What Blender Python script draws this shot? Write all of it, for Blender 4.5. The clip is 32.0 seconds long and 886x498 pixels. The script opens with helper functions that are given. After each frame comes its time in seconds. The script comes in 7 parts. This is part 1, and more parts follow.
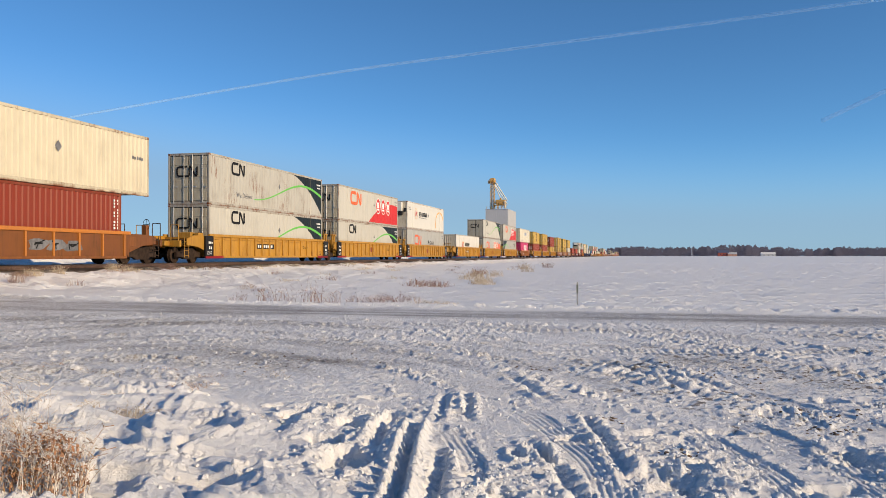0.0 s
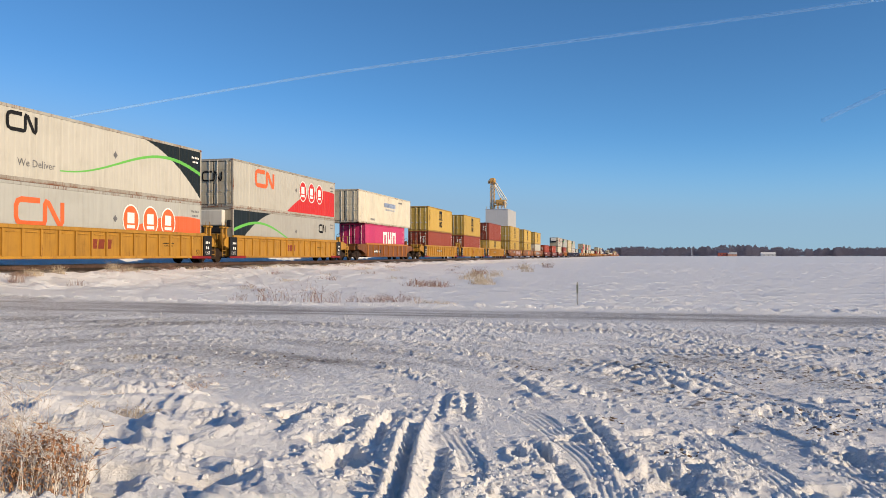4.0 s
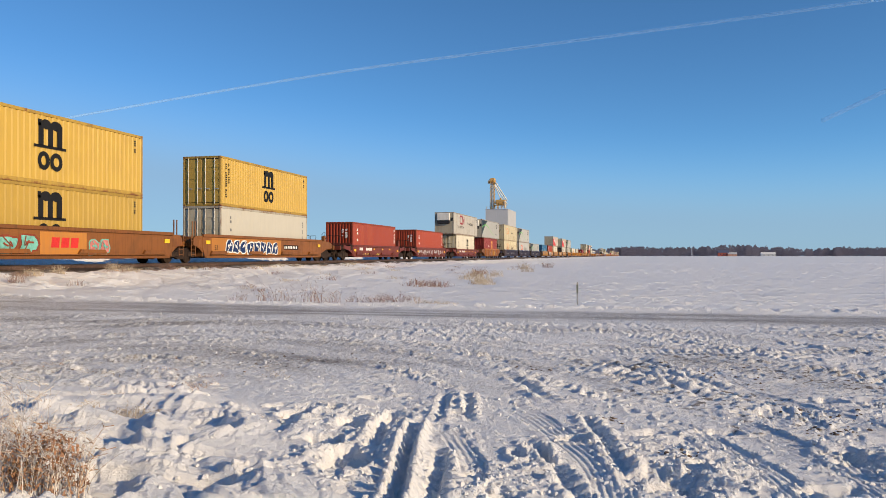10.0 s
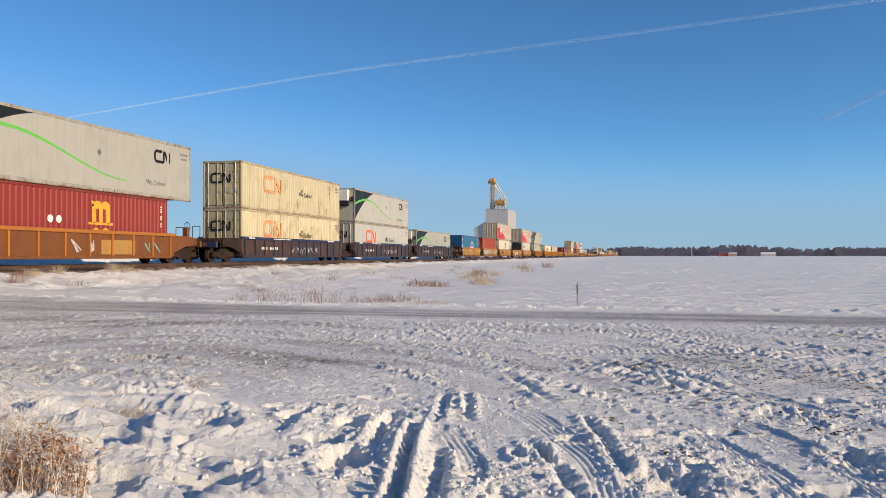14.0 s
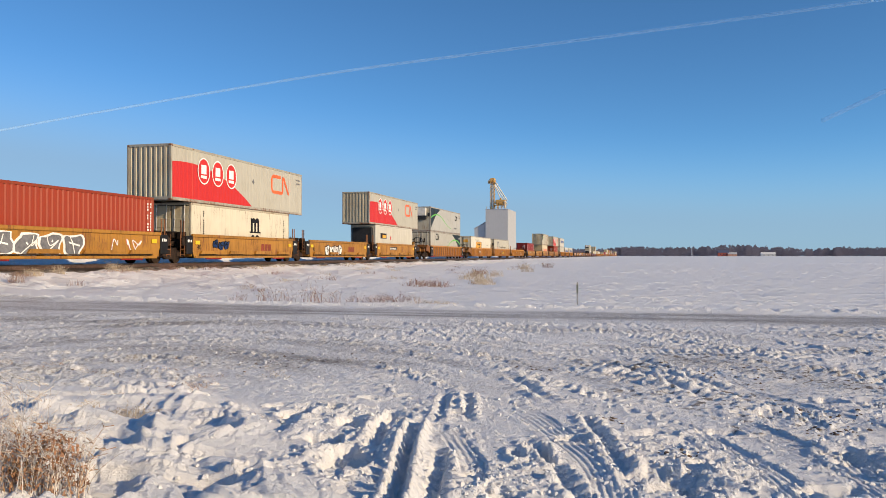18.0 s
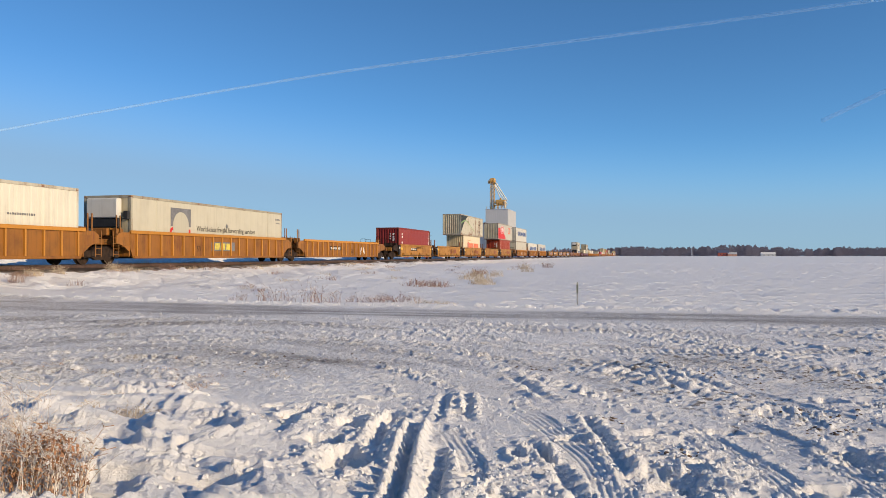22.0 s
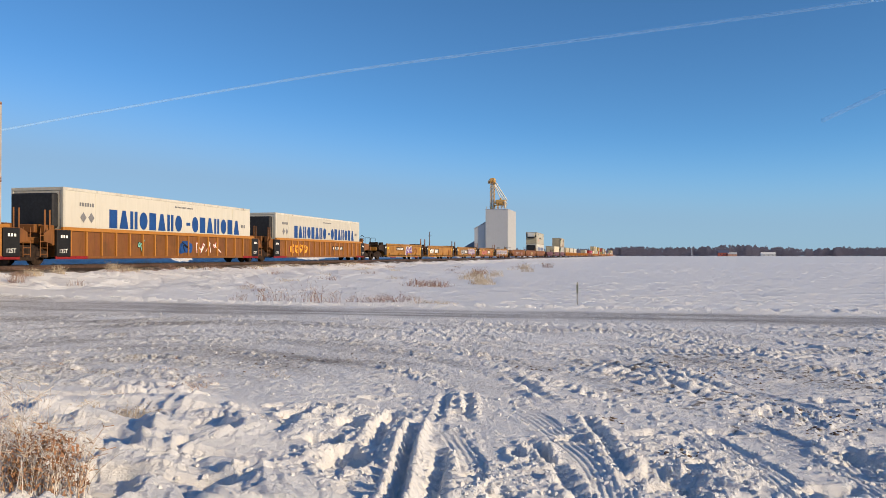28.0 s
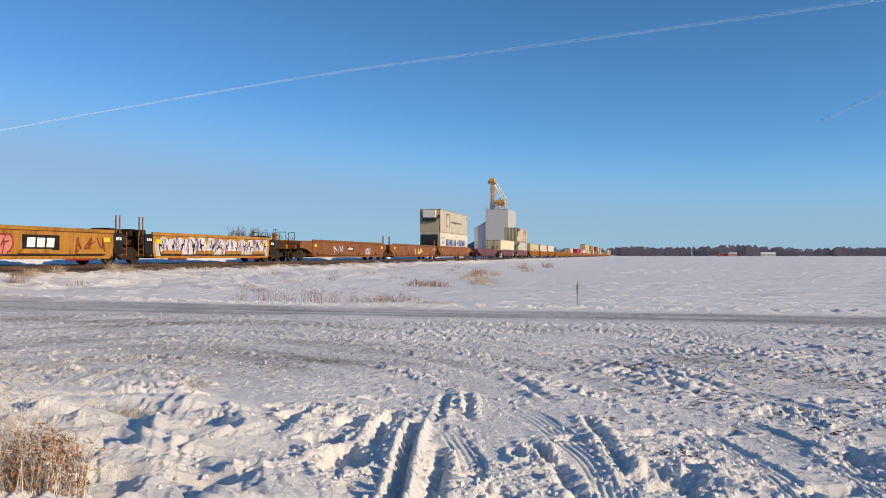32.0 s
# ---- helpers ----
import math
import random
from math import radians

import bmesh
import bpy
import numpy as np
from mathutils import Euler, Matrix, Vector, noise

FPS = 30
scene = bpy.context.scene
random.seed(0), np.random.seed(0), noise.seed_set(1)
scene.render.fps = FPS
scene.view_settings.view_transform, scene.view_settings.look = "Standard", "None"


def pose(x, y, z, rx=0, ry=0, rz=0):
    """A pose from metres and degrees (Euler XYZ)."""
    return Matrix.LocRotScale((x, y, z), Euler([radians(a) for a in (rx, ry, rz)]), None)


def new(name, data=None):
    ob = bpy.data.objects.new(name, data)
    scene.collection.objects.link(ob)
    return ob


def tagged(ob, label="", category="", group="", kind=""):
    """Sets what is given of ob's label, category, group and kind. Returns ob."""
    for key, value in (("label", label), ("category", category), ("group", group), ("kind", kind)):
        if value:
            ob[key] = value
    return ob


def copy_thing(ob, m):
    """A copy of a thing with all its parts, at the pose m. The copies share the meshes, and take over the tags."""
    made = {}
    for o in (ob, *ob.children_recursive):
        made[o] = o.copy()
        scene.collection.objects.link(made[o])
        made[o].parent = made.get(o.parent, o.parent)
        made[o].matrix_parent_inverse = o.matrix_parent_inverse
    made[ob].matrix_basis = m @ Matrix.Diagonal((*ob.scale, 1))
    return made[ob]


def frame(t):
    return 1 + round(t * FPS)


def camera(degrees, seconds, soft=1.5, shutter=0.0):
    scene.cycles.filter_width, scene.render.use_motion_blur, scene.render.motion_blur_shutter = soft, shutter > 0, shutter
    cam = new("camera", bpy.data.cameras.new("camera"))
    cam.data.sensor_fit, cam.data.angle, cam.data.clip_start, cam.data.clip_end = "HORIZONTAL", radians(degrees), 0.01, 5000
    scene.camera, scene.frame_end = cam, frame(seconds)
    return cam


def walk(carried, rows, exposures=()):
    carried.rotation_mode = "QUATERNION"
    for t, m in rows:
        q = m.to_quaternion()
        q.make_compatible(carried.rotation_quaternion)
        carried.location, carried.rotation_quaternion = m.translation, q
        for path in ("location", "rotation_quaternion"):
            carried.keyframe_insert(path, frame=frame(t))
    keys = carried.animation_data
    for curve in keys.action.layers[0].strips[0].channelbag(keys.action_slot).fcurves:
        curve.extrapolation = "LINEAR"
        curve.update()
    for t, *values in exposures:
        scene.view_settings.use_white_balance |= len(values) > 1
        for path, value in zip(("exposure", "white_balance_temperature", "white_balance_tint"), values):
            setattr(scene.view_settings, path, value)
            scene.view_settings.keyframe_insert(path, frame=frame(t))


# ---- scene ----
# ---------- camera: a phone on a tripod beside a gravel road, standing still ----------
# The track runs along +y at x = TRACK_X; the train comes towards -y.
CAM_Z, TURN, TILT = 1.25, 13.70, 0.481
cam = camera(59.56, 32.0, soft=0.65)
walk(cam, [(0.0, pose(0, 0, CAM_Z, 90 + TILT, 0, TURN)), (32.0, pose(0, 0, CAM_Z, 90 + TILT, 0, TURN))], exposures=[(0.0, 0.0, 6500, 10), (32.0, 0.0, 6500, 10)])

TRACK_X, RAIL_Z, SPEED = -24.18, 0.85, 24.76

# ---------- light: clear winter afternoon, low sun over the field ----------
SUN_ELEV, SUN_AZ = 18.5, 106.5        # azimuth clockwise from +y
world = bpy.data.worlds.new("winter_sky")
scene.world = world
world.use_nodes = True
wn = world.node_tree
sky = wn.nodes.new("ShaderNodeTexSky")
sky.sky_type, sky.sun_disc = "NISHITA", False
sky.sun_elevation, sky.sun_rotation = radians(SUN_ELEV), radians(SUN_AZ)
sky.air_density, sky.dust_density, sky.ozone_density, sky.altitude = 0.6, 0.25, 2.0, 230
deep = wn.nodes.new("ShaderNodeHueSaturation")
deep.inputs["Hue"].default_value, deep.inputs["Saturation"].default_value = 0.5, 1.05
wn.links.new(sky.outputs[0], deep.inputs["Color"])
clear = wn.nodes.new("ShaderNodeMix")
clear.data_type, clear.blend_type = "RGBA", "MULTIPLY"
clear.inputs[0].default_value, clear.inputs[7].default_value = 1.0, (0.60, 0.93, 1.06, 1)
wn.links.new(deep.outputs[0], clear.inputs[6])
# the bright low sky is dulled to lavender by ground haze
split = wn.nodes.new("ShaderNodeSeparateColor")
wn.links.new(clear.outputs[2], split.inputs[0])
low = wn.nodes.new("ShaderNodeMapRange")
low.interpolation_type = "SMOOTHSTEP"
low.inputs[1].default_value, low.inputs[2].default_value, low.inputs[4].default_value = 2.3, 4.6, 0.8
wn.links.new(split.outputs[1], low.inputs[0])
haze = wn.nodes.new("ShaderNodeMix")
haze.data_type = "RGBA"
wn.links.new(low.outputs[0], haze.inputs[0])
wn.links.new(clear.outputs[2], haze.inputs[6])
haze.inputs[7].default_value = (2.02, 3.02, 4.15, 1)
wn.links.new(haze.outputs[2], wn.nodes["Background"].inputs[0])
wn.nodes["Background"].inputs[1].default_value = 0.145

sun = new("sun", bpy.data.lights.new("sun", "SUN"))
sun.data.energy, sun.data.angle, sun.data.color = 5.0, radians(0.55), (1.0, 0.775, 0.505)
sd = Vector((math.sin(radians(SUN_AZ)) * math.cos(radians(SUN_ELEV)), math.cos(radians(SUN_AZ)) * math.cos(radians(SUN_ELEV)), math.sin(radians(SUN_ELEV))))
sun.matrix_world = Matrix.Translation((200, -40, 80)) @ sd.to_track_quat("Z", "Y").to_matrix().to_4x4()

# ---------- materials ----------
MATS = {}


def node_mat(name):
    m = bpy.data.materials.new(name)
    m.use_nodes = True
    return m, m.node_tree, m.node_tree.nodes["Principled BSDF"]


def mixrgb(nt, fac, a, b, mode="MIX"):
    n = nt.nodes.new("ShaderNodeMix")
    n.data_type, n.blend_type = "RGBA", mode
    for sock, val in ((0, fac), (6, a), (7, b)):
        if isinstance(val, bpy.types.NodeSocket):
            nt.links.new(val, n.inputs[sock])
        elif sock == 0:
            n.inputs[0].default_value = val
        else:
            n.inputs[sock].default_value = (*val, 1) if len(val) == 3 else val
    return n.outputs[2]


def calc(nt, op, a, b=None, c=None, clamp=False):
    n = nt.nodes.new("ShaderNodeMath")
    n.operation, n.use_clamp = op, clamp
    for i, val in enumerate((a, b, c)):
        if isinstance(val, bpy.types.NodeSocket):
            nt.links.new(val, n.inputs[i])
        elif val is not None:
            n.inputs[i].default_value = val
    return n.outputs[0]


def coords(nt, scale=(1, 1, 1), kind="Object"):
    tc = nt.nodes.new("ShaderNodeTexCoord")
    mp = nt.nodes.new("ShaderNodeMapping")
    mp.inputs["Scale"].default_value = scale
    nt.links.new(tc.outputs[kind], mp.inputs[0])
    return mp.outputs[0]


def noise_tex(nt, vec, scale, detail=4, rough=0.6):
    n = nt.nodes.new("ShaderNodeTexNoise")
    n.inputs["Scale"].default_value, n.inputs["Detail"].default_value, n.inputs["Roughness"].default_value = scale, detail, rough
    nt.links.new(vec, n.inputs["Vector"])
    return n.outputs["Fac"]


def ramp(nt, fac, lo, hi):
    n = nt.nodes.new("ShaderNodeMapRange")
    n.interpolation_type = "SMOOTHSTEP"
    n.inputs[1].default_value, n.inputs[2].default_value = lo, hi
    nt.links.new(fac, n.inputs[0])
    return n.outputs[0]


def bump(nt, bsdf, height, strength, dist=0.01):
    n = nt.nodes.new("ShaderNodeBump")
    n.inputs["Strength"].default_value, n.inputs["Distance"].default_value = strength, dist
    nt.links.new(height, n.inputs["Height"])
    nt.links.new(n.outputs[0], bsdf.inputs["Normal"])


def paint(name, color, rough=0.58, dirt=0.35, rust=0.0, dirt_col=(0.13, 0.10, 0.075), metal=0.0):
    """Painted steel with run-down streaks, blotches of grime and, where asked, rust."""
    if name in MATS:
        return MATS[name]
    m, nt, bs = node_mat(name)
    info = nt.nodes.new("ShaderNodeObjectInfo")
    off = nt.nodes.new("ShaderNodeVectorMath")
    off.operation = "ADD"
    rnd = calc(nt, "MULTIPLY", info.outputs["Random"], 37.0)
    nt.links.new(coords(nt), off.inputs[0])
    nt.links.new(rnd, off.inputs[1])
    st = nt.nodes.new("ShaderNodeMapping")
    st.inputs["Scale"].default_value = (5.0, 5.0, 0.35)
    nt.links.new(off.outputs[0], st.inputs[0])
    streak = ramp(nt, noise_tex(nt, st.outputs[0], 1.3, 5, 0.65), 0.45, 0.78)
    blot = ramp(nt, noise_tex(nt, off.outputs[0], 0.9, 5, 0.6), 0.42, 0.75)
    grime = calc(nt, "MULTIPLY", calc(nt, "ADD", calc(nt, "MULTIPLY", streak, 0.6), calc(nt, "MULTIPLY", blot, 0.5)), dirt, clamp=True)
    col = mixrgb(nt, grime, color, dirt_col)
    fade = calc(nt, "MULTIPLY_ADD", info.outputs["Random"], 0.22, 0.86)
    tint = nt.nodes.new("ShaderNodeHueSaturation")
    nt.links.new(fade, tint.inputs["Value"])
    nt.links.new(col, tint.inputs["Color"])
    col = tint.outputs[0]
    if rust:
        rmask = ramp(nt, noise_tex(nt, st.outputs[0], 2.1, 7, 0.75), 0.60 - 0.2 * rust, 0.66 - 0.18 * rust)
        rmask = calc(nt, "MULTIPLY", rmask, ramp(nt, noise_tex(nt, off.outputs[0], 0.45, 3, 0.5), 0.50, 0.62))
        sep = nt.nodes.new("ShaderNodeSeparateXYZ")
        nt.links.new(coords(nt), sep.inputs[0])
        foot = calc(nt, "ADD", calc(nt, "MULTIPLY", noise_tex(nt, off.outputs[0], 1.6, 6, 0.75), 1.3 * rust), calc(nt, "MULTIPLY_ADD", sep.outputs[2], -0.9, -0.12))
        rmask = calc(nt, "MAXIMUM", rmask, ramp(nt, foot, 0.02, 0.16))
        col = mixrgb(nt, rmask, col, (0.16, 0.055, 0.022))
    nt.links.new(col, bs.inputs["Base Color"])
    bs.inputs["Specular IOR Level"].default_value = 0.3
    bs.inputs["Metallic"].default_value = metal
    rr = calc(nt, "MULTIPLY_ADD", grime, 0.4, rough, clamp=True)
    nt.links.new(rr, bs.inputs["Roughness"])
    bump(nt, bs, noise_tex(nt, off.outputs[0], 9, 3), 0.15, 0.004)
    MATS[name] = m
    return m


def scheme(name, base, kind, length, mirrored=False, dark=(0.010, 0.014, 0.013), accent=(0.12, 0.42, 0.07), dirt=0.25, rust=0.0):
    """Container side paint with a swept field of colour: 'green' has a dark corner and a thin curve, 'red' a rising red field."""
    if name in MATS:
        return MATS[name]
    m = paint(name, base, 0.45, dirt, rust)
    nt = m.node_tree
    bs = nt.nodes["Principled BSDF"]
    old = bs.inputs["Base Color"].links[0].from_socket
    tc = nt.nodes.new("ShaderNodeTexCoord")
    sep = nt.nodes.new("ShaderNodeSeparateXYZ")
    nt.links.new(tc.outputs["Object"], sep.inputs[0])
    a = calc(nt, "MULTIPLY_ADD", sep.outputs[1], (-1 if mirrored else 1) / length, 0.5)
    b = calc(nt, "DIVIDE", sep.outputs[2], 2.9)
    if kind == "green":
        q = calc(nt, "DIVIDE", calc(nt, "SUBTRACT", a, 0.60), 0.40)
        q = calc(nt, "POWER", calc(nt, "MAXIMUM", q, 0.0), 2.0)
        edge = calc(nt, "MULTIPLY_ADD", q, -0.95, 1.0)
        over = ramp(nt, calc(nt, "SUBTRACT", b, edge), -0.004, 0.004)
        right = ramp(nt, a, 0.60, 0.605)
        col = mixrgb(nt, calc(nt, "MULTIPLY", over, right), old, dark)
        wave = calc(nt, "COSINE", calc(nt, "MULTIPLY", calc(nt, "SUBTRACT", a, 0.33), math.pi / 0.47))
        line = calc(nt, "MULTIPLY_ADD", wave, -0.25, 0.47)
        thick = calc(nt, "MULTIPLY_ADD", a, 0.035, -0.002)
        near = calc(nt, "SUBTRACT", thick, calc(nt, "ABSOLUTE", calc(nt, "SUBTRACT", b, line)))
        on = calc(nt, "MULTIPLY", ramp(nt, near, -0.003, 0.003), ramp(nt, a, 0.33, 0.335))
        col = mixrgb(nt, on, col, accent)
    else:
        q = calc(nt, "POWER", calc(nt, "ABSOLUTE", calc(nt, "DIVIDE", calc(nt, "SUBTRACT", a, 0.90), 0.46)), 2.0)
        edge = calc(nt, "MULTIPLY_ADD", q, -0.72, 0.72)
        under = ramp(nt, calc(nt, "SUBTRACT", edge, b), -0.004, 0.004)
        on = calc(nt, "MULTIPLY", under, ramp(nt, a, 0.4, 0.405))
        col = mixrgb(nt, on, old, accent)
    if rust > 0.5:
        # broad runs of rust below the old roof dents
        run = calc(nt, "MAXIMUM", *[calc(nt, "MULTIPLY", ramp(nt, calc(nt, "ABSOLUTE", calc(nt, "SUBTRACT", a, c)), w, w * 0.4), 1.0) for c, w in ((0.36, 0.05), (0.17, 0.06))])
        fleck = noise_tex(nt, coords(nt, (1, 7, 1.3)), 1.3, 7, 0.8)
        mask = ramp(nt, calc(nt, "MULTIPLY_ADD", run, 0.13, fleck), 0.60, 0.64)
        col = mixrgb(nt, mask, col, (0.15, 0.055, 0.025))
    nt.links.new(col, bs.inputs["Base Color"])
    return m


def plain(name, color, rough=0.6, metal=0.0, var=0.25, scale=8.0):
    """Simple surface with two scales of mottling and a fine relief."""
    if name in MATS:
        return MATS[name]
    m, nt, bs = node_mat(name)
    vec = coords(nt)
    f = calc(nt, "ADD", calc(nt, "MULTIPLY", noise_tex(nt, vec, scale, 4), 0.5), calc(nt, "MULTIPLY", noise_tex(nt, vec, scale * 0.12, 3), 0.5))
    dark = tuple(c * (1 - var * 1.6) for c in color)
    light = tuple(min(1, c * (1 + var)) for c in color)
    nt.links.new(mixrgb(nt, ramp(nt, f, 0.3, 0.7), dark, light), bs.inputs["Base Color"])
    bs.inputs["Roughness"].default_value, bs.inputs["Metallic"].default_value = rough, metal
    bs.inputs["Specular IOR Level"].default_value = 0.25
    bump(nt, bs, noise_tex(nt, vec, scale * 4, 3), 0.2, 0.004)
    MATS[name] = m
    return m


# ---------- mesh helpers ----------
class Shape:
    """Collects simple solids into one mesh."""

    def __init__(self):
        self.v, self.f, self.layer = [], [], 0

    def add(self, verts, faces):
        n = len(self.v)
        self.v += verts
        self.f += [tuple(i + n for i in fc) for fc in faces]
        return self

    def box(self, x, y, z, sx, sy, sz, c=0.0, turn=None):
        """Box by its centre and full sizes, with chamfered edges when c > 0."""
        hx, hy, hz = sx / 2, sy / 2, sz / 2
        if c <= 0:
            vs = [(i * hx, j * hy, k * hz) for i in (-1, 1) for j in (-1, 1) for k in (-1, 1)]
            fs = [(0, 1, 3, 2), (4, 6, 7, 5), (0, 4, 5, 1), (2, 3, 7, 6), (0, 2, 6, 4), (1, 5, 7, 3)]
        else:
            c = min(c, 0.45 * min(sx, sy, sz))
            vs, ix = [], {}
            for i in (-1, 1):
                for j in (-1, 1):
                    for k in (-1, 1):
                        for ax in range(3):
                            p = [i * (hx - c), j * (hy - c), k * (hz - c)]
                            p[ax] = (i * hx, j * hy, k * hz)[ax]
                            ix[i, j, k, ax] = len(vs)
                            vs.append(tuple(p))
            fs = []
            for ax in range(3):
                o, p = (ax + 1) % 3, (ax + 2) % 3
                for s in (-1, 1):
                    quad = []
                    for a, b in ((-1, -1), (1, -1), (1, 1), (-1, 1)):
                        k = [0, 0, 0]
                        k[ax], k[o], k[p] = s, a, b
                        quad.append(ix[(*k, ax)])
                    fs.append(tuple(quad if s > 0 else quad[::-1]))
                for a in (-1, 1):
                    for b in (-1, 1):
                        e = []
                        for s in (-1, 1):
                            k = [0, 0, 0]
                            k[ax], k[o], k[p] = s, a, b
                            e.append((ix[(*k, o)], ix[(*k, p)]))
                        q = (e[0][0], e[1][0], e[1][1], e[0][1])
                        fs.append(q if a * b < 0 else q[::-1])
            for i in (-1, 1):
                for j in (-1, 1):
                    for k in (-1, 1):
                        t = (ix[i, j, k, 0], ix[i, j, k, 1], ix[i, j, k, 2])
                        fs.append(t if i * j * k > 0 else t[::-1])
        if turn is not None:
            vs = [tuple(turn @ Vector(q)) for q in vs]
        return self.add([(p[0] + x, p[1] + y, p[2] + z) for p in vs], fs)

    def rod(self, a, b, r, n=8, r2=None):
        """Round bar from a to b."""
        a, b = Vector(a), Vector(b)
        d = (b - a).normalized()
        u = d.orthogonal().normalized()
        w = d.cross(u)
        r2 = r if r2 is None else r2
        vs = []
        for p, rr in ((a, r), (b, r2)):
            for i in range(n):
                t = 2 * math.pi * i / n
                vs.append(tuple(p + (u * math.cos(t) + w * math.sin(t)) * rr))
        fs = [(i, (i + 1) % n, n + (i + 1) % n, n + i) for i in range(n)]
        fs += [tuple(range(n))[::-1], tuple(range(n, 2 * n))]
        return self.add(vs, fs)

    def prism(self, pts, x0, x1):
        """Outline in (y, z), counter-clockwise seen from +x, drawn out from x0 to x1."""
        n = len(pts)
        vs = [(x0, p[0], p[1]) for p in pts] + [(x1, p[0], p[1]) for p in pts]
        fs = [(i, (i + 1) % n, n + (i + 1) % n, n + i) for i in range(n)]
        fs = [q[::-1] if x1 < x0 else q for q in fs]
        top, bot = tuple(range(n, 2 * n)), tuple(range(n))[::-1]
        fs += [top, bot] if x1 > x0 else [top[::-1], bot[::-1]]
        return self.add(vs, fs)

    def mesh(self, name, mat, smooth=False):
        me = bpy.data.meshes.new(name)
        me.from_pydata(self.v, [], self.f)
        me.materials.append(mat)
        if smooth:
            me.polygons.foreach_set("use_smooth", [True] * len(me.polygons))
        me.update()
        return me


def part(name, shape, mat, parent, label="", at=None, smooth=False):
    """One mesh object under a thing or under a part. shape: a Shape, or a mesh to share."""
    me = shape.mesh(name, mat, smooth) if isinstance(shape, Shape) else shape
    ob = new(name, me)
    ob.parent = parent
    if at is not None:
        ob.matrix_basis = at
    if label:
        ob["label"] = label
    return ob


def thing(name, label, category, group="", kind="", at=None):
    ob = new(name)
    ob.empty_display_size = 0.3
    if at is not None:
        ob.matrix_basis = at
    return tagged(ob, label, category, group, kind)


def single(name, shape, mat, label, category, group="", kind="", smooth=False):
    ob = new(name, shape.mesh(name, mat, smooth) if isinstance(shape, Shape) else shape)
    return tagged(ob, label, category, group, kind)
# ---------- ground ----------
def lattice(ix, iy, seed):
    h = (ix * 374761393 + iy * 668265263 + seed * 974634541) & 0xFFFFFFFF
    h = ((h ^ (h >> 13)) * 1274126177) & 0xFFFFFFFF
    h = (h ^ (h >> 16)) & 0xFFFF
    return h.astype(np.float64) / 65535.0


def vnoise(x, y, size, seed):
    """Smooth value noise, 0 to 1, with cells of the given size."""
    x, y = x / size, y / size
    fx, fy = np.floor(x), np.floor(y)
    ix, iy = fx.astype(np.int64), fy.astype(np.int64)
    u, w = x - fx, y - fy
    u, w = u * u * (3 - 2 * u), w * w * (3 - 2 * w)
    a, b = lattice(ix, iy, seed), lattice(ix + 1, iy, seed)
    c, d = lattice(ix, iy + 1, seed), lattice(ix + 1, iy + 1, seed)
    return (a * (1 - u) + b * u) * (1 - w) + (c * (1 - u) + d * u) * w


def sstep(v, lo, hi):
    t = np.clip((v - lo) / (hi - lo), 0, 1)
    return t * t * (3 - 2 * t)


# The yard in front of the road has its own axes: u to the right, v straight ahead of the tripod.
YARD_C, YARD_S = math.cos(radians(TURN)), math.sin(radians(TURN))


def yard(x, y):
    return x * YARD_C + y * YARD_S, -x * YARD_S + y * YARD_C


def from_yard(u, v):
    return u * YARD_C - v * YARD_S, u * YARD_S + v * YARD_C


def sweep(u, v):
    """Even steps across the family of wheel tracks that swing off the road into the yard."""
    return (np.abs((u + 3.7) / 4.75) ** 1.6 + np.abs((v - 4.5) / 7.1) ** 1.6) ** 0.625


# toothed wheel ruts in the yard's axes: start, end, half width, depth, tread pitch, height of the ridges pushed up beside them
RUTS = [
    ((-0.195, 5.75), (-0.275, 3.1), 0.036, 0.050, 0.150, 0.060),
    ((-0.02, 5.05), (-0.07, 3.1), 0.050, 0.050, 0.160, 0.022),
    ((-0.42, 6.15), (-0.44, 4.95), 0.050, 0.045, 0.150, 0.030),
    ((1.11, 6.05), (1.06, 4.3), 0.040, 0.030, 0.150, 0.024),
    ((0.01, 7.00), (-0.03, 5.85), 0.035, 0.030, 0.180, 0.022),
    ((0.21, 7.00), (0.20, 5.85), 0.035, 0.030, 0.180, 0.022),
    ((0.58, 5.30), (0.80, 3.2), 0.040, 0.022, 0.140, 0.020),
    ((1.84, 9.20), (2.32, 6.8), 0.060, 0.020, 0.210, 0.022),
    ((2.35, 9.40), (2.62, 7.2), 0.060, 0.020, 0.210, 0.022),
    ((0.70, 8.00), (0.92, 6.6), 0.050, 0.012, 0.200, 0.018),
    ((1.30, 9.95), (5.30, 9.90), 0.110, 0.017, 0.100, 0.015),
    ((-0.60, 12.60), (10.50, 12.95), 0.120, 0.010, 0.150, 0.012),
    ((-7.50, 13.90), (10.50, 13.60), 0.120, 0.010, 0.200, 0.012),
    ((3.90, 8.80), (5.00, 6.3), 0.070, 0.022, 0.200, 0.026),
]
# treads that follow the sweep: its value, near and far end, half width
TREADS = [(0.815, 4.3, 5.7, 0.075), (0.975, 3.0, 6.4, 0.105), (1.175, 3.0, 5.9, 0.085), (1.275, 3.0, 6.1, 0.105), (1.46, 4.0, 7.5, 0.10)]
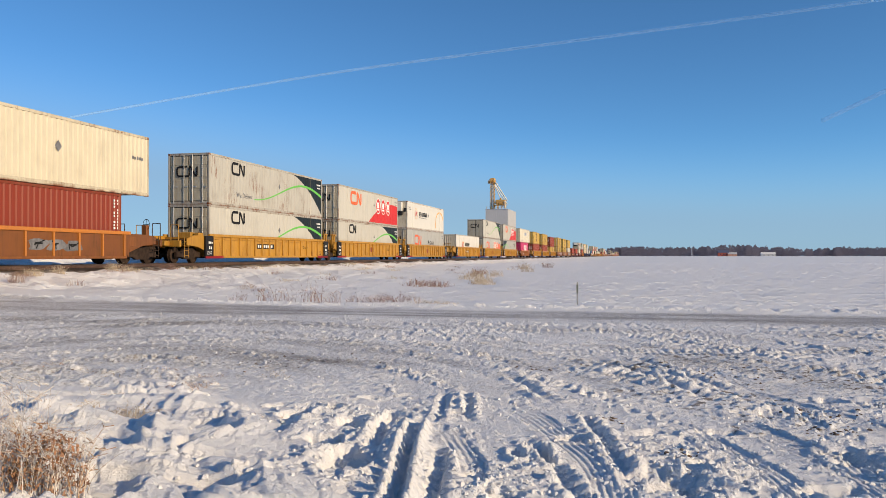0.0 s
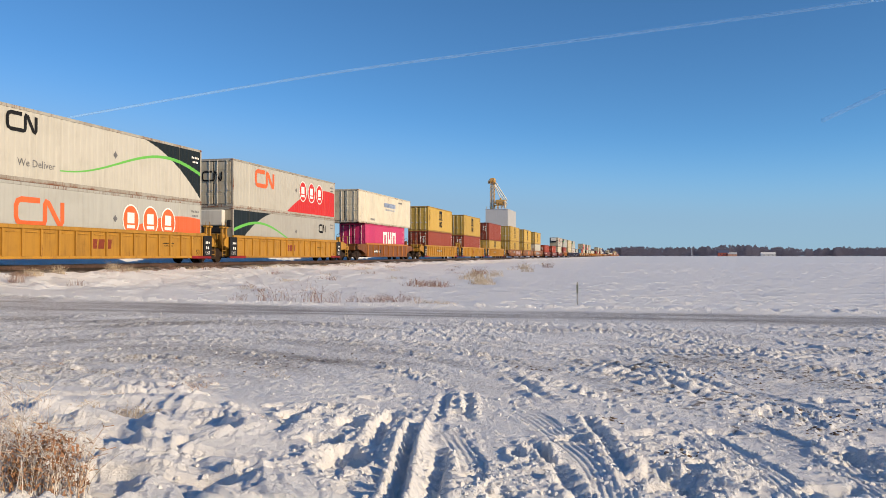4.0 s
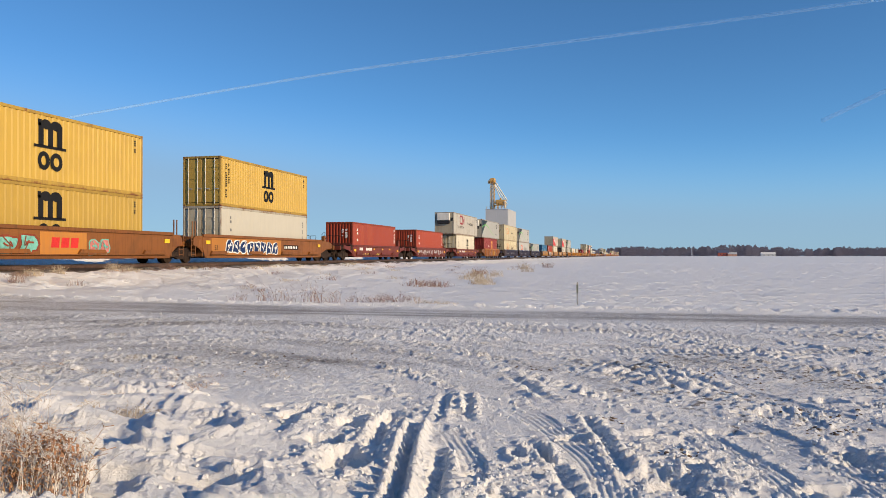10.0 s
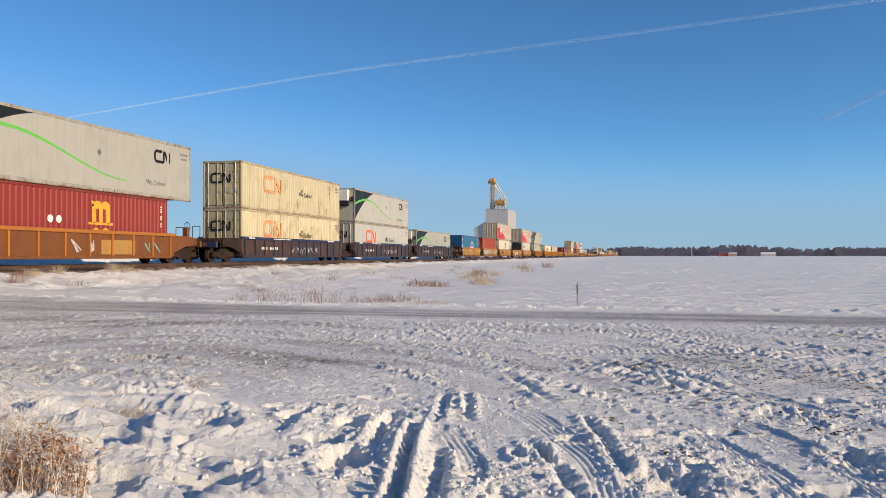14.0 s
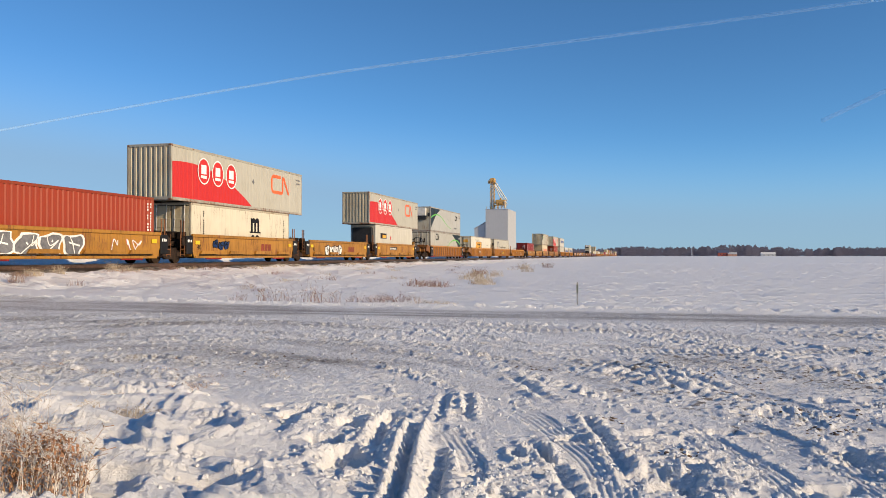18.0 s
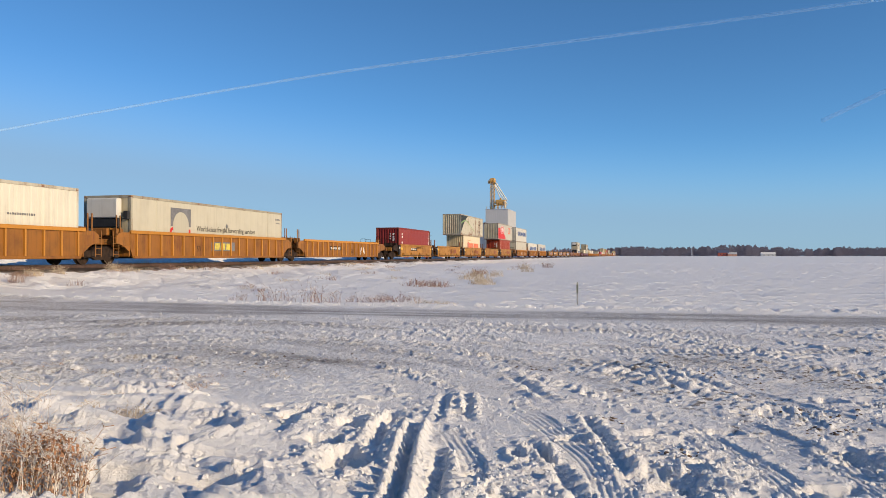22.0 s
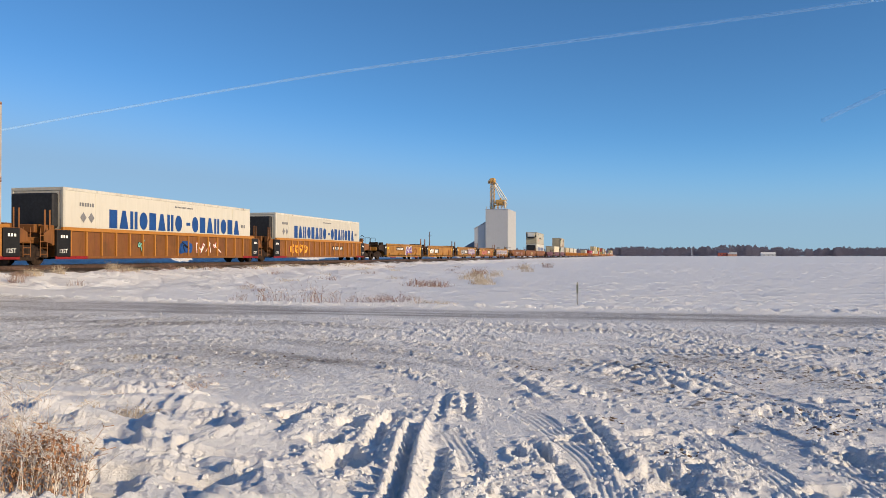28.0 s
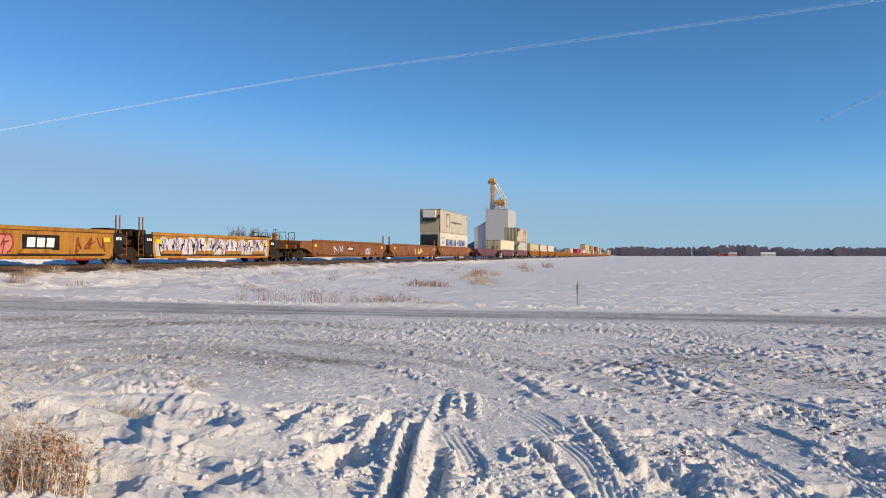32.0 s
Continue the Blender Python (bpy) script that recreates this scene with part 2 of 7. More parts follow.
# crests of wind-packed snow, steep on the side away from the sun: start, end, height, slope length
CRESTS = [
    ((-1.98, 4.50), (-2.02, 5.75), 0.085, 0.26),
    ((-1.46, 4.95), (-1.52, 5.95), 0.070, 0.24),
    ((-1.22, 3.70), (-1.20, 4.55), 0.055, 0.20),
    ((-1.62, 3.60), (-1.66, 4.35), 0.050, 0.20),
    ((-0.92, 4.15), (-0.96, 4.85), 0.060, 0.16),
    ((-2.55, 5.60), (-2.66, 6.55), 0.045, 0.30),
    ((-3.15, 5.90), (-3.30, 6.70), 0.045, 0.30),
    ((-2.02, 6.10), (-2.10, 6.75), 0.040, 0.25),
    ((-1.08, 5.30), (-1.14, 5.90), 0.050, 0.18),
]
# holes trodden by boots and spun by wheels: centre, half sizes, depth
HOLES = [
    (-1.13, 6.00, 0.11, 0.16, 0.075), (-0.90, 6.25, 0.08, 0.12, 0.055), (-0.70, 5.72, 0.12, 0.15, 0.085), (-0.36, 5.92, 0.10, 0.20, 0.085),
    (-0.64, 6.80, 0.10, 0.10, 0.060), (-0.58, 4.75, 0.16, 0.34, 0.095), (-0.80, 5.20, 0.13, 0.16, 0.070), (0.465, 4.86, 0.05, 0.14, 0.060),
    (0.63, 4.82, 0.05, 0.18, 0.065), (0.92, 5.28, 0.12, 0.10, 0.050), (1.43, 5.40, 0.17, 0.10, 0.045), (1.25, 4.22, 0.22, 0.24, 0.070),
    (1.95, 5.48, 0.16, 0.10, 0.045), (2.62, 6.08, 0.28, 0.22, 0.045), (2.53, 4.72, 0.14, 0.24, 0.080), (-1.62, 4.86, 0.07, 0.09, 0.060),
    (1.30, 6.95, 0.05, 0.10, 0.050), (0.15, 4.35, 0.10, 0.10, 0.050), (0.30, 4.05, 0.12, 0.10, 0.050), (3.30, 6.60, 0.10, 0.12, 0.045),
    (-1.35, 6.42, 0.10, 0.10, 0.040), (0.10, 6.15, 0.08, 0.12, 0.045), (1.60, 4.55, 0.14, 0.07, 0.045), (2.05, 4.10, 0.14, 0.10, 0.050),
]
# where the crust is broken into lumps: centre, half sizes, strength
BROKEN = [
    (-0.92, 6.10, 0.50, 0.60, 0.9), (-0.62, 4.55, 0.30, 0.80, 0.8), (0.22, 4.30, 0.25, 0.45, 0.8), (0.10, 6.40, 0.22, 0.55, 0.7),
    (0.58, 4.55, 0.22, 0.60, 0.7), (1.45, 4.60, 0.50, 0.80, 1.0), (2.85, 5.95, 0.50, 0.60, 1.0), (2.55, 4.50, 0.35, 0.60, 0.9),
    (2.10, 8.00, 0.30, 1.10, 0.8), (2.50, 8.30, 0.20, 0.90, 0.7), (0.80, 7.40, 0.22, 0.70, 0.6), (3.25, 8.20, 0.60, 0.80, 0.7),
    (4.60, 8.30, 0.60, 1.50, 0.9), (1.12, 5.20, 0.14, 0.80, 0.7), (3.80, 6.30, 0.50, 0.80, 0.9), (-0.25, 4.50, 0.25, 1.30, 0.4), (1.70, 6.60, 0.30, 0.40, 0.4), (3.0, 9.9, 2.0, 0.18, 0.5),
]


def broken(u, v):
    m = 0.10 + 0.25 * sstep(vnoise(u, v, 0.55, 25), 0.50, 0.75)
    ragged = 0.55 + 0.7 * vnoise(u, v, 0.3, 26)
    for cu, cv, ru, rv, k in BROKEN:
        m = np.maximum(m, k * np.exp(-((u - cu) / ru) ** 2 - ((v - cv) / rv) ** 2) * ragged)
    return m


def drifted(u, v):
    """1 in the wind-blown drift beside the yard, 0 on trodden and driven snow."""
    edge = -0.62 - 0.42 * (v - 4.0) - 0.75 * np.maximum(v - 6.9, 0) + 0.4 * (vnoise(u, v, 0.5, 20) - 0.5)
    return sstep(edge - u, -0.15, 0.30) * (1 - sstep(v, 8.2, 10.8))


def land_z(x, y):
    """Height of the snow. The road crosses at y = 9 to 18, the rail bank lies along x = -24."""
    far = np.hypot(x, y)
    # rail bank: long snowy shoulder, steeper near the ballast
    t = sstep(-x, 6.0, 22.5)
    t2 = sstep(-x, 18.5, 22.0)
    bank = 0.30 * t + 0.24 * t2
    bank *= 1 - sstep(-x, 27.0, 31.5)
    bank *= sstep(y, 14.0, 22.0) * 0.9 + 0.1
    bank = np.where(-x > 21, np.maximum(bank, 0.54 * (1 - sstep(-x, 27.0, 31.5))), bank)
    z = np.maximum(bank, 0.655 * (1 - sstep(np.abs(x - TRACK_X), 1.65, 2.7)))
    z = z + 0.98 * sstep(-x, 28.0, 30.5) * (1 - sstep(-x, 70.0, 110.0))
    z = z + 0.40 * np.exp(-((-x - 31.5) / 1.8) ** 2)
    # snow thrown up behind the far rail
    z = z + 0.36 * np.exp(-((-x - 26.8) / 0.5) ** 2)
    roadm = sstep(y, 7.5, 10.5) * (1 - sstep(y, 17.2, 18.4))
    # ploughed ridge along the far edge of the road
    ridge_y = 18.3 + 0.25 * (vnoise(x, y * 0, 2.2, 3) - 0.5) + 0.02 * x
    z = z + np.exp(-((y - ridge_y) / 0.33) ** 2) * (0.02 + 0.085 * vnoise(x, y, 0.2, 5)) * (x > -23)
    z = z - 0.05 * np.exp(-((y - 20.5) / 1.4) ** 2) * (1 - t2)
    # wavy field
    wide = sstep(y, 18.5, 24.0)
    z = z + wide * (0.11 * (vnoise(x * 0.6 + y * 0.25, y, 3.0, 11) - 0.5) + 0.22 * (vnoise(x, y, 11.0, 12) - 0.5)) * (1 - t2) * np.clip(140.0 / np.maximum(far, 1), 0.0, 1.0)
    z = z + wide * 0.12 * np.maximum(vnoise(x, y * 1.8, 0.9, 14) - 0.62, 0) * np.clip(40 / np.maximum(far, 1), 0, 1)
    # hollows and drifts on the bank
    z = z + t * (1 - 0.6 * t2) * sstep(y, 19, 22) * (0.24 * (vnoise(x, y, 1.6, 17) - 0.5) + 0.20 * (vnoise(x, y, 0.7, 18) - 0.5) + 0.08 * (vnoise(x, y, 0.3, 16) - 0.5))
    z = z + 0.16 * (vnoise(x, y, 0.45, 19) - 0.45) * sstep(-x, 20.4, 21.2) * (1 - sstep(-x, 22.0, 22.6)) * sstep(y, 18.5, 20.0)
    return z


def ground_z(x, y):
    z = land_z(x, y)
    m = np.hypot(x, y) < 27.0
    if m.any():
        z[m] = z[m] + near_relief(x[m], y[m])
    return z


def lee(q, steep):
    """Saw-tooth drifts across q: a short steep back away from the sun, a long slope towards it."""
    s = np.mod(q, 1.0)
    return np.where(s < steep, s / steep, (1 - s) / (1 - steep))


def near_relief(x, y):
    """Wind drifts, broken crust, wheel ruts and boot holes close by."""
    u, v = yard(x, y)
    near = 1 - sstep(np.hypot(x, y), 16.0, 26.0)
    off_road = 1 - sstep(y, 17.0, 18.3)
    drift = drifted(u, v)
    open_yard = (1 - drift) * near * off_road * (1 - 0.75 * sstep(y, 14.2, 15.0))
    lump = broken(u, v)
    flat = np.zeros_like(u)
    z = np.zeros_like(u)
    # wheel treads that swing in from the road
    sw = sweep(u, v)
    slope = np.maximum(np.hypot(sweep(u + 0.01, v) - sw, sweep(u, v + 0.01) - sw) / 0.01, 0.05)
    for s0, v0, v1, hw in TREADS:
        d = (sw - s0) / slope + 0.03 * (vnoise(u, v, 0.6, 51) - 0.5)
        inside = sstep(v, v0, v0 + 0.3) * (1 - sstep(v, v1 - 0.6, v1)) * (u > -0.6) * (1 - sstep(np.abs(d), hw, hw * 1.25))
        z = z + inside * (-0.008 + 0.0048 * np.cos(d * 2 * math.pi / 0.046) * (0.6 + 0.6 * vnoise(u, v, 0.15, 52)))
        z = z + 0.009 * np.exp(-((np.abs(d) - hw * 1.35) / 0.03) ** 2) * sstep(v, v0, v0 + 0.3) * (1 - sstep(v, v1 - 0.6, v1)) * (u > -0.6) * vnoise(u, v, 0.09, 53)
        flat = np.maximum(flat, inside)
    n15, n05, n10, n045, n12 = vnoise(u, v, 0.15, 55), vnoise(u, v, 0.05, 56), vnoise(u, v, 0.10, 57), vnoise(u, v, 0.045, 59), vnoise(u, v, 0.12, 48)
    for (u0, v0), (u1, v1), hw, dep, pitch, rise in RUTS:
        ln = math.hypot(u1 - u0, v1 - v0)
        eu, ev = (u1 - u0) / ln, (v1 - v0) / ln
        s = (u - u0) * eu + (v - v0) * ev
        d = -(u - u0) * ev + (v - v0) * eu + 0.03 * (vnoise(s, s * 0 + u0, 0.35, 54) - 0.5)
        inside = sstep(s, -0.15, 0.25) * (1 - sstep(s, ln - 0.25, ln + 0.1))
        inside = inside * (0.35 + 0.65 * sstep(vnoise(s, s * 0 + v0, 0.9, 58), 0.15, 0.5)) if ln > 3 else inside
        tooth = sstep(np.abs(np.mod(s / pitch + (d > 0) * 0.5 + 0.25 * n15, 1.0) - 0.5), 0.14, 0.30)
        groove = np.exp(-((np.abs(d) / (hw * (1.25 - 0.5 * tooth))) ** 4))
        lip = np.exp(-(((np.abs(d) - hw * 2.0) / (hw * 0.95)) ** 2))
        z = z + inside * (-dep * groove * (1 - 0.30 * tooth) + rise * lip * (0.22 + 0.95 * tooth + 0.5 * (n05 - 0.4)))
        flat = np.maximum(flat, inside * groove)
    for cu, cv, ru, rv, dep in HOLES:
        r = np.hypot((u - cu) / ru, (v - cv) / rv) + 0.7 * (n10 - 0.5) + 0.35 * (n045 - 0.5)
        z = z - dep * (1 - sstep(r, 0.55, 1.05)) + 0.28 * dep * np.exp(-((r - 1.35) / 0.3) ** 2)
    # broken crust: lumps, thin slabs and crumbs
    rough = lump * (1 - 0.8 * flat)
    b1 = sstep(vnoise(u * 0.9, v, 0.15, 21), 0.58, 0.70)
    b2 = sstep(vnoise(u * 0.9, v, 0.070, 22), 0.56, 0.70)
    slab = sstep(vnoise(u * 0.40 + 0.1 * v, v, 0.085, 30), 0.57, 0.66)
    close = 1 - sstep(v, 6.6, 9.0)
    z = z + open_yard * rough * (0.026 * b1 + 0.016 * b2 + 0.024 * slab * close + 0.010 * (vnoise(u, v, 0.03, 23) - 0.5))
    z = z + open_yard * close * 0.020 * (vnoise(u, v, 0.5, 24) - 0.5)
    # packed snow: fine crumbs strewn in bands that follow the wheels
    band = 0.25 + 0.9 * sstep(vnoise(sw * 9.0, v * 0.25, 0.5, 41), 0.40, 0.75)
    grain = sstep(vnoise(u, v, 0.060, 42), 0.52, 0.70) * (0.014 + 0.008 * sstep(v, 6.0, 9.0)) + sstep(vnoise(u * 0.8, v, 0.13, 43), 0.58, 0.74) * 0.020 * sstep(v, 6.0, 8.0) * (1 - 0.7 * sstep(v, 9.5, 12.0))
    z = z + open_yard * (1 - 0.85 * flat) * band * (grain + 0.006 * (vnoise(u, v, 0.025, 44) - 0.5))
    z = z + open_yard * sstep(v, 6.0, 8.0) * 0.016 * (vnoise(sw * 12.0, v * 0.4, 0.5, 45) - 0.5)
    # wind drifts lie across the sun
    p, q = v - 0.06 * u, u + 0.06 * v
    wob = vnoise(p * 0.55, q, 0.50, 31) + 0.25 * vnoise(p, q, 0.20, 29)
    here = sstep(vnoise(p * 0.6, q, 0.6, 33), 0.30, 0.60)
    b = 0.032 * here * (1 - 0.6 * sstep(v, 6.0, 7.5)) * lee(q * 1.7 + 1.7 * wob, 0.20)
    b = b + 0.024 * (0.35 + here) * (1 - 0.5 * sstep(v, 5.8, 7.2)) * lee(q * 3.9 + 2.6 * wob + 0.5 * vnoise(p * 0.6, q, 0.25, 34), 0.22) * sstep(vnoise(p * 0.6, q, 0.35, 36), 0.30, 0.55)
    b = b + 0.014 * lee(q * 9.0 + 3.0 * wob + 0.9 * vnoise(p * 0.6, q, 0.13, 35), 0.3) * sstep(vnoise(p * 0.6, q, 0.22, 28), 0.35, 0.6)
    b = b + 0.060 * sstep(vnoise(u * 0.42 + 0.30 * v, v, 0.26, 27), 0.50, 0.64) * (1 - 0.5 * sstep(v, 6.2, 7.6))
    b = b + 0.034 * sstep(vnoise(u * 0.26 + 0.15 * v, v, 0.10, 37), 0.56, 0.64) * sstep(vnoise(p * 0.5, q, 0.45, 38), 0.40, 0.65)
    b = b + 0.05 * (vnoise(u, v, 1.1, 32) - 0.5) + 0.004 * (vnoise(p * 0.5, q, 0.03, 39) - 0.5)
    b = b + 0.022 * sstep(vnoise(u * 0.7, v, 0.11, 40), 0.66, 0.76) * sstep(vnoise(u, v, 0.5, 46), 0.50, 0.75)
    z = z + drift * near * b
    for (u0, v0), (u1, v1), ht, run in CRESTS:
        ln = math.hypot(u1 - u0, v1 - v0)
        eu, ev = (u1 - u0) / ln, (v1 - v0) / ln
        s = (u - u0) * eu + (v - v0) * ev
        d = (u - u0) * ev - (v - v0) * eu + 0.34 * (vnoise(s, s * 0 + u0, 0.42, 47) - 0.5) + 0.08 * (n12 - 0.5)
        fade = sstep(s, -0.25, 0.25) * (1 - sstep(s, ln - 0.45, ln + 0.15)) * (0.65 + 0.5 * vnoise(s, s * 0 + v0, 0.4, 49))
        scour = 1 - 1.6 * sstep(-d, 0.0, 0.13) + 0.6 * sstep(-d, 0.15, 0.50)
        z = z + ht * fade * np.where(d > 0, np.exp(-np.maximum(d, 0) / run), scour)
    return z


def steps(*spans):
    """Grid lines run end to end: (from, to, first step, growth)."""
    out = []
    for a, b, s, grow in spans:
        while a < b:
            out.append(a)
            a += s
            s *= grow
    return np.array(out)


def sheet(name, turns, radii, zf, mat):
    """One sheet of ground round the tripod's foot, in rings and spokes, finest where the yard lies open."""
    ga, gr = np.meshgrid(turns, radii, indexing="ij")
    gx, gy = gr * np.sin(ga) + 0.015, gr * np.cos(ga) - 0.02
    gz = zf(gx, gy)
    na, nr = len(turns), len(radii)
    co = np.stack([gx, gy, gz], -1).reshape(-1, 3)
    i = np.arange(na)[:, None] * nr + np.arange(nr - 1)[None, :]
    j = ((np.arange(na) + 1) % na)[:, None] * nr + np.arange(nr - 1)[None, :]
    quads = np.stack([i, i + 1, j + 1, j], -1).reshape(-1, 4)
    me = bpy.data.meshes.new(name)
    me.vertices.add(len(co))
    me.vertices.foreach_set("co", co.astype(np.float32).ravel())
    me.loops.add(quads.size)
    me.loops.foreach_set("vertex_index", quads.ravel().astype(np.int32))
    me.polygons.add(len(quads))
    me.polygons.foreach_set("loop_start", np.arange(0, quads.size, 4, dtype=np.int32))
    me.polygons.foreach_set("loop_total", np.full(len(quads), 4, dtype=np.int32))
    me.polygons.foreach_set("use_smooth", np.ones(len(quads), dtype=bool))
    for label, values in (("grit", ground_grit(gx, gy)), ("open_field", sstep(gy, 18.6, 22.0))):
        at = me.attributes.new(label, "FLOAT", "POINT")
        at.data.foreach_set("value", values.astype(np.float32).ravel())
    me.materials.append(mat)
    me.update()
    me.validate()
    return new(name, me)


def ground_grit(x, y):
    """How much gravel and frozen dirt is worked into the snow, 0 to 1."""
    u, v = yard(x, y)
    sw = sweep(u, v)
    n1, n2, n3 = vnoise(x, y, 0.9, 61), vnoise(x * 0.35, y, 0.5, 62), vnoise(u * 0.8, v, 0.05, 63)
    drift = drifted(u, v)
    road = sstep(v, 5.6, 8.2) * (1 - drift * (1 - 0.75 * sstep(v, 6.3, 8.0))) * (1 - sstep(y, 17.6, 18.2))
    lane = sstep(y, 14.6, 15.3) * (1 - sstep(y, 17.1, 17.7))
    lane2 = np.exp(-((y - 12.9 - 0.03 * x) / 0.35) ** 2)
    n4 = vnoise(x * 0.06, y, 0.33, 64)
    arc = sstep(vnoise(sw * 13.0, v * 0.35, 0.6, 68), 0.35, 0.85)
    g = road * (0.33 + 0.10 * sstep(-u, 0.5, 4.0) + 0.14 * (n4 - 0.5) + 0.10 * (n2 - 0.5) + 0.10 * (n1 - 0.5) + 0.13 * (arc - 0.35) * (1 - sstep(y, 12.5, 15.0)))
    g = g + lane * (0.22 + 0.12 * (n4 - 0.5)) * (0.35 + 0.65 * sstep(x, -17.0, -8.0)) + lane2 * road * 0.12 * n2
    # bare brown patches where wheels turned off the road
    for cu, cv, ru, rv, k in ((-1.5, 9.2, 0.5, 0.35, 0.15), (0.9, 8.6, 0.4, 0.30, 0.08), (-3.2, 10.2, 1.2, 0.5, 0.06)):
        w = ((u - cu) + 0.9 * (v - cv)) / ru
        g = g + k * np.exp(-w ** 2 * 0.4 - ((v - cv + 0.35 * (u - cu)) / rv) ** 2) * (0.4 + 0.9 * n1)
    # ground-in dirt on driven snow, dark crumbs where the crust is broken
    lump = broken(u, v)
    close = (1 - sstep(v, 6.4, 8.4)) * (1 - drift) * sstep(v, 1.0, 3.0)
    g = g + close * (0.06 + 0.07 * sstep(u, -0.3, 1.2)) * (1 - 0.6 * np.minimum(lump, 1))
    soil_here = sstep(u, 0.5, 2.6) * (1 - drift) * (1 - sstep(v, 9.5, 11.5)) * sstep(v, 4.6, 5.6)
    g = g + soil_here * sstep(n1, 0.35, 0.8) * (0.04 + 0.55 * sstep(n3, 0.74, 0.84))
    g = g + drift * 0.10 * sstep(v, 5.6, 7.4)
    # ballast and weeds showing through below the track
    bal = sstep(-x, 20.9, 21.9) * (1 - sstep(-x, 25.6, 26.2)) * np.maximum(sstep(vnoise(x, y * 0.5, 0.7, 66), 0.30, 0.6), sstep(-x, 21.8, 22.4))
    bal = bal * (1 - 0.75 * sstep(vnoise(x, y * 0.45, 0.6, 69), 0.52, 0.72) * (1 - sstep(-x, 22.6, 23.0)))
    g = g + bal * 1.6 * sstep(y, 18.5, 20.0)
    soil = sstep(-x, 9, 14) * (1 - sstep(-x, 20.5, 21.5)) * sstep(vnoise(x, y * 0.4, 2.5, 67), 0.62, 0.8) * sstep(y, 18.8, 20.5)
    return np.clip(g + soil * 0.3, 0, 1.6)


def snow_material():
    m, nt, bs = node_mat("snow")
    vec = coords(nt)
    at = nt.nodes.new("ShaderNodeAttribute")
    at.attribute_name = "grit"
    speck = noise_tex(nt, vec, 30, 6, 0.8)
    patch = noise_tex(nt, vec, 4, 6, 0.7)
    g = calc(nt, "ADD", at.outputs["Fac"], calc(nt, "ADD", calc(nt, "MULTIPLY", calc(nt, "SUBTRACT", speck, 0.5), calc(nt, "MULTIPLY_ADD", ramp(nt, at.outputs["Fac"], 0.0, 0.3), 1.4, 0.35)), calc(nt, "MULTIPLY", calc(nt, "SUBTRACT", patch, 0.5), 0.45)))
    clean = mixrgb(nt, noise_tex(nt, vec, 1.2, 3), (0.85, 0.85, 0.86), (0.92, 0.92, 0.92))
    dirt = mixrgb(nt, noise_tex(nt, vec, 60, 4, 0.7), (0.15, 0.13, 0.115), (0.36, 0.33, 0.30))
    dirt = mixrgb(nt, ramp(nt, at.outputs["Fac"], 1.0, 1.5), dirt, (0.055, 0.042, 0.034))
    col = mixrgb(nt, ramp(nt, g, 0.28, 0.80), clean, dirt)
    nt.links.new(col, bs.inputs["Base Color"])
    bs.inputs["Roughness"].default_value = 0.6
    bs.inputs["Specular IOR Level"].default_value = 0.4
    op = nt.nodes.new("ShaderNodeAttribute")
    op.attribute_name = "open_field"
    waves = calc(nt, "MULTIPLY", noise_tex(nt, coords(nt, (0.7, 1.3, 1)), 1.5, 6, 0.65), calc(nt, "MULTIPLY", op.outputs["Fac"], 0.11))
    h = calc(nt, "ADD", calc(nt, "MULTIPLY", noise_tex(nt, vec, 20, 6, 0.75), 0.022), calc(nt, "MULTIPLY", noise_tex(nt, vec, 60, 4, 0.75), 0.013))
    crust = ramp(nt, noise_tex(nt, coords(nt, (4.5, 11, 8)), 1.0, 5, 0.6), 0.50, 0.56)
    crust2 = ramp(nt, noise_tex(nt, coords(nt, (14, 26, 20)), 1.0, 4, 0.6), 0.52, 0.58)
    flakes = calc(nt, "ADD", calc(nt, "MULTIPLY", crust, 0.003), calc(nt, "MULTIPLY", crust2, 0.003))
    h = calc(nt, "ADD", h, calc(nt, "MULTIPLY", flakes, calc(nt, "SUBTRACT", 1.0, op.outputs["Fac"])))
    streaks = ramp(nt, noise_tex(nt, coords(nt, (0.45, 1.0, 1)), 1.0, 5, 0.6), 0.50, 0.64)
    waves = calc(nt, "ADD", waves, calc(nt, "MULTIPLY", streaks, calc(nt, "MULTIPLY", op.outputs["Fac"], 0.08)))
    bump(nt, bs, calc(nt, "ADD", h, waves), 1.0, 1.0)
    return m


SNOW = snow_material()
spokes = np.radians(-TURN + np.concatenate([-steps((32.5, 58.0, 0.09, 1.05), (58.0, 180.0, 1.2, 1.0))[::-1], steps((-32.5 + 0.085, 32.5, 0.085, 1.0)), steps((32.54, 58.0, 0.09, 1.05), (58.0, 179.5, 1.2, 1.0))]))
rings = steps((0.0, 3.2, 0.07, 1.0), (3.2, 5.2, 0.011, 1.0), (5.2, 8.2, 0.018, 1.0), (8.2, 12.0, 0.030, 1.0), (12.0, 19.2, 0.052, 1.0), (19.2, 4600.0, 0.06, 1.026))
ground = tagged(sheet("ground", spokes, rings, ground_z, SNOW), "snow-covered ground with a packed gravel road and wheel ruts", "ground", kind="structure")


def gz(x, y):
    return float(ground_z(np.array([float(x)]), np.array([float(y)]))[0])


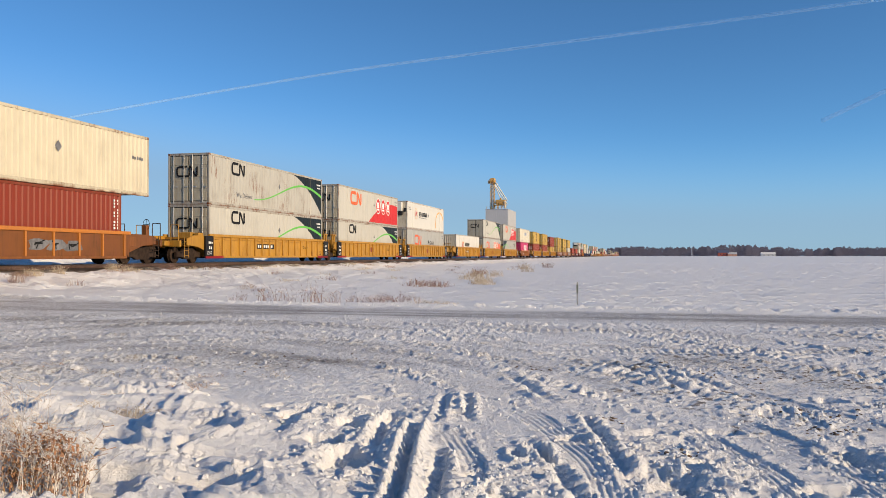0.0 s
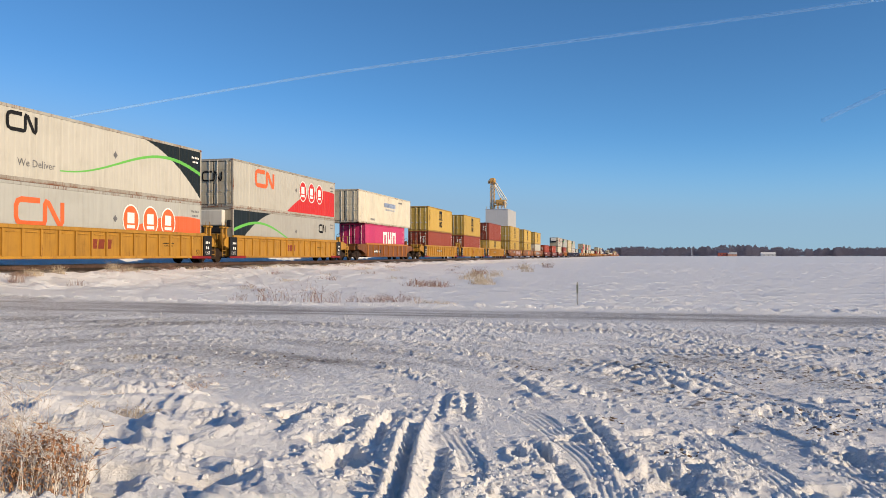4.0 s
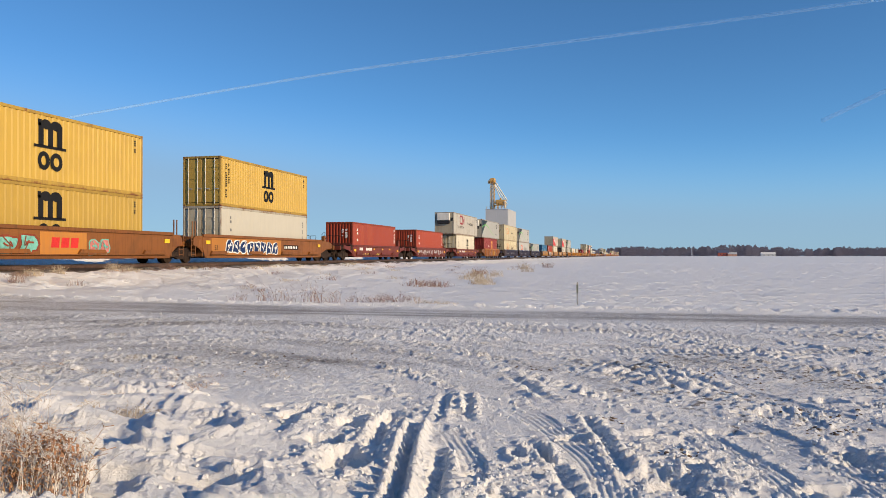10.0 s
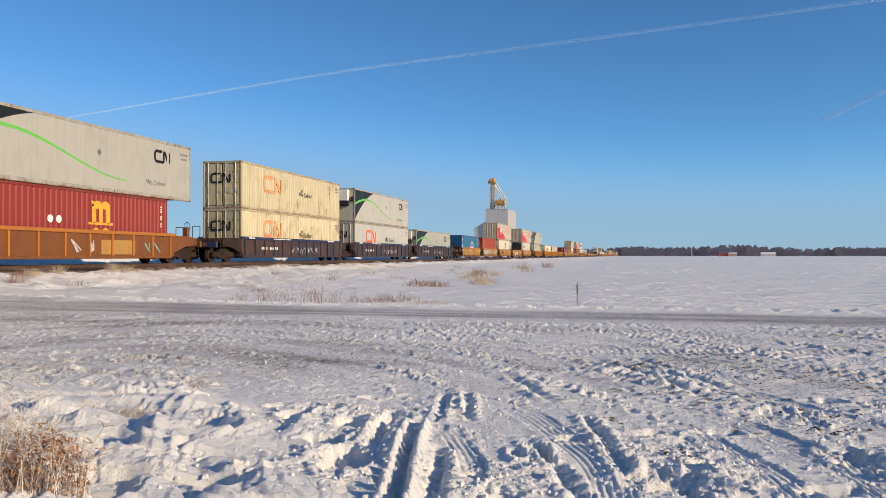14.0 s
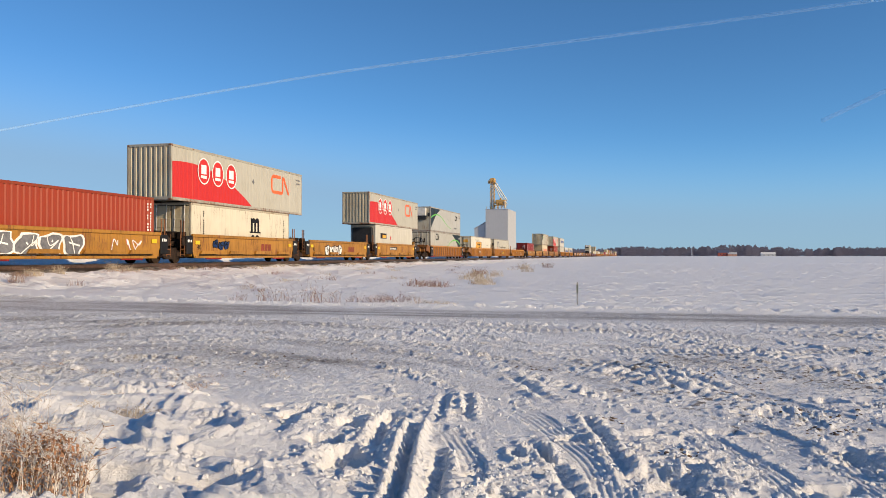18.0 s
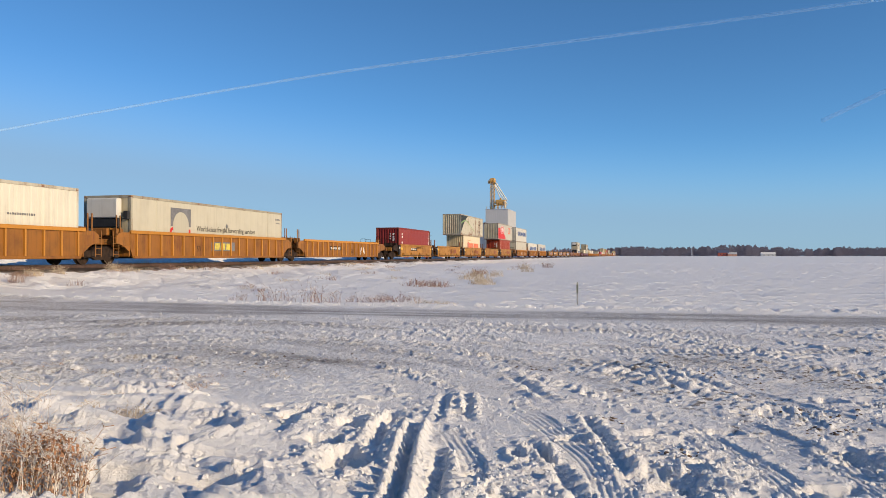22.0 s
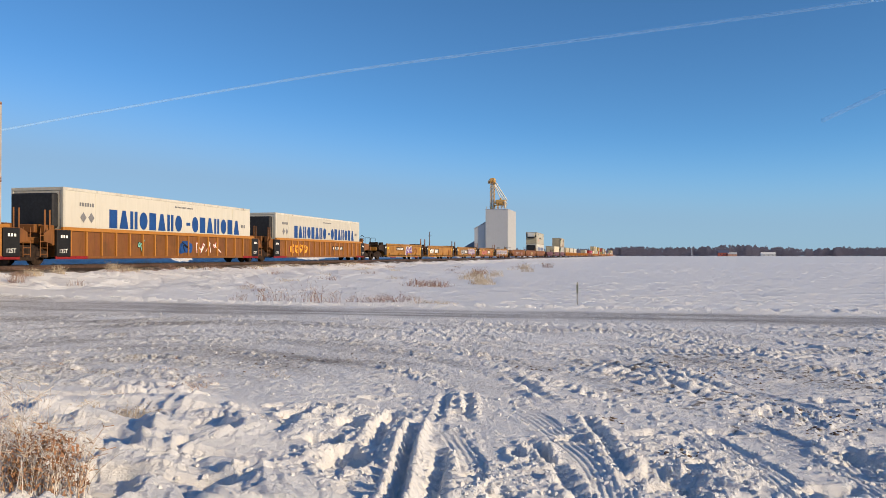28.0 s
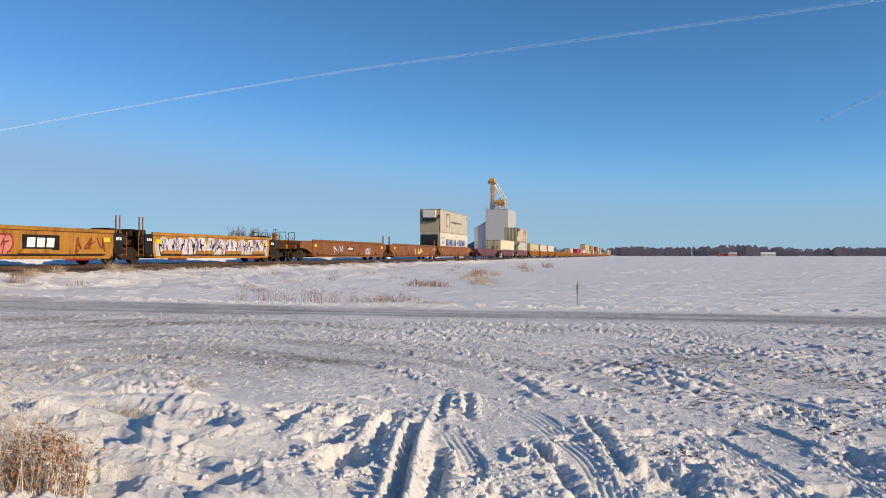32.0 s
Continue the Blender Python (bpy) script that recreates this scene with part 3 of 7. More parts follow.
# ---------- track ----------
def build_track():
    track = thing("railway_track", "single railway track with steel rails on snowy wooden ties", "track", kind="structure", at=pose(TRACK_X, 0, 0))
    steel = plain("rail_steel", (0.16, 0.10, 0.075), 0.5, 0.6, 0.3)
    worn = plain("rail_head_steel", (0.55, 0.54, 0.52), 0.22, 1.0, 0.1)
    wood = plain("tie_wood", (0.10, 0.075, 0.055), 0.9, 0, 0.4)
    for sx in (-1, 1):
        prof = [(-0.075, 0), (0.075, 0), (0.075, 0.015), (0.012, 0.04), (0.012, 0.125), (0.036, 0.135), (0.036, 0.168), (-0.036, 0.168), (-0.036, 0.135), (-0.012, 0.125), (-0.012, 0.04), (-0.075, 0.015)]
        s = Shape()
        n = len(prof)
        y0, y1 = -120.0, 2600.0
        s.add([(p[0], y0, p[1]) for p in prof] + [(p[0], y1, p[1]) for p in prof], [(i, (i + 1) % n, n + (i + 1) % n, n + i) for i in range(n)] + [tuple(range(n))[::-1], tuple(range(n, 2 * n))])
        part("rail", s, steel, track, at=pose(sx * 0.755, 0, RAIL_Z - 0.17))
        h = Shape().box(0, (y0 + y1) / 2, 0, 0.066, y1 - y0, 0.006, 0.002)
        part("rail_head", h, worn, track, "polished rail head", at=pose(sx * 0.755, 0, RAIL_Z - 0.001))
    tie = Shape().box(0, 0, 0, 2.55, 0.22, 0.17, 0.02).mesh("tie", wood)
    rnd = random.Random(12)
    y = 9.0
    for i in range(260):
        part("tie", tie, wood, track, at=pose(rnd.uniform(-0.03, 0.03), y, RAIL_Z - 0.262 + rnd.uniform(-0.015, 0.01), 0, 0, rnd.uniform(-1, 1)))
        y += 0.53
    return track, wood


track, TIE_WOOD = build_track()


def snow_clods(name, pts, sizes, seed, label, long=1.0, mat=None):
    """Loose lumps of frozen snow, joined."""
    rnd = random.Random(seed)
    zs = ground_z(np.array([p[0] for p in pts]), np.array([p[1] for p in pts]))
    s = Shape()
    for (x, y), z, r in zip(pts, zs, sizes):
        t = rnd.uniform(0, 1.5)
        j = [rnd.uniform(0.6, 1.25) for _ in range(6)]
        h = r * rnd.uniform(0.45, 0.9) / (0.5 + 0.5 * long)
        ring = [(x + long * r * j[k] * math.cos(t + k * 1.2566), y + r * j[k] * math.sin(t + k * 1.2566), float(z) - 0.2 * h) for k in range(5)]
        top = (x + r * rnd.uniform(-0.3, 0.3), y + r * rnd.uniform(-0.3, 0.3), float(z) + h)
        n = len(s.v)
        mid = [(top[0] + (q[0] - top[0]) * 0.62, top[1] + (q[1] - top[1]) * 0.62, float(z) + h * rnd.uniform(0.6, 0.95)) for q in ring]
        s.v += ring + mid + [top]
        for k in range(5):
            s.f += [(n + k, n + (k + 1) % 5, n + 5 + (k + 1) % 5, n + 5 + k), (n + 5 + k, n + 5 + (k + 1) % 5, n + 10)]
    return single(name, s, mat or SNOW, label, "snow" if mat is None else "soil", kind="stuff", smooth=False)


def scatter_clods():
    rnd = random.Random(31)
    pts, sizes = [], []
    for _ in range(4200):
        d = 21 + 110 * rnd.random() ** 1.7
        x = -3.5 + rnd.random() * (7 + 0.62 * d)
        if vnoise(np.array([x * 0.35]), np.array([d]), 2.2, 81)[0] > 0.52:
            pts.append((x, d))
            sizes.append(rnd.uniform(0.018, 0.045) * (0.8 + d / 90))
    snow_clods("snow_clods", pts, sizes, 1, "small frozen snow lumps scattered over the field", 3.0)
    pts, sizes = [], []
    for _ in range(1700):
        x = rnd.uniform(-21, 12)
        pts.append((x, 18.25 + 0.02 * x + rnd.gauss(0, 0.16)))
        sizes.append(rnd.uniform(0.008, 0.026))
    snow_clods("snow_clods", pts, sizes, 2, "ploughed snow lumps along the road edge")
    cu = np.array([rnd.random() for _ in range(60000)])
    v = 3.2 + 9.5 * np.array([rnd.random() for _ in range(60000)]) ** 1.5
    u = (cu * 1.30 - 0.65) * v
    keep = np.array([rnd.random() for _ in range(60000)]) < broken(u, v) * (0.75 - 0.6 * drifted(u, v)) * np.where(v > 6.5, 0.22, 0.9)
    x, y = from_yard(u[keep][:9000], v[keep][:9000])
    pts = list(zip(x.tolist(), y.tolist()))
    snow_clods("snow_clods", pts, [0.005 + 0.020 * rnd.random() ** 2.2 for _ in pts], 3, "crumbs of frozen snow on the packed yard")
    # clods of bare soil thrown up by the wheels
    pts, sizes = [], []
    for cu, cv, ru, rv, n in ((2.95, 6.05, 0.35, 0.25, 60), (2.75, 5.45, 0.18, 0.10, 40), (3.1, 8.0, 0.7, 0.7, 90), (1.05, 8.5, 0.35, 0.25, 40), (1.48, 4.85, 0.10, 0.05, 24), (4.3, 7.6, 0.5, 0.6, 60), (-1.4, 9.1, 0.8, 0.5, 50), (1.28, 5.9, 0.06, 0.12, 14), (-0.2, 8.45, 0.02, 0.05, 3), (-3.2, 8.9, 1.2, 0.9, 50)):
        for _ in range(n):
            pts.append(from_yard(rnd.gauss(cu, ru * 0.6), rnd.gauss(cv, rv * 0.6)))
            sizes.append(0.004 + 0.016 * rnd.random() ** 2)
    snow_clods("soil_clods", pts, sizes, 4, "dark clods of frozen soil on the snow", 1.3, plain("frozen_soil", (0.16, 0.115, 0.085), 0.9, 0, 0.4, 30.0))


scatter_clods()
# ---------- grain elevator and the distance ----------
def build_elevator():
    el = thing("grain_elevator", "tall white metal-clad grain elevator with a lean-to annex", "grain elevator", at=pose(0, 0, 0))
    clad = paint("elevator_cladding", (0.43, 0.435, 0.445), 0.6, 0.12)
    roofm = paint("elevator_roof", (0.38, 0.40, 0.44), 0.5, 0.2)
    steel = paint("elevator_leg_paint", (0.50, 0.30, 0.10), 0.55, 0.3, 0.3)
    pale = paint("elevator_pale_steel", (0.60, 0.58, 0.52), 0.5, 0.2)
    x0, x1, y0, y1, h = -62.4, -52.6, 335.0, 359.0, 21.4

    def clad_wall(a, b, hh, normal):
        s = Shape()
        ln = math.hypot(b[0] - a[0], b[1] - a[1])
        n = max(2, int(ln / 0.9))
        for i in range(n):
            u = (i + 0.5) / n
            s.box(a[0] + (b[0] - a[0]) * u + normal[0] * 0.05, a[1] + (b[1] - a[1]) * u + normal[1] * 0.05, hh / 2, ln / n * 0.99 if normal[1] else 0.1, ln / n * 0.99 if normal[0] else 0.1, hh, 0.012)
        return s
    core = Shape().box((x0 + x1) / 2, (y0 + y1) / 2, h / 2 - 0.05, x1 - x0 - 0.02, y1 - y0 - 0.02, h - 0.1)
    part("body", core, clad, el)
    part("front_cladding", clad_wall((x0, y0), (x1, y0), h, (0, -1)), clad, el)
    part("side_cladding", clad_wall((x1, y0), (x1, y1), h, (1, 0)), clad, el)
    part("roof", Shape().box((x0 + x1) / 2, (y0 + y1) / 2, h + 0.1, x1 - x0 + 0.5, y1 - y0 + 0.5, 0.25, 0.05), roofm, el)
    ax = x0 - 5.2
    s = Shape()
    s.add([(ax, y0 + 1, 0), (x0, y0 + 1, 0), (x0, y0 + 1, 15.9), (ax, y0 + 1, 13.0), (ax, y1, 0), (x0, y1, 0), (x0, y1, 15.9), (ax, y1, 13.0)],
          [(0, 1, 2, 3), (5, 4, 7, 6), (1, 5, 6, 2), (4, 0, 3, 7), (3, 2, 6, 7), (0, 4, 5, 1)])
    part("annex", s, clad, el)
    r = Shape()
    r.add([(ax - 0.3, y0 + 0.7, 12.95), (x0, y0 + 0.7, 16.05), (x0, y1, 16.05), (ax - 0.3, y1, 12.95), (ax - 0.3, y0 + 0.7, 13.15), (x0, y0 + 0.7, 16.25), (x0, y1, 16.25), (ax - 0.3, y1, 13.15)],
          [(3, 2, 1, 0), (4, 5, 6, 7), (0, 1, 5, 4), (1, 2, 6, 5), (2, 3, 7, 6), (3, 0, 4, 7)])
    part("annex_roof", r, roofm, el)
    # low shed with a blue roof beside the annex
    sh = Shape()
    sh.add([(ax - 7, y0 + 4, 0), (ax - 0.2, y0 + 4, 0), (ax - 0.2, y0 + 4, 8.0), (ax - 7, y0 + 4, 4.0), (ax - 7, y1 - 4, 0), (ax - 0.2, y1 - 4, 0), (ax - 0.2, y1 - 4, 8.0), (ax - 7, y1 - 4, 4.0)],
           [(0, 1, 2, 3), (5, 4, 7, 6), (1, 5, 6, 2), (4, 0, 3, 7), (3, 2, 6, 7), (0, 4, 5, 1)])
    part("shed", sh, paint("shed_blue", (0.10, 0.15, 0.22), 0.5, 0.2), el, "low blue shed")
    # head house steelwork: leg tower, platforms, distributor, spouts
    lx, ly = x0 + 2.4, y0 + 4.0
    leg = Shape()
    for dx in (-0.9, 0.9):
        for dy in (-0.9, 0.9):
            leg.rod((lx + dx, ly + dy, h), (lx + dx, ly + dy, h + 12.4), 0.13, 6)
    for k in range(7):
        z = h + 0.8 + k * 1.8
        leg.rod((lx - 0.9, ly - 0.9, z), (lx + 0.9, ly - 0.9, z), 0.08, 5)
        leg.rod((lx + 0.9, ly - 0.9, z), (lx + 0.9, ly + 0.9, z), 0.08, 5)
        if k < 6:
            leg.rod((lx - 0.9, ly - 0.9, z), (lx + 0.9, ly - 0.9, z + 1.8), 0.07, 5)
            leg.rod((lx + 0.9, ly - 0.9, z), (lx + 0.9, ly + 0.9, z + 1.8), 0.07, 5)
    part("leg_tower", leg, steel, el)
    part("elevator_leg", Shape().box(lx - 0.3, ly, h + 6.3, 0.55, 0.9, 12.6, 0.05).box(lx + 0.55, ly, h + 6.3, 0.45, 0.9, 12.6, 0.05), pale, el)
    part("head_box", Shape().box(lx, ly, h + 13.2, 2.6, 2.0, 1.9, 0.4).box(lx - 1.5, ly, h + 12.6, 0.9, 1.2, 0.9, 0.1), steel, el)
    pl = Shape().box(lx, ly, h + 11.9, 3.8, 3.2, 0.12)
    for dx in (-1.85, -0.6, 0.6, 1.85):
        pl.rod((lx + dx, ly - 1.55, h + 11.9), (lx + dx, ly - 1.55, h + 13.0), 0.05, 5)
    pl.rod((lx - 1.85, ly - 1.55, h + 13.0), (lx + 1.85, ly - 1.55, h + 13.0), 0.05, 5)
    part("head_platform", pl, steel, el)
    sp = Shape()
    sp.rod((lx + 1.2, ly, h + 12.6), (x1 - 1.2, ly + 2, h + 4.3), 0.28, 8)
    sp.rod((lx + 1.0, ly - 0.4, h + 11.0), (x1 - 3.4, ly + 1, h + 4.0), 0.22, 8)
    sp.rod((lx + 0.5, ly + 1, h + 12), (x1 - 2.0, ly + 8, h + 3.0), 0.22, 8)
    part("spout", sp, pale, el)
    dist = Shape()
    for dx in (-6.2, -4.6, -3.0, -1.3):
        for dy in (0.6, 3.6):
            dist.rod((x1 + dx, y0 + dy, h), (x1 + dx, y0 + dy, h + 3.4), 0.11, 5)
    dist.box(x1 - 3.7, y0 + 2.1, h + 2.0, 5.6, 3.4, 0.15)
    for k in range(4):
        dist.rod((x1 - 6.2 + k * 1.6, y0 + 0.6, h + 0.2), (x1 - 4.6 + k * 1.2, y0 + 0.6, h + 3.2), 0.09, 5)
    dist.box(x1 - 3.4, y0 + 2.2, h + 3.3, 4.6, 2.4, 2.2, 0.5)
    dist.rod((x1 - 3.4, y0 + 2.2, h + 4.2), (x1 - 3.4, y0 + 2.2, h + 5.2), 0.7, 10, 0.3)
    part("distributor_frame", dist, steel, el)
    part("dust_collector", Shape().box(x1 - 1.5, y0 + 1.6, h + 2.2, 1.0, 1.4, 3.0, 0.2), pale, el)
    rail = Shape()
    for k in range(9):
        xx = x0 + 0.4 + k * (x1 - x0 - 0.8) / 8
        rail.rod((xx, y0 + 0.2, h), (xx, y0 + 0.2, h + 1.2), 0.05, 4)
    rail.rod((x0 + 0.4, y0 + 0.2, h + 1.2), (x1 - 0.4, y0 + 0.2, h + 1.2), 0.05, 4)
    part("roof_railing", rail, steel, el)


build_elevator()


def contrail(name, pts, r, seed, label, alpha):
    """A wavering tube of ice cloud along far points."""
    rnd = random.Random(seed)
    m, nt, bs = node_mat(name + "_vapour")
    bs.inputs["Base Color"].default_value = (0.48, 0.74, 1.0, 1)
    bs.inputs["Roughness"].default_value = 1.0
    n = noise_tex(nt, coords(nt, (1, 1, 1)), 0.02, 4, 0.7)
    nt.links.new(calc(nt, "MULTIPLY", ramp(nt, n, -0.3, 0.7), alpha), bs.inputs["Alpha"])
    s = Shape()
    pts = [Vector(p) for p in pts]
    sides, rings = 7, 0
    for k in range(len(pts) - 1):
        p0, p1, p2, p3 = pts[max(k - 1, 0)], pts[k], pts[k + 1], pts[min(k + 2, len(pts) - 1)]
        u = (p2 - p1).normalized().orthogonal().normalized()
        w = (p2 - p1).normalized().cross(u)
        for i in range(70):
            t = i / 70
            c = 0.5 * ((2 * p1) + (p2 - p0) * t + (2 * p0 - 5 * p1 + 4 * p2 - p3) * t * t + (3 * p1 - p0 - 3 * p2 + p3) * t ** 3)
            c = c + u * rnd.uniform(-0.03, 0.03) * r + w * rnd.uniform(-0.03, 0.03) * r
            rr = r * rnd.uniform(0.96, 1.04)
            s.v += [tuple(c + (u * math.cos(a) + w * math.sin(a)) * rr) for a in [2 * math.pi * q / sides for q in range(sides)]]
            rings += 1
    for i in range(rings - 1):
        for q in range(sides):
            s.f.append((i * sides + q, i * sides + (q + 1) % sides, (i + 1) * sides + (q + 1) % sides, (i + 1) * sides + q))
    ob = single(name, s, m, label, "contrail", kind="stuff", smooth=True)
    ob.visible_shadow = False
    return ob


def heading(turn, rise, dist):
    """A far point by compass turn from the camera's axis (degrees, to the right) and height angle (degrees)."""
    t = radians(turn - TURN)
    return (dist * math.sin(t), dist * math.cos(t), CAM_Z + dist * math.tan(radians(rise)))


contrail("contrail", [heading(-34.6, 6.71, 4300), heading(-29.81, 8.0, 4150), heading(-25.55, 9.2, 4000), heading(-15.68, 11.64, 3700), heading(-6.01, 13.52, 3450), heading(4.85, 14.88, 3200), heading(18.45, 15.87, 2900), heading(29.12, 16.1, 2650), heading(36.64, 16.01, 2450)], 6.0, 4, "long thin white contrail across the clear blue sky", 0.27)
contrail("contrail", [heading(26.13, 8.9, 3600), heading(27.63, 9.54, 3500), heading(29.82, 10.48, 3400), heading(33.82, 12.09, 3200)], 9.0, 5, "short faint white contrail fading in the blue sky", 0.26)


def bare_crown(s, rnd, x, y, z, h, w, n, tw, low=0.02):
    """Twigs of a leafless crown: thin slanted blades round a rough dome."""
    for _ in range(n):
        u, t = rnd.random(), rnd.uniform(0, 2 * math.pi)
        zz = z + h * (low + (1 - low) * rnd.random() ** 0.8)
        k = (zz - z) / h
        rad = w * 0.5 * math.sin(math.pi * min(0.98, 0.22 + 0.75 * k)) * math.sqrt(u)
        cx, cy = x + rad * math.cos(t), y + rad * math.sin(t)
        l = h * rnd.uniform(0.08, 0.2)
        ax, az = rnd.uniform(-0.6, 0.6) * l, rnd.uniform(0.4, 1.0) * l
        s.add([(cx - tw, cy, zz), (cx + tw, cy, zz), (cx + ax, cy + rnd.uniform(-0.5, 0.5) * l, zz + az)], [(0, 1, 2)])


def tree_line():
    rnd = random.Random(8)
    # bare wood, its colour lifted to grey-violet to stand in for distance haze
    wood = plain("hazed_far_wood", (0.19, 0.18, 0.23), 0.95, 0, 0.12, 0.2)
    s = Shape()
    for i in range(900):
        u = rnd.random()
        x, y = -130 + 900 * u + rnd.uniform(-4, 4), 1500 - 80 * u + rnd.uniform(-35, 35)
        patch = 0.55 + 0.6 * vnoise(np.array([x]), np.array([y * 0]), 60, 71)[0]
        h = rnd.uniform(6, 15) * patch + 4
        s.rod((x, y, 0), (x, y, h * 0.6), 0.3, 4, 0.12)
        bare_crown(s, rnd, x, y, 0, h, h * 1.0, 110, 0.8)
    single("tree_line", s, wood, "far belt of bare dark winter trees along the field", "trees", kind="stuff")
    s = Shape()
    for i in range(150):
        x, y = rnd.uniform(-330, -40), rnd.uniform(1150, 1350)
        h = rnd.uniform(6, 13)
        s.rod((x, y, 0), (x, y, h * 0.6), 0.25, 4, 0.1)
        bare_crown(s, rnd, x, y, 0, h, h * 0.8, 90, 0.45)
    single("tree_line", s, wood, "bare brown woods beyond the far end of the track", "trees", kind="stuff")


tree_line()


def farm_house(name, x, y, w, d, h, wallc, roofc, label):
    el = thing(name, label, "house", at=pose(x, y, 0))
    part("wall", Shape().box(0, 0, h / 2, w, d, h, 0.05), paint(name + "_wall_" + str(int(x)), wallc, 0.7, 0.2), el)
    s = Shape().prism([(-d / 2 - 0.6, h), (d / 2 + 0.6, h), (0, h + d * 0.35)], -w / 2 - 0.5, w / 2 + 0.5)
    part("roof", s, paint(name + "_roof_" + str(int(x)), roofc, 0.7, 0.2), el)
    for k in range(3):
        part("window", Shape().box(-w * 0.3 + k * w * 0.3, -d / 2 - 0.03, h * 0.55, w * 0.1, 0.1, h * 0.3, 0.02), plain("far_glass", (0.05, 0.06, 0.08), 0.2), el)
    return el


farm_house("farm_house", 152, 1400, 17, 12, 6.0, (0.42, 0.10, 0.07), (0.10, 0.12, 0.20), "red farm house with a dark roof among far trees")
farm_house("farm_house", 166, 1395, 14, 9, 3.6, (0.60, 0.34, 0.24), (0.5, 0.5, 0.52), "pale brick farm house with a snowy roof")
farm_house("farm_shed", 222, 1390, 22, 10, 3.4, (0.62, 0.62, 0.62), (0.75, 0.75, 0.76), "low white farm shed with a snowy roof")
farm_house("farm_shed", 430, 1360, 14, 9, 3.0, (0.62, 0.62, 0.62), (0.75, 0.75, 0.76), "small white farm shed by the tree belt")
mast = Shape().rod((98, 1360, 0), (98, 1360, 17), 0.7, 6, 0.4)
single("radio_mast", mast, plain("mast_white", (0.7, 0.7, 0.7), 0.5), "slim white mast before the far tree belt", "mast")

# snow marker at the road's edge
def marker_post():
    px, py = -1.25, 18.55
    p = thing("marker_post", "thin grey steel marker post at the road edge", "post", at=pose(px, py, gz(px, py) - 0.05))
    st = plain("post_steel", (0.42, 0.42, 0.40), 0.6, 0.1, 0.2)
    part("stake", Shape().box(0, 0, 0.33, 0.035, 0.02, 0.66, 0.004), st, p)
    part("reflector", Shape().box(0, -0.014, 0.50, 0.045, 0.01, 0.20, 0.003), plain("post_green", (0.20, 0.22, 0.17), 0.5), p, "dark green reflector plate")


marker_post()


# ---------- dry grass and shrubs ----------
def straw(name, col, frost):
    m, nt, bs = node_mat(name)
    vec = coords(nt)
    f = ramp(nt, noise_tex(nt, vec, 14, 4, 0.7), 0.35, 0.7)
    geo = nt.nodes.new("ShaderNodeNewGeometry")
    base = mixrgb(nt, geo.outputs["Random Per Island"], tuple(c * 0.55 for c in col), col)
    nt.links.new(mixrgb(nt, calc(nt, "MULTIPLY", f, frost), base, (0.80, 0.78, 0.76)), bs.inputs["Base Color"])
    bs.inputs["Roughness"].default_value = 0.8
    return m


STRAW = straw("dry_straw", (0.50, 0.26, 0.085), 0.6)
STRAW_RED = straw("dry_red_twigs", (0.26, 0.12, 0.07), 0.25)
STRAW_PALE = straw("pale_frosted_grass", (0.55, 0.42, 0.25), 0.5)
TWIG = straw("bare_twigs", (0.17, 0.115, 0.085), 0.1)


def blade(s, rnd, x, y, z, h, lean, w, heads):
    """One bent stalk as a thin folded strip, with side sprigs when heads."""
    t, b = rnd.uniform(0, 2 * math.pi), rnd.uniform(0, 2 * math.pi)
    dx, dy = math.cos(t), math.sin(t)
    px, py = -math.sin(b) * w, math.cos(b) * w
    pts = []
    for k in range(5):
        u = k / 4
        r = lean * h * (u ** 1.7)
        pts.append((x + dx * r, y + dy * r, z + h * u * (1 - 0.25 * lean * u)))
    n = len(s.v)
    for k, p in enumerate(pts):
        q = 1 - 0.75 * k / 4
        s.v += [(p[0] - px * q, p[1] - py * q, p[2]), (p[0] + px * q, p[1] + py * q, p[2]), (p[0] + py * q * 0.7, p[1] - px * q * 0.7, p[2])]
    for k in range(4):
        a = n + 3 * k
        s.f += [(a, a + 1, a + 4, a + 3), (a + 1, a + 2, a + 5, a + 4), (a + 2, a, a + 3, a + 5)]
    for _ in range(heads):
        k = rnd.randint(2, 4)
        p = pts[k]
        l = h * rnd.uniform(0.06, 0.2)
        e = (p[0] + rnd.uniform(-1, 1) * l, p[1] + rnd.uniform(-1, 1) * l, p[2] + rnd.uniform(0.1, 0.9) * l)
        m = len(s.v)
        s.v += [p, (p[0] + w * 0.8, p[1] + w * 0.5, p[2] + w), e, (e[0] - w * 0.8, e[1] + w, e[2] - w * 1.5)]
        s.f += [(m, m + 1, m + 2), (m, m + 2, m + 3), (m + 1, m + 3, m + 2)]


def clump(name, x, y, r, h, n, mat, label, category, seed, lean=0.5, w=0.003, heads=2, group=""):
    rnd = random.Random(seed)
    s = Shape()
    z0 = gz(x, y)
    for _ in range(n):
        a, d = rnd.uniform(0, 2 * math.pi), r * math.sqrt(rnd.random())
        xx, yy = x + d * math.cos(a), y + d * math.sin(a)
        blade(s, rnd, xx - x, yy - y, -0.03, h * rnd.uniform(0.45, 1.05) * (1 - 0.35 * d / r), lean * rnd.uniform(0.3, 1.5), w * rnd.uniform(0.6, 1.2), heads)
    ob = single(name, s, mat, label, category, group, "stuff")
    ob.location = (x, y, z0)
    return ob


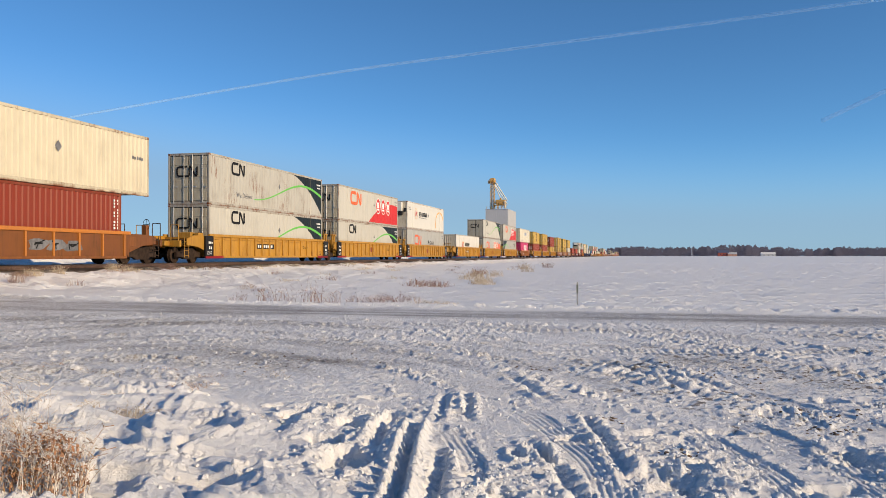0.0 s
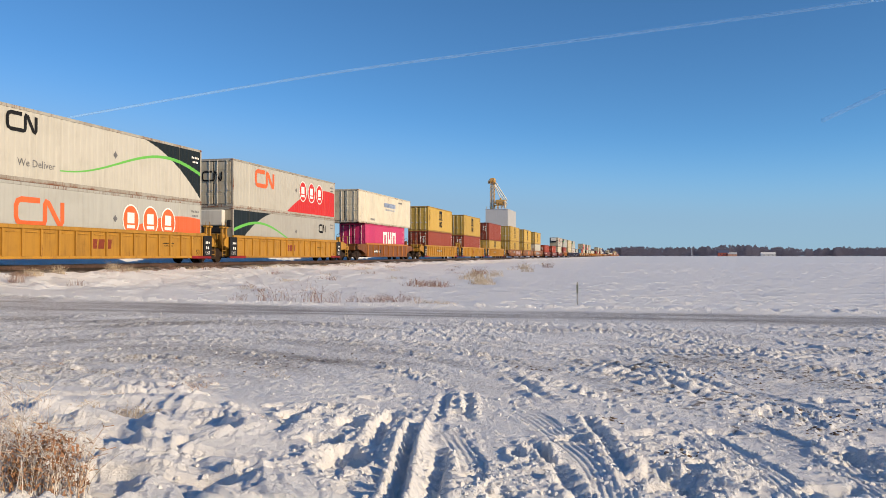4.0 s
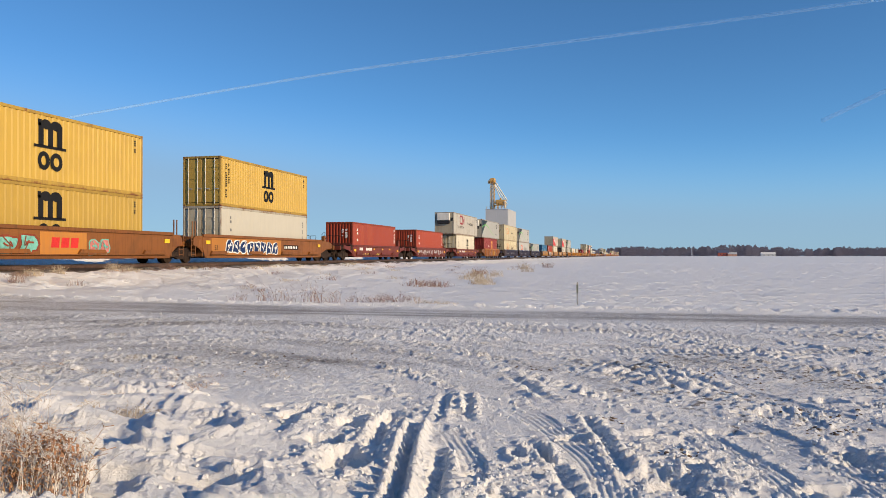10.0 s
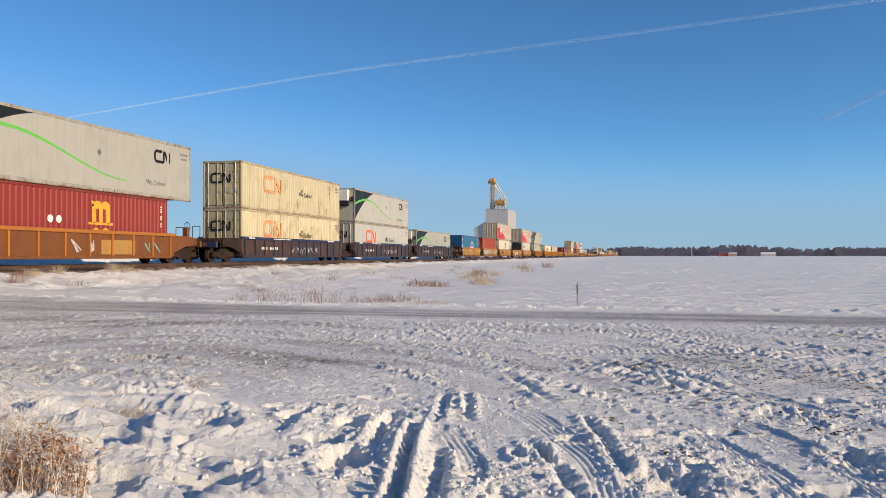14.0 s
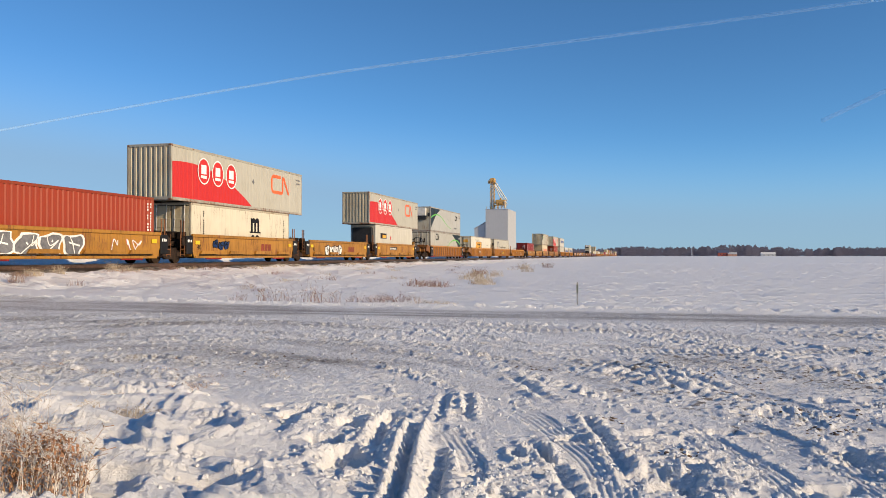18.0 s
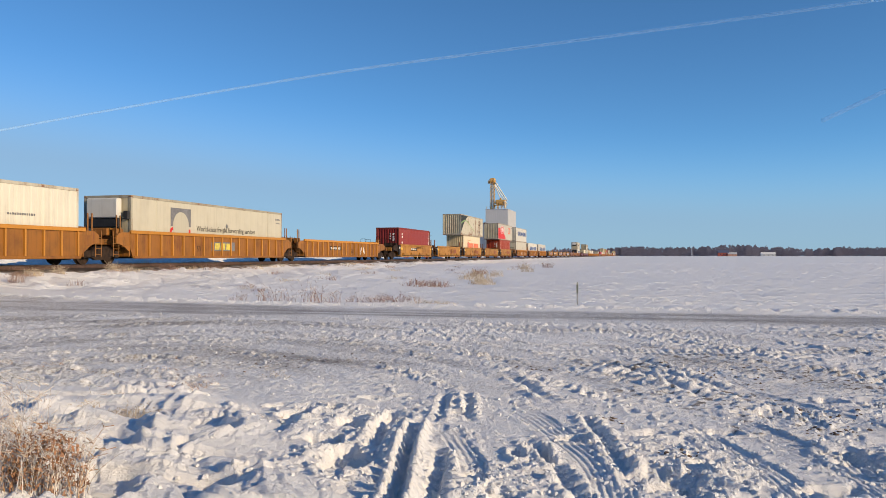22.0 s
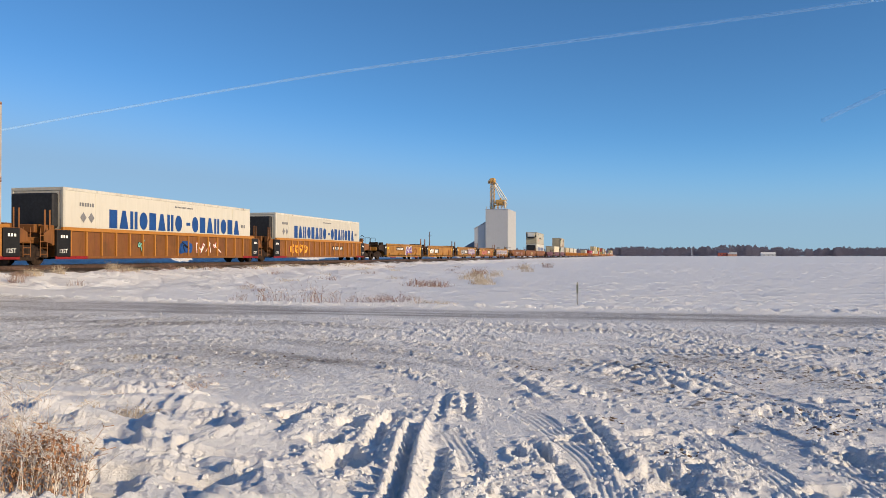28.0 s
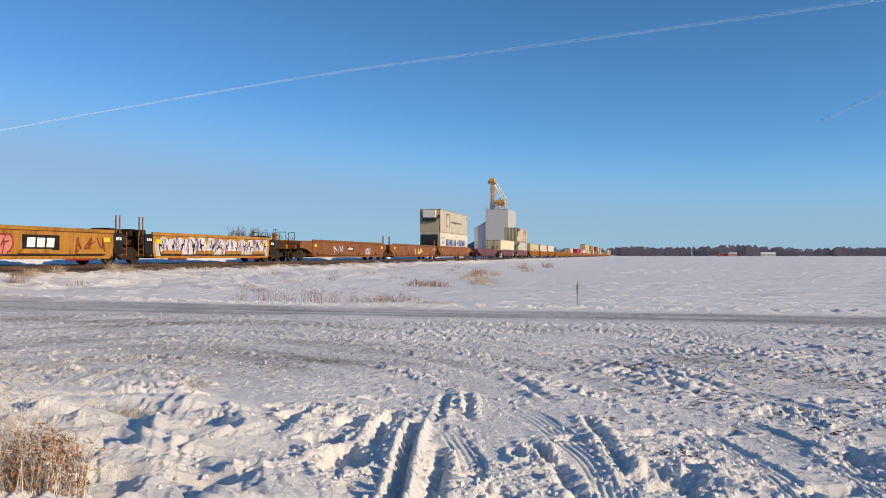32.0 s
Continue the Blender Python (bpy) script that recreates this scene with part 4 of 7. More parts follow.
def frosted_bush(u, v, seed, leafy=1.0):
    """A dead weed bush: tall pale stalks rimed with frost over a tangle of curled brown leaves."""
    rnd = random.Random(seed)
    x, y = from_yard(u, v)
    root = thing("weed_bush", "dead brown weed bush with tall frosted stalks in the snow", "weeds", at=pose(x, y, gz(x, y) - 0.02, 0, 0, TURN))
    pale, tan, leaves = Shape(), Shape(), Shape()
    for _ in range(230):
        a, d = rnd.uniform(0, 2 * math.pi), 0.34 * math.sqrt(rnd.random())
        blade(pale, rnd, d * math.cos(a) - 0.06, 0.7 * d * math.sin(a), 0, rnd.uniform(0.24, 0.62) * (1 - 0.5 * max(0.0, math.cos(a)) * d / 0.34), rnd.uniform(0.05, 0.55), rnd.uniform(0.0016, 0.0036), rnd.randint(1, 5))
    for _ in range(int(80 * leafy)):
        a, d = rnd.uniform(0, 2 * math.pi), 0.27 * math.sqrt(rnd.random())
        blade(tan, rnd, d * math.cos(a), 0.7 * d * math.sin(a), 0, rnd.uniform(0.15, 0.40), rnd.uniform(0.2, 0.9), rnd.uniform(0.002, 0.004), rnd.randint(3, 8))
    for _ in range(int(700 * leafy)):
        a, d = rnd.uniform(0, 2 * math.pi), math.sqrt(rnd.random())
        h = 0.05 + 0.36 * rnd.random()
        c = Vector((0.02 + 0.25 * d * math.cos(a) * (1.1 - h), 0.20 * d * math.sin(a), h * (1 - 0.4 * d)))
        e1 = Vector((rnd.uniform(-1, 1), rnd.uniform(-1, 1), rnd.uniform(-1, 1))).normalized()
        e2 = e1.orthogonal().normalized()
        e3 = e1.cross(e2)
        l, w = rnd.uniform(0.008, 0.020), rnd.uniform(0.003, 0.007)
        ring = [c + e1 * l * k + e2 * w * j + e3 * (0.35 * l * k * k + 0.5 * w * j * j) for k in (-1, 0, 1) for j in ((-0.5, 0.5) if k else (-1, 1))]
        leaves.add([tuple(q) for q in ring], [(0, 1, 3, 2), (2, 3, 5, 4)])
    part("stalk_mass", pale, STRAW_RIME, root, "pale stalks rimed with frost")["kind"] = "stuff"
    part("stem_mass", tan, STRAW, root)["kind"] = "stuff"
    part("leaf_mass", leaves, STRAW_LEAF, root, "curled rust-brown leaves")["kind"] = "stuff"


STRAW_RIME = straw("rimed_stalks", (0.62, 0.50, 0.40), 0.95)
STRAW_LEAF = straw("curled_leaves", (0.32, 0.135, 0.045), 0.15)
frosted_bush(-2.06, 3.92, 3)
frosted_bush(-2.42, 4.10, 5, 0.25)
for i, (x, y, h, n) in enumerate(((-3.72, 5.15, 0.16, 90), (-4.15, 7.1, 0.12, 40), (-3.55, 7.35, 0.13, 40), (-4.9, 7.4, 0.12, 40), (-4.35, 5.45, 0.12, 40), (-2.75, 5.45, 0.07, 30), (-3.0, 6.4, 0.06, 24), (-5.2, 8.2, 0.1, 30), (-4.6, 8.6, 0.08, 24), (-3.9, 8.0, 0.07, 24))):
    clump("grass_tuft", x, y, 0.16, h, n, STRAW if i % 2 else STRAW_PALE, "small dry grass tuft poking out of the snow", "grass", 20 + i, 1.2, 0.003, 2, "grass tufts in the drift")
for i, (u, v, h, n) in enumerate(((-3.64, 8.25, 0.10, 40), (-3.07, 7.2, 0.10, 40), (-2.39, 7.2, 0.11, 45), (-3.6, 6.9, 0.10, 40), (-4.97, 8.9, 0.12, 40), (-4.4, 8.67, 0.12, 40), (-2.45, 5.95, 0.17, 120), (-2.9, 7.7, 0.07, 30), (-1.96, 7.2, 0.06, 24), (-3.3, 7.9, 0.08, 30), (-4.1, 7.6, 0.10, 36), (-2.75, 6.6, 0.08, 30), (-1.75, 5.75, 0.06, 24))):
    x, y = from_yard(u, v)
    clump("grass_tuft", x, y, 0.20, h, n, STRAW if i % 3 else STRAW_PALE, "small dry grass tuft poking out of the snow", "grass", 50 + i, 1.6, 0.004, 2, "grass tufts in the drift")
rnd_p = random.Random(77)
WEEDS = [(-19.8, 21.6, 0.75, 70, 0), (-21.3, 24.0, 0.45, 120, 1), (-21.5, 25.5, 0.5, 120, 1), (-21.4, 28.6, 0.55, 120, 1), (-21.2, 29.4, 0.45, 90, 1), (-21.6, 33.0, 0.4, 60, 0), (-9.6, 19.3, 0.75, 34, 0), (-9.1, 19.5, 0.6, 26, 0), (-8.3, 19.2, 0.8, 40, 0), (-7.9, 19.6, 0.55, 30, 0), (-10.5, 19.2, 0.4, 24, 0),
         (-7.4, 20.3, 0.35, 50, 0), (-6.9, 20.6, 0.35, 50, 0), (-6.4, 20.9, 0.38, 50, 0), (-7.0, 21.4, 0.3, 50, 0), (-6.2, 21.6, 0.3, 40, 0), (-5.6, 20.4, 0.2, 60, 1), (-5.2, 20.6, 0.2, 60, 1), (-4.8, 20.2, 0.15, 50, 1),
         (-8.6, 30.5, 0.4, 60, 0), (-8.0, 31.4, 0.45, 70, 0), (-7.6, 30.8, 0.35, 60, 0), (-8.9, 32.4, 0.4, 60, 0), (-6.6, 34.0, 0.5, 90, 1), (-6.2, 33.0, 0.35, 90, 1), (-6.9, 36.5, 0.5, 90, 1), (-8.4, 40.0, 0.5, 90, 1), (-8.8, 44.0, 0.6, 100, 1), (-9.4, 47.0, 0.6, 100, 0), (-8.0, 46.0, 0.6, 90, 1), (-10.0, 52.0, 0.7, 100, 0), (-7.6, 58.0, 0.7, 90, 1), (-9.0, 66.0, 0.8, 100, 1), (-8.0, 76.0, 0.8, 100, 0)]
for k in range(34):
    WEEDS.append((-rnd_p.uniform(20.9, 21.9), rnd_p.uniform(20, 62), rnd_p.uniform(0.15, 0.4), 50, rnd_p.choice((0, 1, 1))))
for k in range(26):
    WEEDS.append((-rnd_p.uniform(9, 20), rnd_p.uniform(20, 75), rnd_p.uniform(0.12, 0.35), 36, rnd_p.choice((0, 0, 1))))
for i, (x, y, h, n, pale) in enumerate(WEEDS):
    clump("weed_clump", x, y, 0.30 + 0.25 * (y > 30), h, n, STRAW_PALE if pale else STRAW_RED, "pale dry grass clump on the snowy rail bank" if pale else "reddish-brown dry weed clump on the snowy bank", "weeds", 100 + i, 0.6, 0.006 if y < 30 else 0.010, 2, "weeds on the rail bank")


def bare_shrub(x, y, h, n, seed, z=0.95):
    """Leafless shrub: forking stems that thin out into twigs."""
    rnd = random.Random(seed)
    root = thing("bare_shrub", "leafless grey-brown shrub behind the track", "shrub", "shrubs behind the track", at=pose(x, y, z))
    stems, twigs = Shape(), Shape()

    def grow(p, d, l, r, depth):
        q = p + d * l
        (stems if depth > 1 else twigs).rod(p, q, r, 5 if depth > 1 else 3, r * 0.65)
        if depth:
            for _ in range(rnd.randint(2, 4)):
                nd = (d + Vector((rnd.uniform(-0.6, 0.6), rnd.uniform(-0.6, 0.6), rnd.uniform(-0.05, 0.5)))).normalized()
                grow(p.lerp(q, rnd.uniform(0.45, 1.0)), nd, l * rnd.uniform(0.55, 0.8), max(0.012, r * 0.55), depth - 1)
    for _ in range(n):
        d = Vector((rnd.uniform(-0.45, 0.45), rnd.uniform(-0.45, 0.45), 1)).normalized()
        grow(Vector((rnd.uniform(-1, 1) * h * 0.25, rnd.uniform(-1, 1) * h * 0.2, 0)), d, h * rnd.uniform(0.28, 0.42), 0.035, 4)
    part("stem_mass", stems, TWIG, root)
    part("twig_mass", twigs, TWIG, root)["kind"] = "stuff"


bare_shrub(-38.9, 73.0, 3.9, 6, 1)
bare_shrub(-36.8, 73.6, 3.0, 7, 2)
bare_shrub(-35.4, 74.6, 3.0, 6, 3)
bare_shrub(-42.8, 72.0, 3.2, 5, 4)
pole = thing("utility_pole", "thin weathered wooden pole beyond the track", "pole", at=pose(-50.6, 193.0, 0.9))
part("shaft", Shape().rod((0, 0, 0), (0, 0, 6.4), 0.16, 8, 0.1), plain("pole_wood", (0.13, 0.10, 0.08), 0.9), pole)
part("crossarm", Shape().box(0, 0, 5.4, 0.9, 0.12, 0.12, 0.02), plain("pole_wood", (0.13, 0.10, 0.08), 0.9), pole)
# ---------- train: containers ----------
TEXTS = {}


def text_mesh(body, size, mat):
    """Lettering as a flat mesh that reads along +y on a face looking to +x, its left foot at the origin."""
    key = (body, size, mat.name)
    if key not in TEXTS:
        cu = bpy.data.curves.new("lettering", "FONT")
        cu.body, cu.size, cu.extrude, cu.resolution_u = body, size, 0.002, 2
        tmp = bpy.data.objects.new("lettering", cu)
        scene.collection.objects.link(tmp)
        me = bpy.data.meshes.new_from_object(tmp.evaluated_get(bpy.context.evaluated_depsgraph_get()))
        bpy.data.objects.remove(tmp)
        me.transform(Matrix(((0, 0, 1, 0), (1, 0, 0, 0), (0, 1, 0, 0), (0, 0, 0, 1))))
        me.materials.clear()
        me.materials.append(mat)
        TEXTS[key] = me
    return TEXTS[key]


BLACK = plain("decal_black", (0.009, 0.009, 0.010), 0.7)
WHITE = plain("decal_white", (0.78, 0.77, 0.74), 0.5, var=0.12)
GREY = plain("decal_grey", (0.16, 0.16, 0.17), 0.5)
ORANGE = plain("decal_orange", (0.72, 0.13, 0.04), 0.5, var=0.15)
RED = plain("decal_red", (0.55, 0.03, 0.025), 0.5, var=0.15)
BLUE = plain("decal_blue", (0.012, 0.06, 0.22), 0.5, var=0.15)
NAVY = plain("decal_navy", (0.01, 0.03, 0.11), 0.5, var=0.15)
GOLD = plain("decal_gold", (0.72, 0.36, 0.04), 0.5, var=0.15)
FADED = plain("decal_faded", (0.62, 0.30, 0.14), 0.6, var=0.3)
CREAM = plain("decal_cream", (0.72, 0.62, 0.38), 0.5, var=0.15)


class Decal(Shape):
    """Flat shapes on a side that looks to +x; y runs along, z up; 3 mm thick."""

    def plate(self, y0, z0, y1, z1):
        return self.box(0, (y0 + y1) / 2, (z0 + z1) / 2, 0.003, abs(y1 - y0), abs(z1 - z0))

    def slant(self, y0, z0, y1, z1, lean):
        return self.prism([(y0, z0), (y1, z0), (y1 + lean, z1), (y0 + lean, z1)], -0.0015, 0.0015)

    def lift(self):
        """Small step outwards for each new overlapping shape."""
        self.layer = (self.layer + 1) % 12
        return self.layer * 0.0012

    def stroke(self, pts, w):
        """Band of width w along a line, mitred at its bends."""
        x = self.lift()
        n, vs, fs = len(pts), [], []
        for i, (y, z) in enumerate(pts):
            x += 0.00012
            a, b = pts[max(i - 1, 0)], pts[min(i + 1, n - 1)]
            if i in (0, n - 1) and pts[0] == pts[-1]:
                a, b = pts[-2], pts[1]
            d = Vector((b[0] - a[0], b[1] - a[1]))
            d = d.normalized() if d.length > 1e-6 else Vector((1, 0))
            ny, nz = -d[1] * w / 2, d[0] * w / 2
            vs += [(x + 0.0015, y - ny, z - nz), (x + 0.0015, y + ny, z + nz), (x - 0.0015, y - ny, z - nz), (x - 0.0015, y + ny, z + nz)]
        for i in range(n - 1):
            k = 4 * i
            fs += [(k, k + 4, k + 5, k + 1), (k + 2, k + 3, k + 7, k + 6), (k, k + 2, k + 6, k + 4), (k + 1, k + 5, k + 7, k + 3)]
        return self.add(vs, fs)

    def disc(self, y, z, r, rz=None, n=20):
        rz = rz or r
        x = self.lift()
        return self.prism([(y + r * math.cos(2 * math.pi * i / n), z + rz * math.sin(2 * math.pi * i / n)) for i in range(n)], x - 0.0015, x + 0.0015)

    def ring(self, y, z, r, w, rz=None, n=22):
        rz = rz or r
        return self.stroke([(y + r * math.cos(2 * math.pi * i / n), z + rz * math.sin(2 * math.pi * i / n)) for i in range(n + 1)], w)

    def word(self, y, z, h, n, pitch, fill=0.72, seed=1):
        """An illegible word: a row of n bars."""
        rnd = random.Random(seed)
        for i in range(n):
            big = h > 0.2
            hh = h if big else h * rnd.choice((1, 1, 0.8, 0.9))
            self.plate(y + i * pitch, z, y + i * pitch + pitch * (fill if big else fill * rnd.uniform(0.8, 1.05)), z + hh)
        return self

    def column(self, y, z_top, n, w, pitch, seed=1):
        """Small marks one under the other."""
        rnd = random.Random(seed)
        for i in range(n):
            if rnd.random() > 0.12:
                self.plate(y, z_top - i * pitch, y + w * rnd.uniform(0.7, 1.1), z_top - i * pitch - pitch * 0.68)
        return self


def worm_logo(d, y, z, w, h, t):
    """Emblem without lettering: one long band bent to and fro."""
    c = h * 0.22
    a, lo, hi = y + t / 2, z + t / 2, z + h - t / 2
    e, f = y + w * 0.50, y + w - t / 2
    g = y + w * 0.60
    d.stroke([(e, hi), (a + c, hi), (a + c * 0.3, hi - c * 0.3), (a, hi - c), (a, lo + c), (a + c * 0.3, lo + c * 0.3), (a + c, lo), (g - c * 0.6, lo), (g - c * 0.15, lo + c * 0.15), (g, lo + c * 0.6), (g, hi - c * 0.5), (g + c * 0.25, hi), (g + c * 0.7, hi - c * 0.2), (f - c * 0.8, lo + c * 0.2), (f - c * 0.3, lo), (f, lo + c * 0.5), (f, hi)], t)
    return d


def arch_logo(d, y, z, s):
    """Emblem: a block of three pillars under a rounded top, a long bar, and two rounded blocks below."""
    for k in range(3):
        d.plate(y + (0.04 + 0.37 * k) * s, z + 0.66 * s, y + (0.24 + 0.37 * k) * s, z + 1.30 * s)
    d.plate(y + 0.02 * s, z + 1.22 * s, y + 0.16 * s, z + 1.40 * s)
    d.disc(y + 0.33 * s, z + 1.28 * s, 0.20 * s, 0.14 * s).disc(y + 0.73 * s, z + 1.28 * s, 0.22 * s, 0.14 * s)
    d.plate(y - 0.12 * s, z + 0.60 * s, y + 1.14 * s, z + 0.68 * s)
    d.ring(y + 0.25 * s, z + 0.24 * s, 0.17 * s, 0.13 * s, 0.20 * s)
    d.ring(y + 0.74 * s, z + 0.24 * s, 0.18 * s, 0.13 * s, 0.20 * s)
    return d


def corrugated(length, height, pitch, depth, flat=0.42):
    """Folded steel sheet on a plane x = 0 (outer face), y along, z up from 0."""
    n = max(3, int(length / pitch))
    p = length / n
    ys = []
    for i in range(n):
        y0 = -length / 2 + i * p
        ys += [(y0, 0), (y0 + p * flat, 0), (y0 + p * 0.5, -depth), (y0 + p * (0.5 + flat - 0.08), -depth)]
    ys.append((length / 2, 0))
    s = Shape()
    m = len(ys)
    s.add([(x, y, 0) for y, x in ys] + [(x, y, height) for y, x in ys], [(i, i + 1, m + i + 1, m + i) for i in range(m - 1)])
    # inner face, so that the sheet has thickness
    t = 0.03
    s.add([(x - t, y, 0) for y, x in ys] + [(x - t, y, height) for y, x in ys], [(m + i, m + i + 1, i + 1, i) for i in range(m - 1)])
    return s


PROTO = {}


def container_base(root, L, W, H, mat, side_mat, frame_mat, end_mat, end, style, far=False):
    """Parts of one box container; its near end is at -y, its seen side at +x, and it stands on z = 0."""
    hw, hl = W / 2, L / 2
    post = 0.12
    wall_h = H - 0.30
    pitch, depth = {"deep": (0.30, 0.038), "fine": (0.36, 0.016), "smooth": (0.62, 0.006)}[style]
    ws = corrugated(L - 2 * post, wall_h, pitch if not far else pitch * 2, depth)
    me = ws.mesh("side_wall", side_mat)
    me.transform(Matrix.Translation((0, 0, 0.17)))
    part("side_wall", me, side_mat, root, at=pose(hw - 0.012, 0, 0))
    part("side_wall", corrugated(L - 2 * post, wall_h, pitch * 2, depth).mesh("side_wall", mat), mat, root, at=pose(-hw + 0.012, 0, 0.17, 0, 0, 180))
    for sx in (-1, 1):
        part("bottom_rail", Shape().box(sx * (hw - 0.04), 0, 0.085, 0.09, L - 0.3, 0.17, 0.012), frame_mat, root)
        part("top_rail", Shape().box(sx * (hw - 0.04), 0, H - 0.065, 0.085, L - 0.3, 0.13, 0.012), frame_mat, root)
    part("roof", Shape().box(0, 0, H - 0.05, W - 0.16, L - 0.1, 0.05), mat, root)
    part("floor", Shape().box(0, 0, 0.13, W - 0.16, L - 0.1, 0.08), frame_mat, root)
    pm = Shape().box(0, 0, H / 2, post, post, H - 0.2, 0.014).mesh("corner_post", frame_mat)
    for sx in (-1, 1):
        for sy in (-1, 1):
            part("corner_post", pm, frame_mat, root, at=pose(sx * (hw - post / 2), sy * (hl - post / 2), 0))
    if not far:
        cast = Shape().box(0, 0, 0, 0.166, 0.18, 0.12, 0.018).mesh("corner_casting", frame_mat)
        stack = [hl - 0.085] if L < 13 else [hl - 0.085, 6.096 - 0.085]
        for yy in stack:
            for sx in (-1, 1):
                for sy in (-1, 1):
                    for zz in (0.06, H - 0.06) if sx > 0 or (sy < 0 and yy > hl - 0.1) else ():
                        part("corner_casting", cast, frame_mat, root, at=pose(sx * (hw - 0.078), sy * yy, zz))
        if L > 13:
            for sy in (-1, 1):
                part("stacking_post", Shape().box(hw - 0.035, sy * (6.096 - 0.085), H / 2, 0.09, 0.17, H - 0.25, 0.02), side_mat, root)
    part("end_header", Shape().box(0, -hl + 0.06, H - 0.07, W - 0.2, 0.11, 0.14, 0.01), frame_mat, root)
    part("end_sill", Shape().box(0, -hl + 0.06, 0.09, W - 0.2, 0.11, 0.17, 0.01), frame_mat, root)
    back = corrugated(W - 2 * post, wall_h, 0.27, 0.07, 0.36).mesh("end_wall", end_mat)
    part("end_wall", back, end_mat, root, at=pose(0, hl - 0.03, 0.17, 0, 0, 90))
    steel = plain("lock_bar_steel", (0.42, 0.42, 0.41), 0.4, 0.6, 0.2)
    if end == "front":
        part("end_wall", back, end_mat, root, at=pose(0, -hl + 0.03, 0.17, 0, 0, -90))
    elif end == "door":
        dw = (W - 2 * post) / 2 - 0.01
        gasket = plain("door_gasket", (0.035, 0.032, 0.03), 0.8)
        part("gasket", Shape().box(0, -hl + 0.055, H / 2, W - 2 * post + 0.02, 0.03, H - 0.28), gasket, root, "dark rubber door seal")
        for sx in (-1, 1):
            d = Shape().box(0, 0, H / 2, dw - 0.05, 0.05, H - 0.40, 0.01)
            if not far:
                for k in range(4):
                    d.box(0, -0.032, 0.42 + k * (H - 0.9) / 3 + 0.05, dw * 0.93, 0.02, (H - 0.9) / 3 * 0.74, 0.008)
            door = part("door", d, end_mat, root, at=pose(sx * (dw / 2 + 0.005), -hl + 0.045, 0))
            if not far:
                for k in (-0.22, 0.22):
                    b = Shape().rod((k * dw * 1.25, -0.075, 0.12), (k * dw * 1.25, -0.075, H - 0.12), 0.019, 6)
                    for zz in (0.3, 1.1, 2.0, H - 0.3):
                        b.box(k * dw * 1.25, -0.06, zz, 0.08, 0.05, 0.05, 0.006)
                    b.box(k * dw * 1.25 + 0.13, -0.08, 1.0, 0.28, 0.02, 0.05, 0.004)
                    part("lock_bar", b, steel, door)
    else:   # reefer: cooling unit hung on the nose
        part("nose_wall", Shape().box(0, -hl + 0.05, H / 2, W - 2 * post, 0.06, H - 0.3, 0.01), frame_mat if end == "nose" else end_mat, root)
        white = paint("reefer_unit_white", (0.66, 0.65, 0.60), 0.5, 0.3)
        dark = plain("reefer_dark", (0.025, 0.026, 0.03), 0.6)
        if end == "reefer":
            u = part("cooling_unit", Shape().box(-0.05, -hl - 0.16, H - 0.62, 1.7, 0.36, 0.95, 0.06), white, root)
            part("grille", Shape().box(-0.05, -hl - 0.12, H - 1.32, 1.72, 0.26, 0.42, 0.04), dark, root, "dark radiator grille under the cooling unit")
            part("control_box", Shape().box(hw - 0.2, -hl - 0.06, H - 0.95, 0.26, 0.18, 0.4, 0.02), dark, root)
        else:
            part("cooling_unit", Shape().box(0, -hl - 0.14, H * 0.66, W - 0.5, 0.34, H * 0.5, 0.06), dark, root, "black cooling unit")


def text_part(root, body, size, mat, x, y, z):
    return part("lettering", text_mesh(body, size, mat), mat, root, at=pose(x, y, z))


